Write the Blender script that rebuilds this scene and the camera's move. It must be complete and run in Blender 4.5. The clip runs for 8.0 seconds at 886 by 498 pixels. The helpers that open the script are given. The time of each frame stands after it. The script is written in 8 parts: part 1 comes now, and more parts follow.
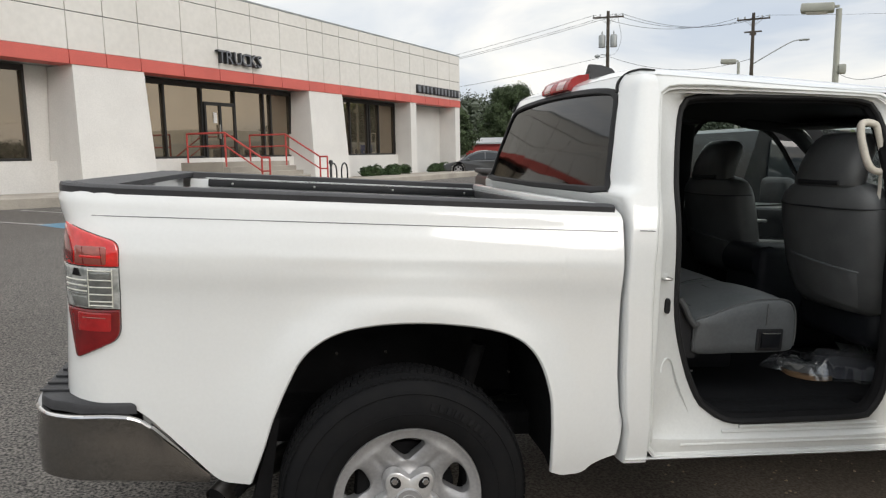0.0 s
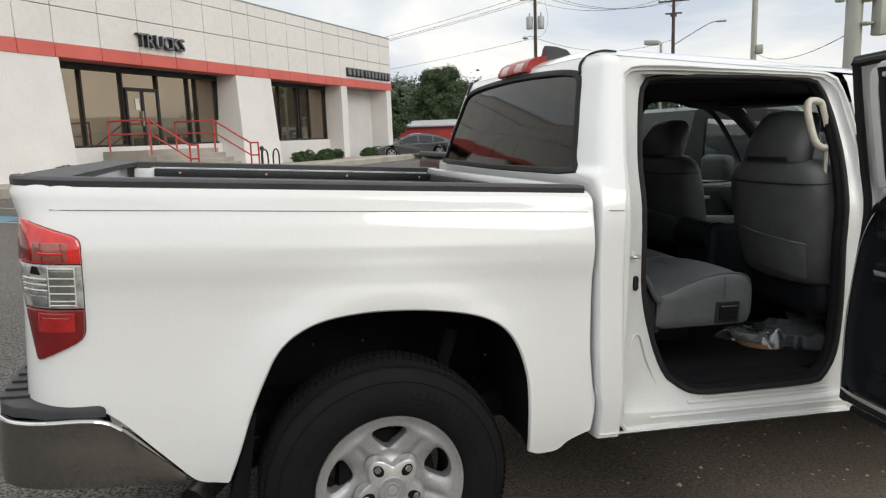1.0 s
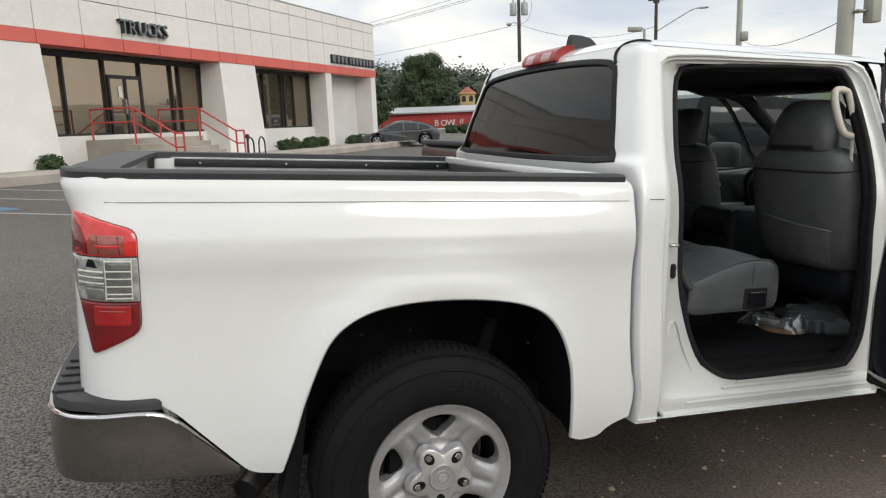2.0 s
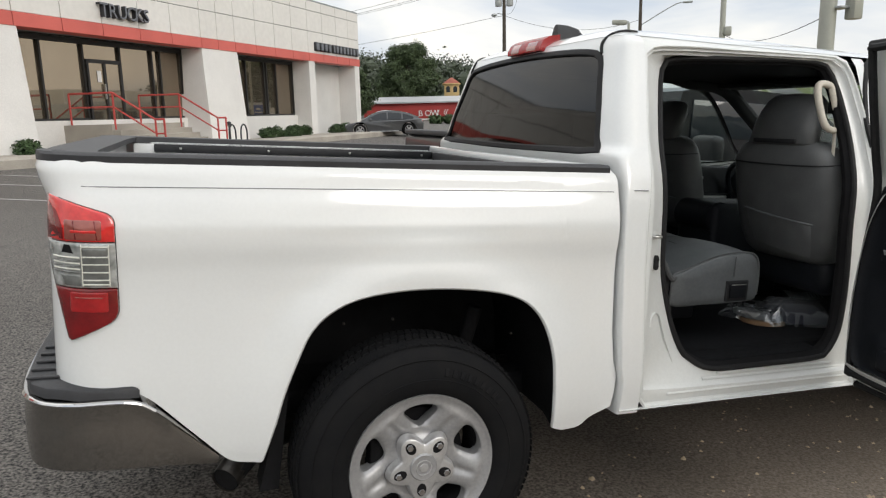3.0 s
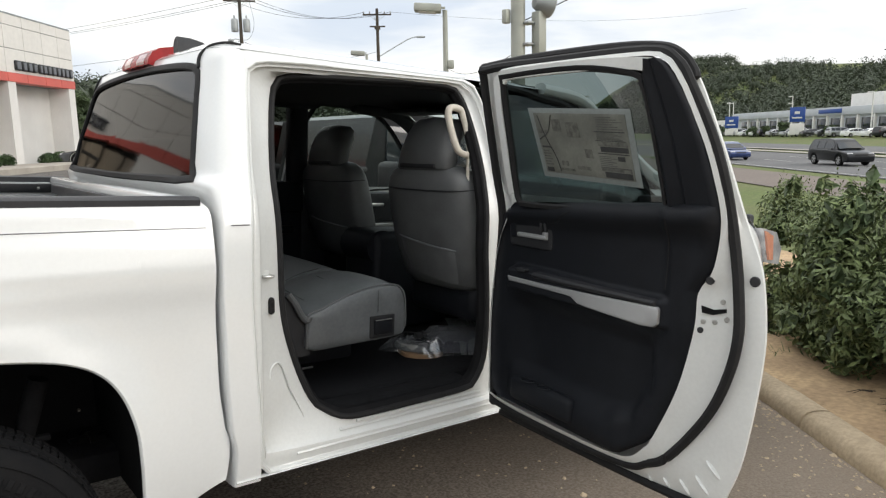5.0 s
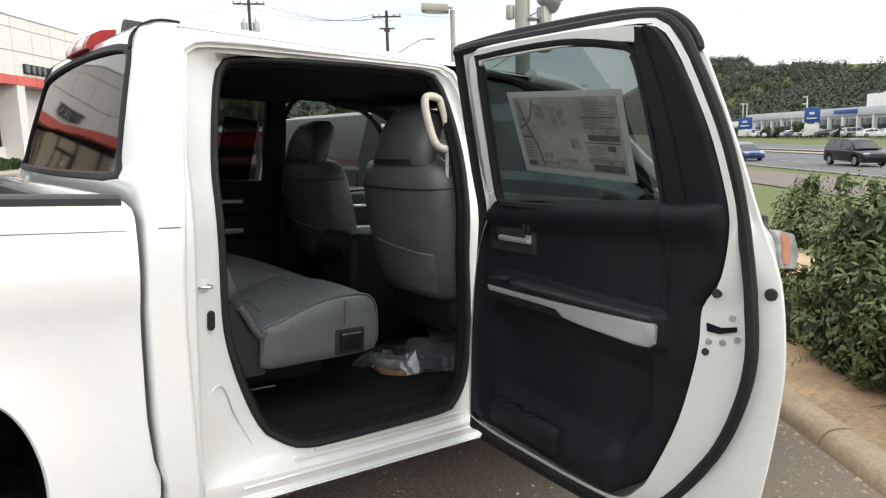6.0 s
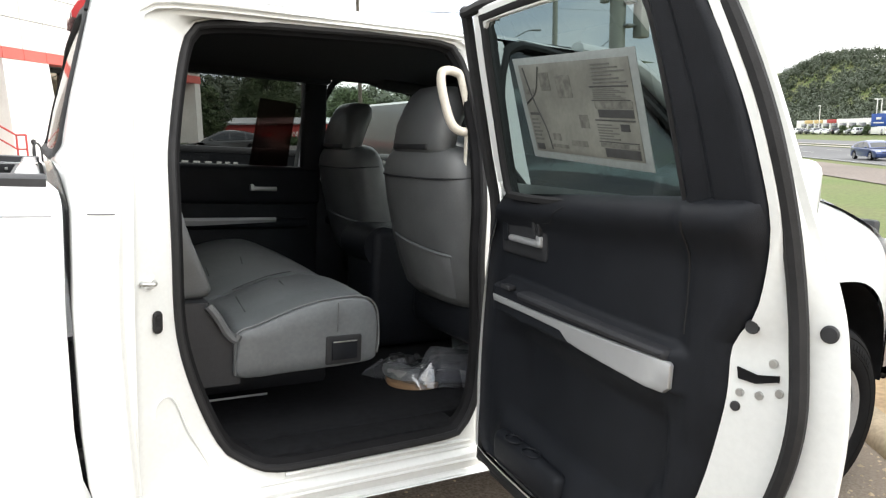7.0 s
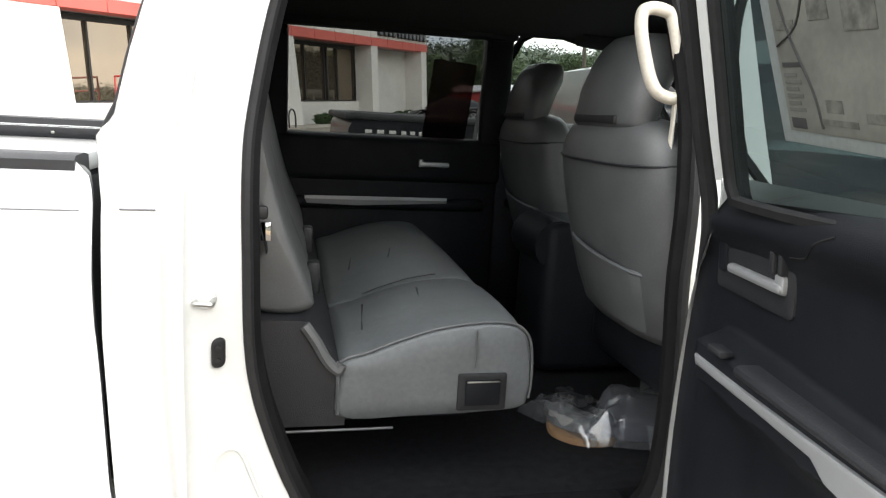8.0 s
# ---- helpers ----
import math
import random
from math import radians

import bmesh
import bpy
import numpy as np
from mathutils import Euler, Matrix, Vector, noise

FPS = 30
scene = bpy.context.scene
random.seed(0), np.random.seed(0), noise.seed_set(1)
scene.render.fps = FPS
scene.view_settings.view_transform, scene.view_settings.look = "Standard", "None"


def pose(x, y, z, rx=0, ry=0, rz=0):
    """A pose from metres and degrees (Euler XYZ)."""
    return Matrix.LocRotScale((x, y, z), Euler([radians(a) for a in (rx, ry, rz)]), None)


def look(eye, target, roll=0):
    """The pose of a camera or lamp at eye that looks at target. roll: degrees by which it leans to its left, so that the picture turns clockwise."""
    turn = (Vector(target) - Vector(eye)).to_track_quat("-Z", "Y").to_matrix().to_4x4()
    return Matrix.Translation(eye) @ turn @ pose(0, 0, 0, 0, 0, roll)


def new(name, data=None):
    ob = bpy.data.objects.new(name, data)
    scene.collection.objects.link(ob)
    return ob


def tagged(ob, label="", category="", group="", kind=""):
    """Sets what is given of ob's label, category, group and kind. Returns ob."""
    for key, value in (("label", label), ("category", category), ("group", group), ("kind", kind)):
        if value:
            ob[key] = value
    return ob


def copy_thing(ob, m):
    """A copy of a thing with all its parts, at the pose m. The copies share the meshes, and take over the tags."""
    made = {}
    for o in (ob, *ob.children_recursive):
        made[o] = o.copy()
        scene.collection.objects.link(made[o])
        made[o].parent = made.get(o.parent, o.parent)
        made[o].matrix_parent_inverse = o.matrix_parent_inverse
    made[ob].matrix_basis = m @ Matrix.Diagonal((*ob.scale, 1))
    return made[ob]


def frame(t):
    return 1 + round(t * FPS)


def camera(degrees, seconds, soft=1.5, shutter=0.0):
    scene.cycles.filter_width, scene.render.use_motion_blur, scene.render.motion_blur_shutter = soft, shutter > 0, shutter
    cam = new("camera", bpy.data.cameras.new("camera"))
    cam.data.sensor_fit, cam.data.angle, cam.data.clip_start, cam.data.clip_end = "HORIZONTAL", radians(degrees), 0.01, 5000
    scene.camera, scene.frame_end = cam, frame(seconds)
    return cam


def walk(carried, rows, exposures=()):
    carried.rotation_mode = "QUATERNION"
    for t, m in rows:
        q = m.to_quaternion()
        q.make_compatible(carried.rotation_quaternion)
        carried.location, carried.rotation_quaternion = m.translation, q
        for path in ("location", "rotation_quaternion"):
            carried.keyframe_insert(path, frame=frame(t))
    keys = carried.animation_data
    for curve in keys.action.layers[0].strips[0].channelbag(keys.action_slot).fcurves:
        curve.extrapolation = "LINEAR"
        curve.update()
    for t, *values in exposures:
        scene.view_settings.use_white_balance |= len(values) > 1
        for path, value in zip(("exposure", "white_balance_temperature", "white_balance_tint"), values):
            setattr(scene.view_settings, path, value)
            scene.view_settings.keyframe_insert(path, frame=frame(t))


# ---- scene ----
cam = camera(64.5, 8.0, 1.25)
PATH = [
    (0, (-0.302, -2.232, 1.545), (0.083, -0.287, 1.275), -1.0),
    (0.5, (-0.318, -2.245, 1.543), (0.07, -0.307, 1.238), -1.5),
    (1, (-0.432, -2.179, 1.551), (0.133, -0.288, 1.23), -2.0),
    (1.5, (-0.58, -2.109, 1.566), (0.087, -0.255, 1.223), -3.2),
    (1.7, (-0.62, -2.117, 1.569), (-0.009, -0.243, 1.23), -2.2),
    (2.8, (-0.656, -2.128, 1.566), (-0.024, -0.273, 1.166), -1.8),
    (3, (-0.641, -2.108, 1.56), (0.014, -0.259, 1.175), -1.3),
    (3.5, (-0.558, -2.122, 1.557), (0.146, -0.285, 1.198), -2.2),
    (4, (-0.328, -2.16, 1.547), (0.506, -0.363, 1.274), 0.1),
    (4.5, (-0.135, -2.178, 1.536), (0.912, -0.499, 1.243), -0.4),
    (4.7, (-0.082, -2.14, 1.534), (1.088, -0.545, 1.238), -0.4),
    (5.8, (0.215, -1.886, 1.498), (1.513, -0.405, 1.151), -1.5),
    (6, (0.291, -1.894, 1.486), (1.515, -0.344, 1.171), -1.4),
    (6.5, (0.553, -1.917, 1.476), (1.525, -0.214, 1.084), -1.4),
    (7, (0.753, -1.767, 1.441), (1.737, -0.057, 1.113), -0.7),
    (7.5, (0.938, -1.52, 1.431), (1.744, 0.273, 1.063), -1.9),
    (8, (1.133, -1.252, 1.438), (1.546, 0.662, 1.029), -0.6),
]
walk(cam, [(t, look(eye, target, roll)) for t, eye, target, roll in PATH], [(0.0, 0.0), (3.5, 0.05), (4.5, 0.1), (6.0, 0.6), (6.5, 0.62), (7.0, 1.2), (7.5, 2.15), (8.0, 1.32)])

# ---- light ----
world = bpy.data.worlds.new("overcast_sky")
scene.world = world
world.use_nodes = True
SUN_EL, SUN_AZ = radians(25), radians(154)
def build_sky():
    nt = world.node_tree
    nt.nodes.clear()
    N, L = nt.nodes.new, nt.links.new
    out, bg, sky = N("ShaderNodeOutputWorld"), N("ShaderNodeBackground"), N("ShaderNodeTexSky")
    sky.sky_type = "NISHITA"
    sky.sun_disc = False
    sky.sun_elevation, sky.sun_rotation = SUN_EL, SUN_AZ
    sky.dust_density = 3.0
    co, mp = N("ShaderNodeTexCoord"), N("ShaderNodeMapping")
    mp.inputs["Scale"].default_value = (1.0, 1.0, 3.2)
    L(co.outputs["Generated"], mp.inputs["Vector"])
    n1, n2 = N("ShaderNodeTexNoise"), N("ShaderNodeTexNoise")
    n1.inputs["Scale"].default_value, n1.inputs["Detail"].default_value, n1.inputs["Distortion"].default_value = 2.2, 8, 0.6
    n2.inputs["Scale"].default_value, n2.inputs["Detail"].default_value = 5.0, 6
    L(mp.outputs[0], n1.inputs["Vector"]), L(mp.outputs[0], n2.inputs["Vector"])
    r1, r2 = N("ShaderNodeValToRGB"), N("ShaderNodeValToRGB")
    r1.color_ramp.elements[0].position, r1.color_ramp.elements[1].position = 0.36, 0.6
    r1.color_ramp.elements[0].color, r1.color_ramp.elements[1].color = (6.9, 7.5, 8.3, 1), (11.6, 11.2, 10.5, 1)
    r2.color_ramp.elements[0].position, r2.color_ramp.elements[1].position = 0.3, 0.75
    r2.color_ramp.elements[0].color, r2.color_ramp.elements[1].color = (0.88, 0.90, 0.94, 1), (1.05, 1.04, 1.01, 1)
    L(n1.outputs["Fac"], r1.inputs[0]), L(n2.outputs["Fac"], r2.inputs[0])
    mul, mix = N("ShaderNodeMix"), N("ShaderNodeMix")
    for m in (mul, mix):
        m.data_type = "RGBA"
    mul.blend_type = "MULTIPLY"
    mul.inputs["Factor"].default_value = 1.0
    L(r1.outputs[0], mul.inputs["A"]), L(r2.outputs[0], mul.inputs["B"])
    mix.inputs["Factor"].default_value = 0.88
    L(sky.outputs[0], mix.inputs["A"]), L(mul.outputs["Result"], mix.inputs["B"])
    # an overcast sky is brighter overhead than at the horizon
    sep, mr, zen = N("ShaderNodeSeparateXYZ"), N("ShaderNodeMapRange"), N("ShaderNodeVectorMath")
    mr.inputs["From Min"].default_value, mr.inputs["From Max"].default_value = 0.2, 1.0
    mr.inputs["To Min"].default_value, mr.inputs["To Max"].default_value = 1.0, 1.75
    zen.operation = "SCALE"
    L(co.outputs["Generated"], sep.inputs[0]), L(sep.outputs["Z"], mr.inputs["Value"])
    L(mix.outputs["Result"], zen.inputs[0]), L(mr.outputs[0], zen.inputs["Scale"])
    L(zen.outputs[0], bg.inputs["Color"])
    bg.inputs["Strength"].default_value = 0.105
    L(bg.outputs[0], out.inputs[0])
build_sky()
sun = new("sun", bpy.data.lights.new("sun", "SUN"))
sun.data.energy, sun.data.angle, sun.data.color = 0.8, radians(22), (1.0, 0.955, 0.90)
sun.matrix_world = look((0, 0, 50), (-50 * math.sin(SUN_AZ) * math.cos(SUN_EL), -50 * math.cos(SUN_AZ) * math.cos(SUN_EL), 50 - 50 * math.sin(SUN_EL)))

# ---- materials ----
def mat(name, color, rough=0.5, metal=0.0, var=0.12, scale=8.0, bump=0.0, bump_scale=60.0, coat=0.0, var2=0.06, scale2=90.0, spec=0.5, tint=None, emit=None):
    """A surface with colour varied at two scales and fine relief."""
    m = bpy.data.materials.new(name)
    m.use_nodes = True
    nt = m.node_tree
    N, L = nt.nodes.new, nt.links.new
    p = nt.nodes["Principled BSDF"]
    p.inputs["Roughness"].default_value, p.inputs["Metallic"].default_value = rough, metal
    p.inputs["Coat Weight"].default_value, p.inputs["Coat Roughness"].default_value = coat, 0.04
    p.inputs["Specular IOR Level"].default_value = spec
    co = N("ShaderNodeTexCoord")
    a, b = N("ShaderNodeTexNoise"), N("ShaderNodeTexNoise")
    a.inputs["Scale"].default_value, a.inputs["Detail"].default_value = scale, 5
    b.inputs["Scale"].default_value, b.inputs["Detail"].default_value = scale2, 3
    L(co.outputs["Object"], a.inputs["Vector"]), L(co.outputs["Object"], b.inputs["Vector"])
    ra, mx, mx2 = N("ShaderNodeValToRGB"), N("ShaderNodeMix"), N("ShaderNodeMix")
    c2 = tint or tuple(max(0, c * (1 - 2 * var)) for c in color)
    ra.color_ramp.elements[0].position, ra.color_ramp.elements[1].position = 0.32, 0.68
    ra.color_ramp.elements[0].color, ra.color_ramp.elements[1].color = (*c2, 1), (*color, 1)
    L(a.outputs["Fac"], ra.inputs[0])
    mx.data_type, mx.blend_type = "RGBA", "MULTIPLY"
    rb = N("ShaderNodeValToRGB")
    rb.color_ramp.elements[0].position, rb.color_ramp.elements[1].position = 0.35, 0.65
    k = 1 - 2 * var2
    rb.color_ramp.elements[0].color, rb.color_ramp.elements[1].color = (k, k, k, 1), (1, 1, 1, 1)
    L(b.outputs["Fac"], rb.inputs[0])
    mx.inputs["Factor"].default_value = 1.0
    L(ra.outputs[0], mx.inputs["A"]), L(rb.outputs[0], mx.inputs["B"])
    L(mx.outputs["Result"], p.inputs["Base Color"])
    if bump:
        bp, c = N("ShaderNodeBump"), N("ShaderNodeTexNoise")
        c.inputs["Scale"].default_value, c.inputs["Detail"].default_value = bump_scale, 4
        bp.inputs["Strength"].default_value, bp.inputs["Distance"].default_value = bump, 0.01
        L(co.outputs["Object"], c.inputs["Vector"]), L(c.outputs["Fac"], bp.inputs["Height"]), L(bp.outputs[0], p.inputs["Normal"])
    if emit:
        p.inputs["Emission Color"].default_value, p.inputs["Emission Strength"].default_value = (*emit[:3], 1), emit[3]
    return m


def glass(name, tint, rough=0.0, ior=1.5, drops=False):
    """A tinted pane: see-through, with a mirror gloss that grows at grazing angles."""
    m = bpy.data.materials.new(name)
    m.use_nodes = True
    nt = m.node_tree
    nt.nodes.clear()
    N, L = nt.nodes.new, nt.links.new
    out, mx, tr, gl, fr = N("ShaderNodeOutputMaterial"), N("ShaderNodeMixShader"), N("ShaderNodeBsdfTransparent"), N("ShaderNodeBsdfGlossy"), N("ShaderNodeFresnel")
    tr.inputs[0].default_value = (*tint, 1)
    gl.inputs["Roughness"].default_value, fr.inputs["IOR"].default_value = rough, ior
    L(fr.outputs[0], mx.inputs[0]), L(tr.outputs[0], mx.inputs[1]), L(gl.outputs[0], mx.inputs[2]), L(mx.outputs[0], out.inputs[0])
    if drops:
        co, vo, ra, bp = N("ShaderNodeTexCoord"), N("ShaderNodeTexVoronoi"), N("ShaderNodeValToRGB"), N("ShaderNodeBump")
        vo.inputs["Scale"].default_value = 130
        ra.color_ramp.elements[0].position, ra.color_ramp.elements[1].position = 0.18, 0.42
        ra.color_ramp.elements[0].color, ra.color_ramp.elements[1].color = (0.5 * tint[0] + 0.16, 0.5 * tint[1] + 0.17, 0.5 * tint[2] + 0.165, 1), (*tint, 1)
        L(co.outputs["Object"], vo.inputs["Vector"]), L(vo.outputs["Distance"], ra.inputs[0]), L(ra.outputs[0], tr.inputs[0])
        bp.inputs["Strength"].default_value, bp.inputs["Distance"].default_value = 0.6, 0.004
        L(vo.outputs["Distance"], bp.inputs["Height"]), L(bp.outputs[0], gl.inputs["Normal"]), L(bp.outputs[0], fr.inputs["Normal"])
    return m


WHITE = mat("white_car_paint", (0.74, 0.755, 0.75), 0.30, var=0.015, scale=3, coat=1.0, var2=0.01)
JAMB = mat("white_jamb_paint", (0.70, 0.715, 0.70), 0.4, var=0.03, scale=6, coat=0.5, var2=0.02, bump=0.03, bump_scale=300)
BUMPC = mat("dull_bumper_chrome", (0.36, 0.35, 0.335), 0.07, 1.0, var=0.05, scale=3, var2=0.02)
CHROME = mat("chrome", (0.56, 0.56, 0.57), 0.045, 1.0, var=0.04, scale=5, var2=0.02)
BLACKP = mat("black_grained_plastic", (0.024, 0.025, 0.028), 0.5, var=0.15, scale=20, bump=0.15, bump_scale=700, spec=0.4)
CAPP = mat("weathered_black_plastic", (0.035, 0.036, 0.04), 0.55, var=0.15, scale=9, bump=0.12, bump_scale=500)
RUBBER = mat("black_rubber_seal", (0.018, 0.018, 0.019), 0.65, var=0.15, scale=30, bump=0.1, bump_scale=300, spec=0.25)
TYRE = mat("tyre_rubber", (0.0065, 0.0068, 0.0078), 0.8, var=0.25, scale=14, bump=0.15, bump_scale=200, spec=0.14, tint=(0.0095, 0.0094, 0.0098))
ALLOY = mat("silver_alloy", (0.37, 0.37, 0.375), 0.43, 0.4, var=0.05, scale=10, coat=0.25)
DARK = mat("dark_underbody", (0.011, 0.011, 0.012), 0.9, var=0.25, scale=12, bump=0.4, bump_scale=60, spec=0.12)
LINER = mat("wheel_liner", (0.010, 0.010, 0.011), 0.8, var=0.2, scale=15, bump=0.2, bump_scale=100, spec=0.15)
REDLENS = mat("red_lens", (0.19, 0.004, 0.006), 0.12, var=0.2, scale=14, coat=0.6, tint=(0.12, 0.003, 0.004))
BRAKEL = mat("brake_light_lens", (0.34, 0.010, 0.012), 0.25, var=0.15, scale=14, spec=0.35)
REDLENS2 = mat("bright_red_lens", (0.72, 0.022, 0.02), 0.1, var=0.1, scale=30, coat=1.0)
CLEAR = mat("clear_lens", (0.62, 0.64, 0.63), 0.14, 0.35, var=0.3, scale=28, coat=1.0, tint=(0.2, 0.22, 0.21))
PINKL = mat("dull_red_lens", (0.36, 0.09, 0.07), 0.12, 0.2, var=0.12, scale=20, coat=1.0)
AMBER = mat("amber_lens", (0.80, 0.36, 0.24), 0.12, var=0.1, scale=20, coat=1.0)
LAMPGL = mat("headlight_lens", (0.7, 0.7, 0.72), 0.1, 0.3, var=0.2, scale=14, coat=1.0)
LEATHER = mat("grey_leather", (0.120, 0.125, 0.128), 0.42, var=0.10, scale=10, bump=0.14, bump_scale=420, var2=0.05, scale2=200)
LEATHERS = mat("grey_leather_smooth", (0.138, 0.148, 0.154), 0.40, var=0.08, scale=10, bump=0.10, bump_scale=500)
HEADL = mat("charcoal_headliner", (0.020, 0.021, 0.023), 0.95, var=0.12, scale=30, bump=0.15, bump_scale=500)
TRIMK = mat("black_door_trim", (0.0120, 0.0135, 0.0170), 0.5, var=0.12, scale=12, bump=0.16, bump_scale=520, spec=0.16)
TRIMS = mat("black_soft_trim", (0.019, 0.020, 0.024), 0.5, var=0.1, scale=10, bump=0.2, bump_scale=420)
CARPET = mat("black_carpet", (0.0105, 0.0112, 0.0132), 0.95, var=0.3, scale=40, bump=0.6, bump_scale=380, spec=0.2)
SILVER = mat("satin_silver_trim", (0.47, 0.48, 0.49), 0.36, 0.6, var=0.015, scale=20, var2=0.01)
BEIGE = mat("light_beige_grip", (0.62, 0.58, 0.50), 0.45, var=0.04, scale=20, bump=0.05, bump_scale=400)
SOOT = mat("sooty_exhaust_steel", (0.07, 0.065, 0.06), 0.4, 0.8, var=0.3, scale=30)
STEEL = mat("zinc_steel", (0.55, 0.55, 0.53), 0.35, 0.9, var=0.1, scale=60)
LINE = mat("grey_pinstripe", (0.16, 0.16, 0.17), 0.4, var=0.05, scale=20)
# grey label back, with the tinted glass's dimming put into the paper colours
PAPER = mat("dimmed_label_paper", (0.150, 0.156, 0.135), 0.6, var=0.22, scale=9)
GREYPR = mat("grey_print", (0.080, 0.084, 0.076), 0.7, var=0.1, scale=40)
PAPERW = mat("dimmed_grey_paper", (0.185, 0.21, 0.205), 0.6, var=0.04, scale=5)
INK = mat("dark_print", (0.028, 0.030, 0.030), 0.6, var=0.2, scale=40)
GLASSD = glass("privacy_glass", (0.035, 0.04, 0.042), rough=0.045, ior=1.42)
GLASST = glass("tinted_door_glass", (0.19, 0.235, 0.23), ior=1.8)
SHEETK = glass("dark_brown_film", (0.34, 0.25, 0.235), ior=1.2)
GLASSW = glass("wet_side_glass", (0.66, 0.73, 0.70), ior=1.4, drops=True)
GLASSO = glass("wet_tinted_glass", (0.185, 0.195, 0.19), ior=1.4, drops=True)
ASPHALT = mat("worn_asphalt", (0.225, 0.207, 0.186), 0.8, var=0.18, scale=0.4, var2=0.7, scale2=72, bump=0.7, bump_scale=100, tint=(0.165, 0.148, 0.130))
def dusty(m, kx, ky, nx, ny, dust):
    """Sand blown from the bed lies on the asphalt near the kerb, thinning outward in uneven drifts."""
    nt = m.node_tree
    N, L = nt.nodes.new, nt.links.new
    p = nt.nodes["Principled BSDF"]
    src = p.inputs["Base Color"].links[0].from_socket
    co, dt, no, ad, mr, mx = N("ShaderNodeTexCoord"), N("ShaderNodeVectorMath"), N("ShaderNodeTexNoise"), N("ShaderNodeMath"), N("ShaderNodeMapRange"), N("ShaderNodeMix")
    dt.operation = "DOT_PRODUCT"
    dt.inputs[1].default_value = (nx, ny, 0)
    no.inputs["Scale"].default_value, no.inputs["Detail"].default_value = 1.1, 6
    ad.operation = "MULTIPLY_ADD"
    ad.inputs[1].default_value = 2.6
    mr.inputs["From Min"].default_value, mr.inputs["From Max"].default_value = kx * nx + ky * ny - 3.4, kx * nx + ky * ny + 1.3
    mr.inputs["To Max"].default_value = 0.8
    mx.data_type = "RGBA"
    mx.inputs["B"].default_value = (*dust, 1)
    L(co.outputs["Object"], dt.inputs[0]), L(co.outputs["Object"], no.inputs["Vector"])
    L(no.outputs["Fac"], ad.inputs[0]), L(dt.outputs["Value"], ad.inputs[2]), L(ad.outputs[0], mr.inputs["Value"])
    L(mr.outputs[0], mx.inputs["Factor"]), L(src, mx.inputs["A"]), L(mx.outputs["Result"], p.inputs["Base Color"])


dusty(ASPHALT, 4.30, -0.33, 0.7824, -0.6228, (0.28, 0.222, 0.165))
ROADM = mat("highway_asphalt", (0.15, 0.15, 0.15), 0.9, var=0.1, scale=0.08, var2=0.15, scale2=6)
SIDEM = mat("brown_service_road", (0.20, 0.165, 0.14), 0.9, var=0.12, scale=0.1, var2=0.12, scale2=6)
CONC = mat("kerb_concrete", (0.56, 0.45, 0.31), 0.9, var=0.15, scale=2.2, var2=0.10, scale2=40, bump=0.25, bump_scale=70, tint=(0.42, 0.33, 0.22))
CONC2 = mat("pale_concrete", (0.46, 0.42, 0.36), 0.9, var=0.14, scale=1.2, var2=0.1, scale2=40, bump=0.2, bump_scale=60)
DIRT = mat("sandy_dirt", (0.60, 0.43, 0.25), 0.95, var=0.25, scale=1.7, var2=0.14, scale2=26, bump=0.5, bump_scale=22, tint=(0.36, 0.25, 0.15))
GRASS = mat("mown_grass", (0.108, 0.155, 0.030), 0.9, var=0.2, scale=0.15, var2=0.2, scale2=8, bump=0.4, bump_scale=20, tint=(0.140, 0.148, 0.048))
PANEL = mat("cream_wall_panel", (0.80, 0.775, 0.73), 0.6, var=0.05, scale=0.35, var2=0.03, scale2=5, tint=(0.74, 0.715, 0.67))
STUCCO = mat("white_stucco", (0.80, 0.78, 0.745), 0.8, var=0.05, scale=0.8, var2=0.04, scale2=30, bump=0.15, bump_scale=60)
REDBAND = mat("faded_red_band", (0.72, 0.15, 0.12), 0.5, var=0.08, scale=0.7)
REDRAIL = mat("red_rail_paint", (0.55, 0.07, 0.06), 0.45, var=0.1, scale=6)
BRONZE = mat("dark_bronze_frame", (0.02, 0.019, 0.018), 0.5, var=0.1, scale=4)
GLASSB = mat("dark_store_glass", (0.32, 0.265, 0.20), 0.02, 0.85, var=0.05, scale=0.5)
SIGNK = mat("sign_letter_black", (0.02, 0.021, 0.024), 0.4, var=0.1, scale=5)
SIGNG = mat("sign_letter_edge", (0.17, 0.18, 0.20), 0.4, var=0.1, scale=5)
WOODP = mat("utility_pole_wood", (0.085, 0.07, 0.055), 0.9, var=0.2, scale=3, bump=0.3, bump_scale=30)
POLEM = mat("pale_painted_steel", (0.42, 0.43, 0.38), 0.5, 0.2, var=0.1, scale=2)
GALV = mat("galvanised_steel", (0.40, 0.42, 0.42), 0.5, 0.5, var=0.1, scale=3)
GLASSL = mat("lamp_glass", (0.75, 0.75, 0.68), 0.2, var=0.05, scale=5, coat=0.5)
WHITEP = mat("white_wall_paint", (0.74, 0.73, 0.70), 0.8, var=0.05, scale=1)
REDWALL = mat("red_painted_wall", (0.42, 0.05, 0.045), 0.7, var=0.1, scale=0.6)
METROOF = mat("pale_metal_roof", (0.46, 0.47, 0.48), 0.5, 0.3, var=0.08, scale=0.5)
OCHRE = mat("ochre_wall", (0.66, 0.48, 0.22), 0.8, var=0.08, scale=1)
TILER = mat("red_tile_roof", (0.38, 0.12, 0.08), 0.8, var=0.15, scale=2)
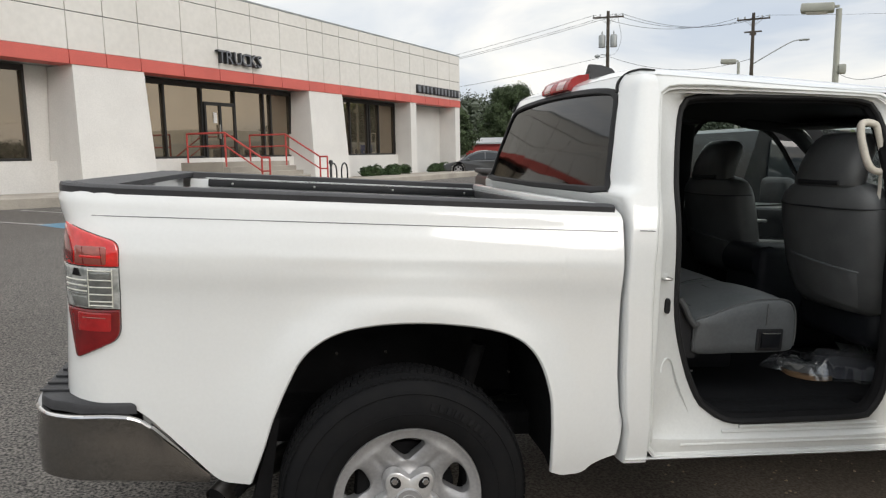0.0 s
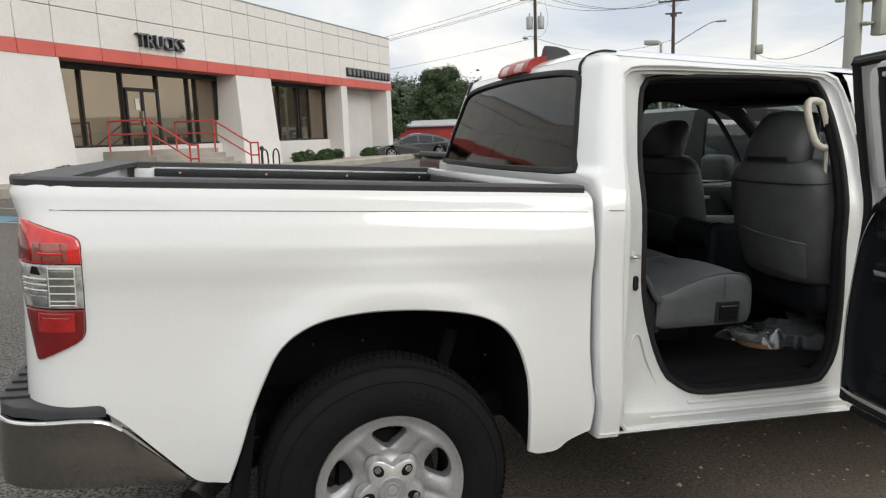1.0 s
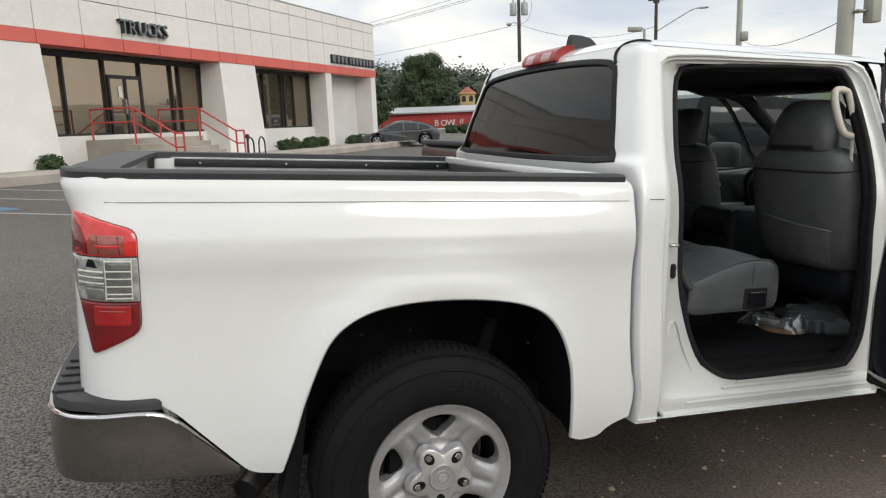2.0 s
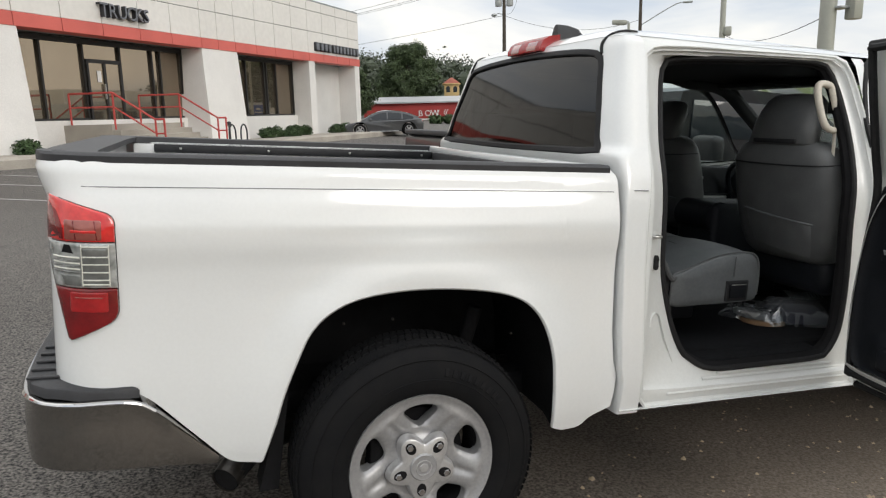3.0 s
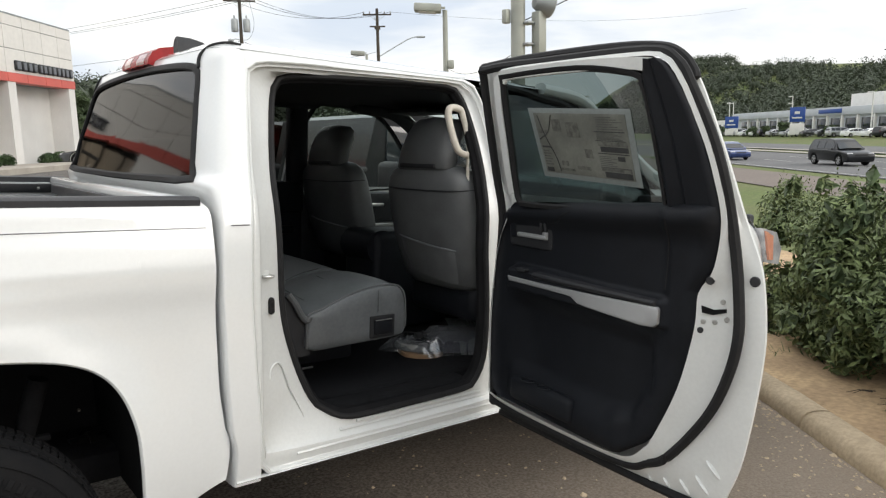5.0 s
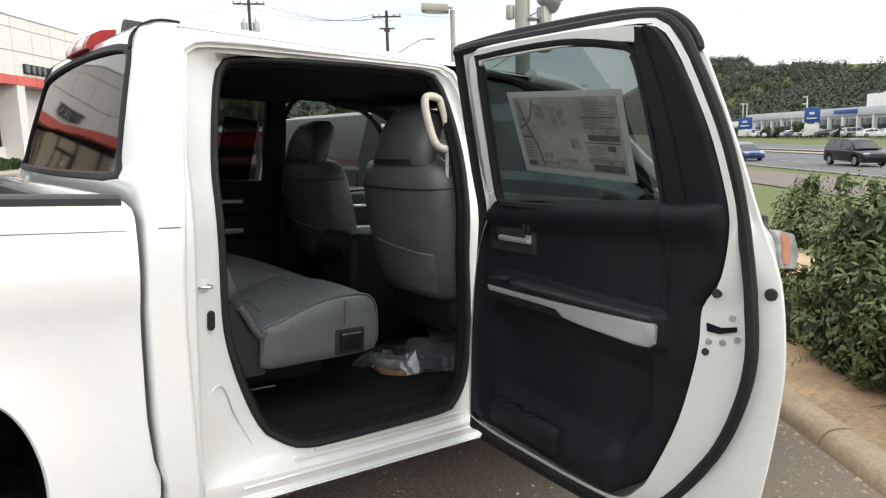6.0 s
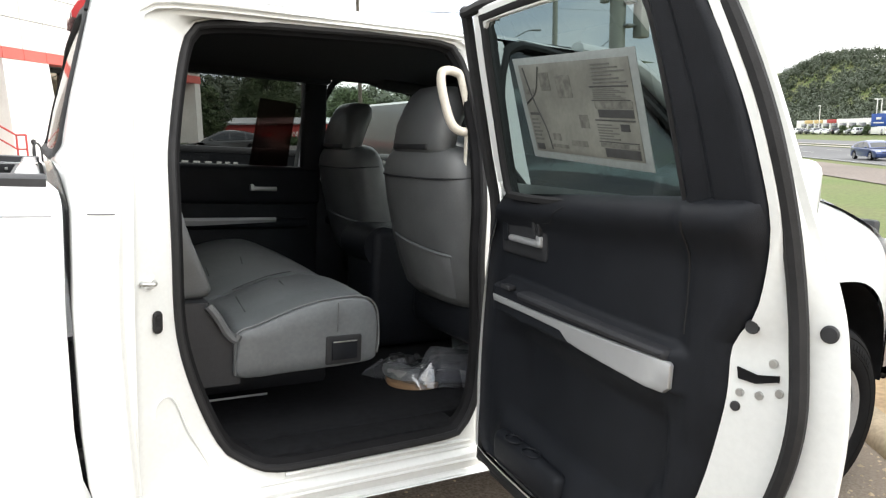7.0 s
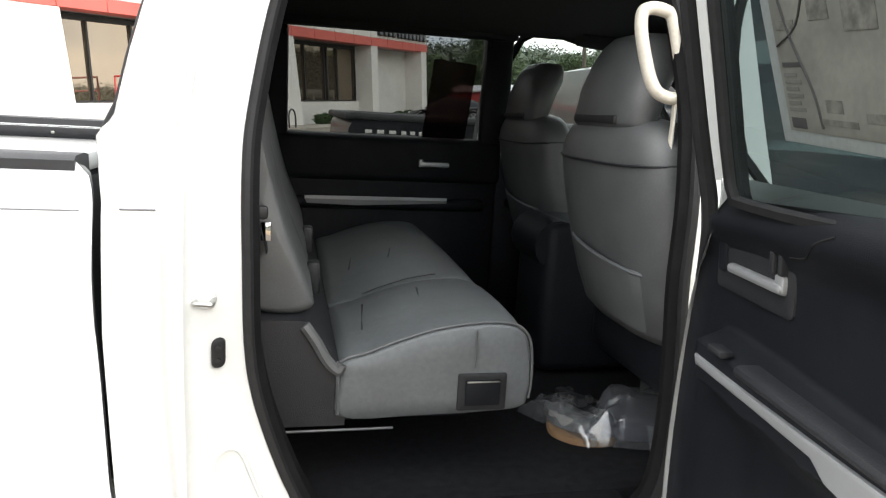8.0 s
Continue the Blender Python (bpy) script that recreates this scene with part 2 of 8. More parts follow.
GREYCAR = mat("dark_grey_car_paint", (0.065, 0.068, 0.072), 0.3, 0.4, var=0.04, scale=3, coat=1.0)
BLUECAR = mat("blue_car_paint", (0.02, 0.045, 0.16), 0.3, 0.3, var=0.04, scale=3, coat=1.0)
BLACKCAR = mat("black_car_paint", (0.006, 0.007, 0.010), 0.35, 0.0, var=0.04, scale=3, coat=0.35, spec=0.3)
SILVCAR = mat("silver_car_paint", (0.40, 0.41, 0.42), 0.3, 0.5, var=0.04, scale=3, coat=1.0)
REDCAR = mat("red_car_paint", (0.35, 0.02, 0.02), 0.3, 0.1, var=0.04, scale=3, coat=1.0)
BLUESGN = mat("blue_sign_face", (0.02, 0.07, 0.30), 0.4, var=0.05, scale=2)
GREYWALL = mat("grey_dealer_wall", (0.52, 0.55, 0.58), 0.6, var=0.05, scale=0.5)
WINDK = mat("dark_window", (0.02, 0.025, 0.03), 0.05, var=0.1, scale=1)
BARK = mat("tree_bark", (0.07, 0.055, 0.04), 0.9, var=0.2, scale=4, bump=0.4, bump_scale=20)
PAINTL = mat("white_lot_paint", (0.55, 0.54, 0.51), 0.8, var=0.15, scale=3, var2=0.2, scale2=30)
PAINTB = mat("blue_lot_paint", (0.13, 0.30, 0.42), 0.8, var=0.15, scale=3, var2=0.2, scale2=30)


def leafmat(name, dark, light, lo=0.55, hi=1.5):
    m = mat(name, light, 0.55, var=0.2, scale=1.2, tint=dark, spec=0.35)
    nt = m.node_tree
    p = nt.nodes["Principled BSDF"]
    geo, hs = nt.nodes.new("ShaderNodeNewGeometry"), nt.nodes.new("ShaderNodeHueSaturation")
    mr = nt.nodes.new("ShaderNodeMapRange")
    mr.inputs["To Min"].default_value, mr.inputs["To Max"].default_value = lo, hi
    src = p.inputs["Base Color"].links[0].from_socket
    nt.links.new(geo.outputs["Random Per Island"], mr.inputs["Value"])
    nt.links.new(mr.outputs[0], hs.inputs["Value"])
    nt.links.new(src, hs.inputs["Color"])
    nt.links.new(hs.outputs[0], p.inputs["Base Color"])
    return m


LEAF_HEDGE = leafmat("hedge_leaves", (0.085, 0.115, 0.042), (0.165, 0.205, 0.085), 0.6, 1.5)
LEAF_TREE = leafmat("tree_and_shaded_hedge_leaves", (0.04, 0.062, 0.026), (0.085, 0.12, 0.052))
# distance haze is put into these muted greens and their narrow tone range
LEAF_FAR = leafmat("hazy_far_wood_leaves", (0.040, 0.054, 0.032), (0.058, 0.075, 0.042), 0.85, 1.18)
LEAF_SHRUB = leafmat("shrub_leaves", (0.03, 0.06, 0.02), (0.07, 0.11, 0.04))

# ---- mesh helpers: each gives (verts, faces) ----
def part(name, geo, material, parent=None, label="", sharp=38, facing=None):
    """One mesh under its thing; facing: a place that the faces' outer side looks to."""
    v, f = geo
    if facing:
        side = 0.0
        for q in f:
            a, b, c = (Vector(v[i]) for i in q[:3])
            side += (b - a).cross(c - a).dot(Vector(facing) - a)
        if side < 0:
            f = [tuple(reversed(q)) for q in f]
    me = bpy.data.meshes.new(name)
    me.from_pydata([tuple(float(c) for c in p) for p in v], [], f)
    me.materials.append(material)
    me.polygons.foreach_set("use_smooth", [True] * len(me.polygons))
    me.set_sharp_from_angle(angle=radians(sharp))
    me.update()
    ob = new(name, me)
    if parent:
        ob.parent = parent
    if label:
        ob["label"] = label
    return ob


def thing(name, label, category, m=None, group="", kind=""):
    ob = new(name)
    ob.empty_display_size = 0.2
    if m is not None:
        ob.matrix_world = m
    return tagged(ob, label, category, group, kind)


def solid(name, geo, material, label, category, m=None, group="", kind="", sharp=38):
    ob = part(name, geo, material, None, "", sharp)
    if m is not None:
        ob.matrix_world = m
    return tagged(ob, label, category, group, kind)


def merge(*geos):
    V, F = [], []
    for v, f in geos:
        n = len(V)
        V += list(v)
        F += [tuple(i + n for i in q) for q in f]
    return V, F


def moved(geo, m):
    return [tuple(m @ Vector(p)) for p in geo[0]], geo[1]


def flipped(geo):
    return geo[0], [tuple(reversed(f)) for f in geo[1]]


def mirrored(geo, yc):
    return [(p[0], 2 * yc - p[1], p[2]) for p in geo[0]], [tuple(reversed(f)) for f in geo[1]]


def grid(fn, us, vs, skip=None):
    V = [fn(u, v) for u in us for v in vs]
    n = len(vs)
    F = []
    for i in range(len(us) - 1):
        for j in range(n - 1):
            if skip and skip(0.5 * (us[i] + us[i + 1]), 0.5 * (vs[j] + vs[j + 1])):
                continue
            F.append((i * n + j, (i + 1) * n + j, (i + 1) * n + j + 1, i * n + j + 1))
    return V, F


def loft(rings, closed=True, cap0=False, cap1=False):
    n = len(rings[0])
    V = [p for r in rings for p in r]
    F = []
    for i in range(len(rings) - 1):
        for j in range(n if closed else n - 1):
            k = (j + 1) % n
            F.append((i * n + j, i * n + k, (i + 1) * n + k, (i + 1) * n + j))
    if cap0:
        F.append(tuple(reversed(range(n))))
    if cap1:
        F.append(tuple((len(rings) - 1) * n + j for j in range(n)))
    return V, F


def rbox(c, s, r=0.01, seg=2, m=None):
    bm = bmesh.new()
    bmesh.ops.create_cube(bm, size=1.0)
    for v in bm.verts:
        v.co = Vector((v.co.x * s[0], v.co.y * s[1], v.co.z * s[2]))
    if r > 0:
        bmesh.ops.bevel(bm, geom=bm.edges[:], offset=min(r, min(s) * 0.49), segments=seg, profile=0.5, affect="EDGES")
    bm.verts.index_update()
    V = [tuple(v.co + Vector(c)) if m is None else tuple(m @ v.co + Vector(c)) for v in bm.verts]
    F = [tuple(v.index for v in f.verts) for f in bm.faces]
    bm.free()
    return V, F


def smooth_path(pts, n=6, closed=False):
    """Catmull-Rom through the points."""
    P = [np.array(p, float) for p in pts]
    if closed:
        P = [P[-1]] + P + [P[0], P[1]]
    else:
        P = [2 * P[0] - P[1]] + P + [2 * P[-1] - P[-2]]
    out = []
    for i in range(1, len(P) - 2):
        for k in range(n):
            t = k / n
            a, b, c, d = P[i - 1:i + 3]
            out.append(0.5 * (2 * b + (c - a) * t + (2 * a - 5 * b + 4 * c - d) * t * t + (3 * b - a - 3 * c + d) * t ** 3))
    if not closed:
        out.append(P[-2])
    return [tuple(p) for p in out]


def tube(path, r, n=8, closed=False, flat=1.0, caps=True):
    """A round rod along a path; r may be a list; flat squeezes it across."""
    P = [Vector(p) for p in path]
    rings = []
    m = len(P)
    up = None
    for i, p in enumerate(P):
        a = P[i - 1] if (i or closed) else p
        b = P[(i + 1) % m] if (i < m - 1 or closed) else p
        d = (b - a).normalized()
        if up is None:
            up = Vector((0, 0, 1)) if abs(d.z) < 0.9 else Vector((1, 0, 0))
        x = d.cross(up).normalized()
        up = x.cross(d).normalized()
        q = r[i] if isinstance(r, (list, tuple)) else r
        rings.append([tuple(p + q * math.cos(2 * math.pi * k / n) * x + q * flat * math.sin(2 * math.pi * k / n) * up) for k in range(n)])
    if closed:
        rings.append(rings[0])
    return loft(rings, True, caps and not closed, caps and not closed)


def lathe(profile, n=32, m=None, caps=True):
    """Profile of (radius, height) turned round z."""
    rings = [[(r * math.cos(2 * math.pi * k / n), r * math.sin(2 * math.pi * k / n), h) for k in range(n)] for r, h in profile]
    g = loft(rings, True, caps and profile[0][0] > 1e-6, caps and profile[-1][0] > 1e-6)
    return moved(g, m) if m is not None else g


def inset(poly, d):
    """A closed outline shrunk by d (towards its inside)."""
    n = len(poly)
    area = sum(poly[i][0] * poly[(i + 1) % n][1] - poly[(i + 1) % n][0] * poly[i][1] for i in range(n))
    s = 1 if area > 0 else -1
    out = []
    for i in range(n):
        a, b, c = np.array(poly[i - 1]), np.array(poly[i]), np.array(poly[(i + 1) % n])
        e1, e2 = b - a, c - b
        n1 = s * np.array([-e1[1], e1[0]]) / (np.linalg.norm(e1) + 1e-9)
        n2 = s * np.array([-e2[1], e2[0]]) / (np.linalg.norm(e2) + 1e-9)
        k = n1 + n2
        k /= max(0.35, float(np.dot(k, k)) / 2)
        out.append(tuple(b + k * d))
    return out


def densify(poly, step=0.03):
    out = []
    for i in range(len(poly)):
        a, b = np.array(poly[i], float), np.array(poly[(i + 1) % len(poly)], float)
        n = min(24, max(1, int(np.linalg.norm(b - a) / step)))
        out += [tuple(a + (b - a) * k / n) for k in range(n)]
    return out


def plate(poly, h, to3, bevel=0.006, back=0.0, fan=True):
    """An outline raised by h, with rounded rim; to3(a, b, height) gives the place."""
    area = sum(poly[i][0] * poly[(i + 1) % len(poly)][1] - poly[(i + 1) % len(poly)][0] * poly[i][1] for i in range(len(poly)))
    if area < 0:
        poly = list(reversed(poly))
    poly = densify(poly)
    i1, i2 = inset(poly, bevel * 0.3), inset(poly, bevel)
    rings = [[to3(a, b, back) for a, b in poly], [to3(a, b, h - bevel) for a, b in poly], [to3(a, b, h - 0.3 * bevel) for a, b in i1], [to3(a, b, h) for a, b in i2]]
    ca, cb = sum(q[0] for q in i2) / len(i2), sum(q[1] for q in i2) / len(i2)
    if fan:
        for k in (0.8, 0.6, 0.4, 0.2, 0.02):
            rings.append([to3(ca + (a - ca) * k, cb + (b - cb) * k, h) for a, b in i2])
    return loft(rings, True, True, True)


def rrect(x0, z0, x1, z1, r, n=5):
    out = []
    for cx, cz, a0 in ((x1 - r, z1 - r, 0), (x0 + r, z1 - r, 90), (x0 + r, z0 + r, 180), (x1 - r, z0 + r, 270)):
        for k in range(n + 1):
            a = radians(a0 + 90 * k / n)
            out.append((cx + r * math.cos(a), cz + r * math.sin(a)))
    return out


def around(poly, centre, n=112):
    """The outline met by n evenly turned rays from the centre."""
    c = np.array(centre)
    P = [np.array(p) - c for p in poly]
    out = []
    for k in range(n):
        a = 2 * math.pi * k / n
        d = np.array([math.cos(a), math.sin(a)])
        best = 0.0
        for i in range(len(P)):
            p, q = P[i], P[(i + 1) % len(P)]
            e = q - p
            den = d[0] * e[1] - d[1] * e[0]
            if abs(den) < 1e-12:
                continue
            t = (p[0] * e[1] - p[1] * e[0]) / den
            s = (p[0] * d[1] - p[1] * d[0]) / den
            if t > 0 and -1e-6 <= s <= 1 + 1e-6:
                best = max(best, t)
        out.append(tuple(c + best * d))
    return out


def lin(a, b, n):
    return [a + (b - a) * i / (n - 1) for i in range(n)]


def text_mesh(body, size, depth, name="letters"):
    """Raised letters in the built-in font, as (verts, faces), from the lower left."""
    cu = bpy.data.curves.new(name, "FONT")
    cu.body, cu.size, cu.extrude, cu.resolution_u = body, size, depth / 2, 2
    ob = new(name, cu)
    me = bpy.data.meshes.new_from_object(ob.evaluated_get(bpy.context.evaluated_depsgraph_get()))
    V = [tuple(v.co) for v in me.vertices]
    F = [tuple(p.vertices) for p in me.polygons]
    bpy.data.objects.remove(ob)
    bpy.data.curves.remove(cu)
    bpy.data.meshes.remove(me)
    return V, F


# ---- the lie of the land ----
KX, KY = 4.30, -0.33
DX, DY = 0.6228, 0.7824
def qs(x, y):
    """Distance past the kerb line, and along it."""
    a, b = x - KX, y - KY
    return a * DY - b * DX, a * DX + b * DY


def xy(q, s):
    return KX + q * DY + s * DX, KY - q * DX + s * DY


def step01(a, b, x):
    t = min(1.0, max(0.0, (x - a) / (b - a)))
    return t * t * (3 - 2 * t)


def lot_z(x, y):
    q, s = qs(x, y)
    q = max(q, -45)
    return -0.053 * (q + 3.57) - 0.042 * 10 * math.tanh((s + 2.42) / 10) - 0.26 * step01(32, 40, s)


def land_z(q, s):
    x, y = xy(q, s)
    lot = lot_z(*xy(min(q, 0.0), s))
    z = lot + (0.09 if q > 0 else -0.12)
    z += (-1.0 - z) * step01(1.5, 11.5, q)
    z += 0.9 * step01(52, 75, q)
    z += (26.0 + 7.5 * step01(230, 380, s)) * step01(105, 200, q) * (0.9 + 0.5 * step01(120, 380, s)) * (0.12 + 0.88 * step01(1.22 * q + 15, 1.52 * q, s)) * (0.8 + 0.25 * math.sin(s * 0.012 + 0.6) + 0.1 * math.sin(s * 0.05))
    z += 12 * step01(300, 460, s) * (1 - step01(60, 105, q)) + 0.1 * step01(40, 60, s) * (1 - step01(-30, 0, q))
    return z

# ---- ground ----
def spread(a, b, near, far, k):
    """Grid lines from a to b, close together near 0 and far apart beyond."""
    out, x = [0.0], 0.0
    while x < b:
        x += min(far, near + k * abs(x))
        out.append(min(x, b))
    x = 0.0
    while x > a:
        x -= min(far, near + k * abs(x))
        out.insert(0, max(x, a))
    return out


QL, SL = spread(-900, 900, 0.6, 40, 0.09), spread(-900, 900, 0.9, 40, 0.09)
ground = solid("ground", grid(lambda q, s: (*xy(q, s), land_z(q, s) - 0.02), QL, SL), GRASS, "rolling grassy ground with mown verges", "ground", kind="structure")
lot_q, lot_s = [-x for x in reversed(spread(0, 60, 0.4, 3, 0.1))] if False else lin(-70, 0.0, 90), lin(-60, 120, 130)
lot = solid("parking_lot", grid(lambda q, s: (*xy(q, s), lot_z(*xy(q, s))), lot_q, lot_s), ASPHALT, "worn grey-brown asphalt parking lot", "parking lot", kind="structure")


def strip(q0, q1, lift, s0=-500, s1=600, nq=4, ns=120):
    return grid(lambda q, s: (*xy(q, s), land_z(q, s) + lift), lin(q0, q1, nq), lin(s0, s1, ns))


solid("planting_bed", grid(lambda q, s: (*xy(q, s), land_z(max(0.2, q), s) + 0.006 + 0.035 * step01(0.15, 0.6, q) * noise.noise((q * 1.5, s * 1.5, 3))), [0.085, 0.11, 0.14] + lin(0.2, 3.4, 30), lin(-12, 14, 160)), DIRT, "sandy dirt planting bed behind the kerb", "planting bed", kind="structure")
solid("service_road", strip(12.3, 17.4, 0.02), SIDEM, "brownish two-lane service road", "road", kind="structure")
solid("road", strip(19.2, 33.0, 0.02, nq=8), ROADM, "grey asphalt highway with painted lanes", "road", kind="structure")
solid("road_far", strip(38.5, 52.0, 0.02, nq=8), ROADM, "far carriageway of the grey highway", "road", kind="structure")
solid("median_kerb", strip(33.0, 34.6, 0.12), CONC2, "pale concrete edge of the grassy median", "kerb", kind="structure")
solid("median_kerb", strip(37.4, 38.5, 0.12), CONC2, "pale concrete edge of the grassy median", "kerb", kind="structure")
solid("lane_line", strip(19.5, 19.7, 0.035), PAINTL, "white painted edge line on the highway", "lane marking", kind="structure")
for k in range(-10, 22):
    solid("lane_line", strip(24.2, 24.4, 0.035, k * 12, k * 12 + 4, 2, 4), PAINTL, "white painted lane dash on the highway", "lane marking", kind="structure")
    solid("lane_line", strip(28.7, 28.9, 0.035, k * 12 + 5, k * 12 + 9, 2, 4), PAINTL, "white painted lane dash on the highway", "lane marking", kind="structure")


def kerb_piece(s0, s1):
    sec = [(-0.095, -0.14), (-0.095, 0.0), (-0.088, 0.04), (-0.07, 0.075), (-0.04, 0.098), (0.0, 0.108), (0.05, 0.110), (0.085, 0.106), (0.11, 0.092), (0.125, 0.06), (0.13, -0.14)]
    rings = []
    for s in lin(s0, s1, 9):
        x, y = xy(0, s)
        z = lot_z(x, y)
        w = 0.006 * noise.noise((s * 2.1, 0, 0))
        rings.append([(*xy(a + w, s), z + b + w * (1 if b > 0 else 0)) for a, b in sec])
    return flipped(loft(rings, True, True, True))


for k in range(-6, 12):
    solid("kerb", kerb_piece(k * 3.0 + 0.01, k * 3.0 + 2.99), CONC, "weathered tan concrete kerb stone along the lot", "kerb", group="kerb stones along the lot", kind="structure")


# ---- dealership building: a runs along the facade from its far corner, b out of the facade, c up ----
BASE = 0.45
FAC = Matrix(((DX, DY, 0, 8.745), (DY, -DX, 0, 37.844), (0, 0, 1, 0), (0, 0, 0, 1)))
building = thing("dealership_building", "cream panelled showroom with a red band and dark windows", "building", FAC)
A0 = -46.0
# piers of the ground storey: start, end
PIERS = [(-46.0, -31.0), (-24.17, -21.82), (-13.88, -11.6), (-5.71, -5.13), (-0.62, -0.04)]
REC = -1.06


def bbox(a0, a1, b0, b1, c0, c1, r=0.0):
    return rbox(((a0 + a1) / 2, (b0 + b1) / 2, (c0 + c1) / 2), (a1 - a0, b1 - b0, c1 - c0), r, 1)


part("upper_wall", bbox(A0, -0.01, -0.55, -0.03, 4.5, 6.96), INK, building)
part("roof", bbox(A0, -0.02, -22, -0.5, 6.5, 6.7), METROOF, building)
part("end_wall", bbox(-0.35, 0.0, -22, -0.6, 0.0, 6.95), STUCCO, building)
part("back_wall", bbox(A0, 0.0, -22.4, -22.0, 0.0, 6.95), STUCCO, building)
part("side_wall", bbox(A0 - 0.3, A0, -22, 0.0, 0.0, 6.95), STUCCO, building)
part("coping", bbox(A0, 0.02, -0.3, 0.03, 6.95, 7.02, 0.01), GALV, building)
for a0, a1 in PIERS:
    flare = 0.38 if a0 < -6 else 0.0
    ring = lambda c, k: [(a0 - k * 0.6, 0.02 + k, c), (a1 + k * 0.0, 0.02 + k, c), (a1 + k * 0.0, REC, c), (a0 - k * 0.6, REC, c)]
    part("pier", flipped(loft([ring(4.12, 0.0), ring(BASE - 0.6, flare)], True, True, True)), STUCCO, building)
# wall below and behind the windows
part("rear_wall", bbox(A0, 0.0, REC - 0.35, REC - 0.05, 0.0, 4.5), STUCCO, building)
for a0, a1 in ((-31.0, -24.17), (-21.82, -13.88), (-11.6, -5.71)):
    part("sill_wall", bbox(a0, a1, REC - 0.05, REC + 0.28, 0.0, 1.53), STUCCO, building)
part("soffit", bbox(A0, 0.0, REC - 0.3, -0.03, 4.14, 4.3), GALV, building)
part("garage_panel", bbox(-5.15, -0.44, REC, REC + 0.06, 0.0, 4.12), WHITEP, building, "cream roll-up door panel")


def store_window(a0, a1, c0, c1, mullions, b=REC + 0.02):
    w = part("window", bbox(a0, a1, b, b + 0.04, c0, c1), GLASSB, building, "dark reflective shop window")
    f = 0.07
    part("window_frame", merge(bbox(a0, a1, b + 0.04, b + 0.14, c0, c0 + f), bbox(a0, a1, b + 0.04, b + 0.14, c1 - f * 2.2, c1), bbox(a0, a0 + f, b + 0.04, b + 0.14, c0, c1), bbox(a1 - f, a1, b + 0.04, b + 0.14, c0, c1)), BRONZE, w)
    for a in mullions:
        part("mullion", bbox(a - 0.035, a + 0.035, b + 0.045, b + 0.13, c0 + f, c1 - f), BRONZE, w)
    return w


store_window(-21.80, -13.90, 1.53, 4.1, (-20.32, -18.69, -17.09, -15.54, -15.12))
store_window(-11.58, -5.73, 1.53, 4.1, (-9.70, -8.25, -8.05, -7.25))
store_window(-31.0, -24.95, 1.54, 4.1, (-29.0, -27.0))
# double door in the wide window
dr = part("door", bbox(-18.64, -17.14, REC + 0.14, REC + 0.17, 1.5, 3.42), GLASSB, building, "glazed double door")
part("door_frame", merge(bbox(-18.64, -17.14, REC + 0.15, REC + 0.21, 3.36, 3.48), bbox(-18.64, -18.56, REC + 0.15, REC + 0.21, 1.5, 3.4), bbox(-17.22, -17.14, REC + 0.15, REC + 0.21, 1.5, 3.4), bbox(-17.94, -17.84, REC + 0.15, REC + 0.21, 1.5, 3.4)), BRONZE, dr)
part("notice", bbox(-18.22, -18.05, REC + 0.18, REC + 0.19, 2.75, 3.12), WHITEP, dr)
part("door_handle", bbox(-18.00, -17.96, REC + 0.2, REC + 0.26, 2.2, 2.7), STEEL, dr)
# letters over the door, and a second row made of plain bars
for k, ch in enumerate("TRUCKS"):
    g = text_mesh(ch, 0.62, 0.16)
    x0 = min(p[0] for p in g[0])
    a = -18.90 + k * 0.378
    m4 = Matrix(((1, 0, 0, a - x0), (0, 0, 1, 0.12), (0, 1, 0, 4.70), (0, 0, 0, 1)))
    letter = part("letter", moved(g, m4), SIGNK, building, "black raised sign letter")
    g2 = [(p[0], p[1], p[2] * 0.05) for p in g[0]], g[1]
    part("letter_face", moved(g2, Matrix(((0.97, 0, 0, a - x0 * 0.97), (0, 0, 1, 0.208), (0, 0.97, 0, 4.705), (0, 0, 0, 1)))), SIGNG, letter)
x = -5.12
for k, w in enumerate((0.50, 0.42, 0.42, 0.40, 0, 0.30, 0.40, 0.40, 0.42, 0.40, 0.36, 0.42, 0.38)):
    if w:
        bar = part("sign_bar", bbox(x, x + w * 0.82, 0.0, 0.14, 4.63, 5.05, 0.03), SIGNK, building, "black raised sign block")
        part("bar_face", bbox(x + 0.06, x + w * 0.82 - 0.06, 0.14, 0.15, 4.69, 4.99), SIGNG, bar)
    x += w if w else 0.12
# steps and railings
FLOOR = 1.38
part("porch_slab", bbox(-19.9, -16.6, REC + 0.28, 1.1, 0.2, FLOOR), CONC2, building, "concrete entrance porch")
for k in range(5):
    part("step", bbox(-19.9, -16.6, 1.1 + 0.32 * k, 1.42 + 0.32 * k, 0.1, FLOOR - 0.165 * (k + 1), 0.012), CONC2, building)


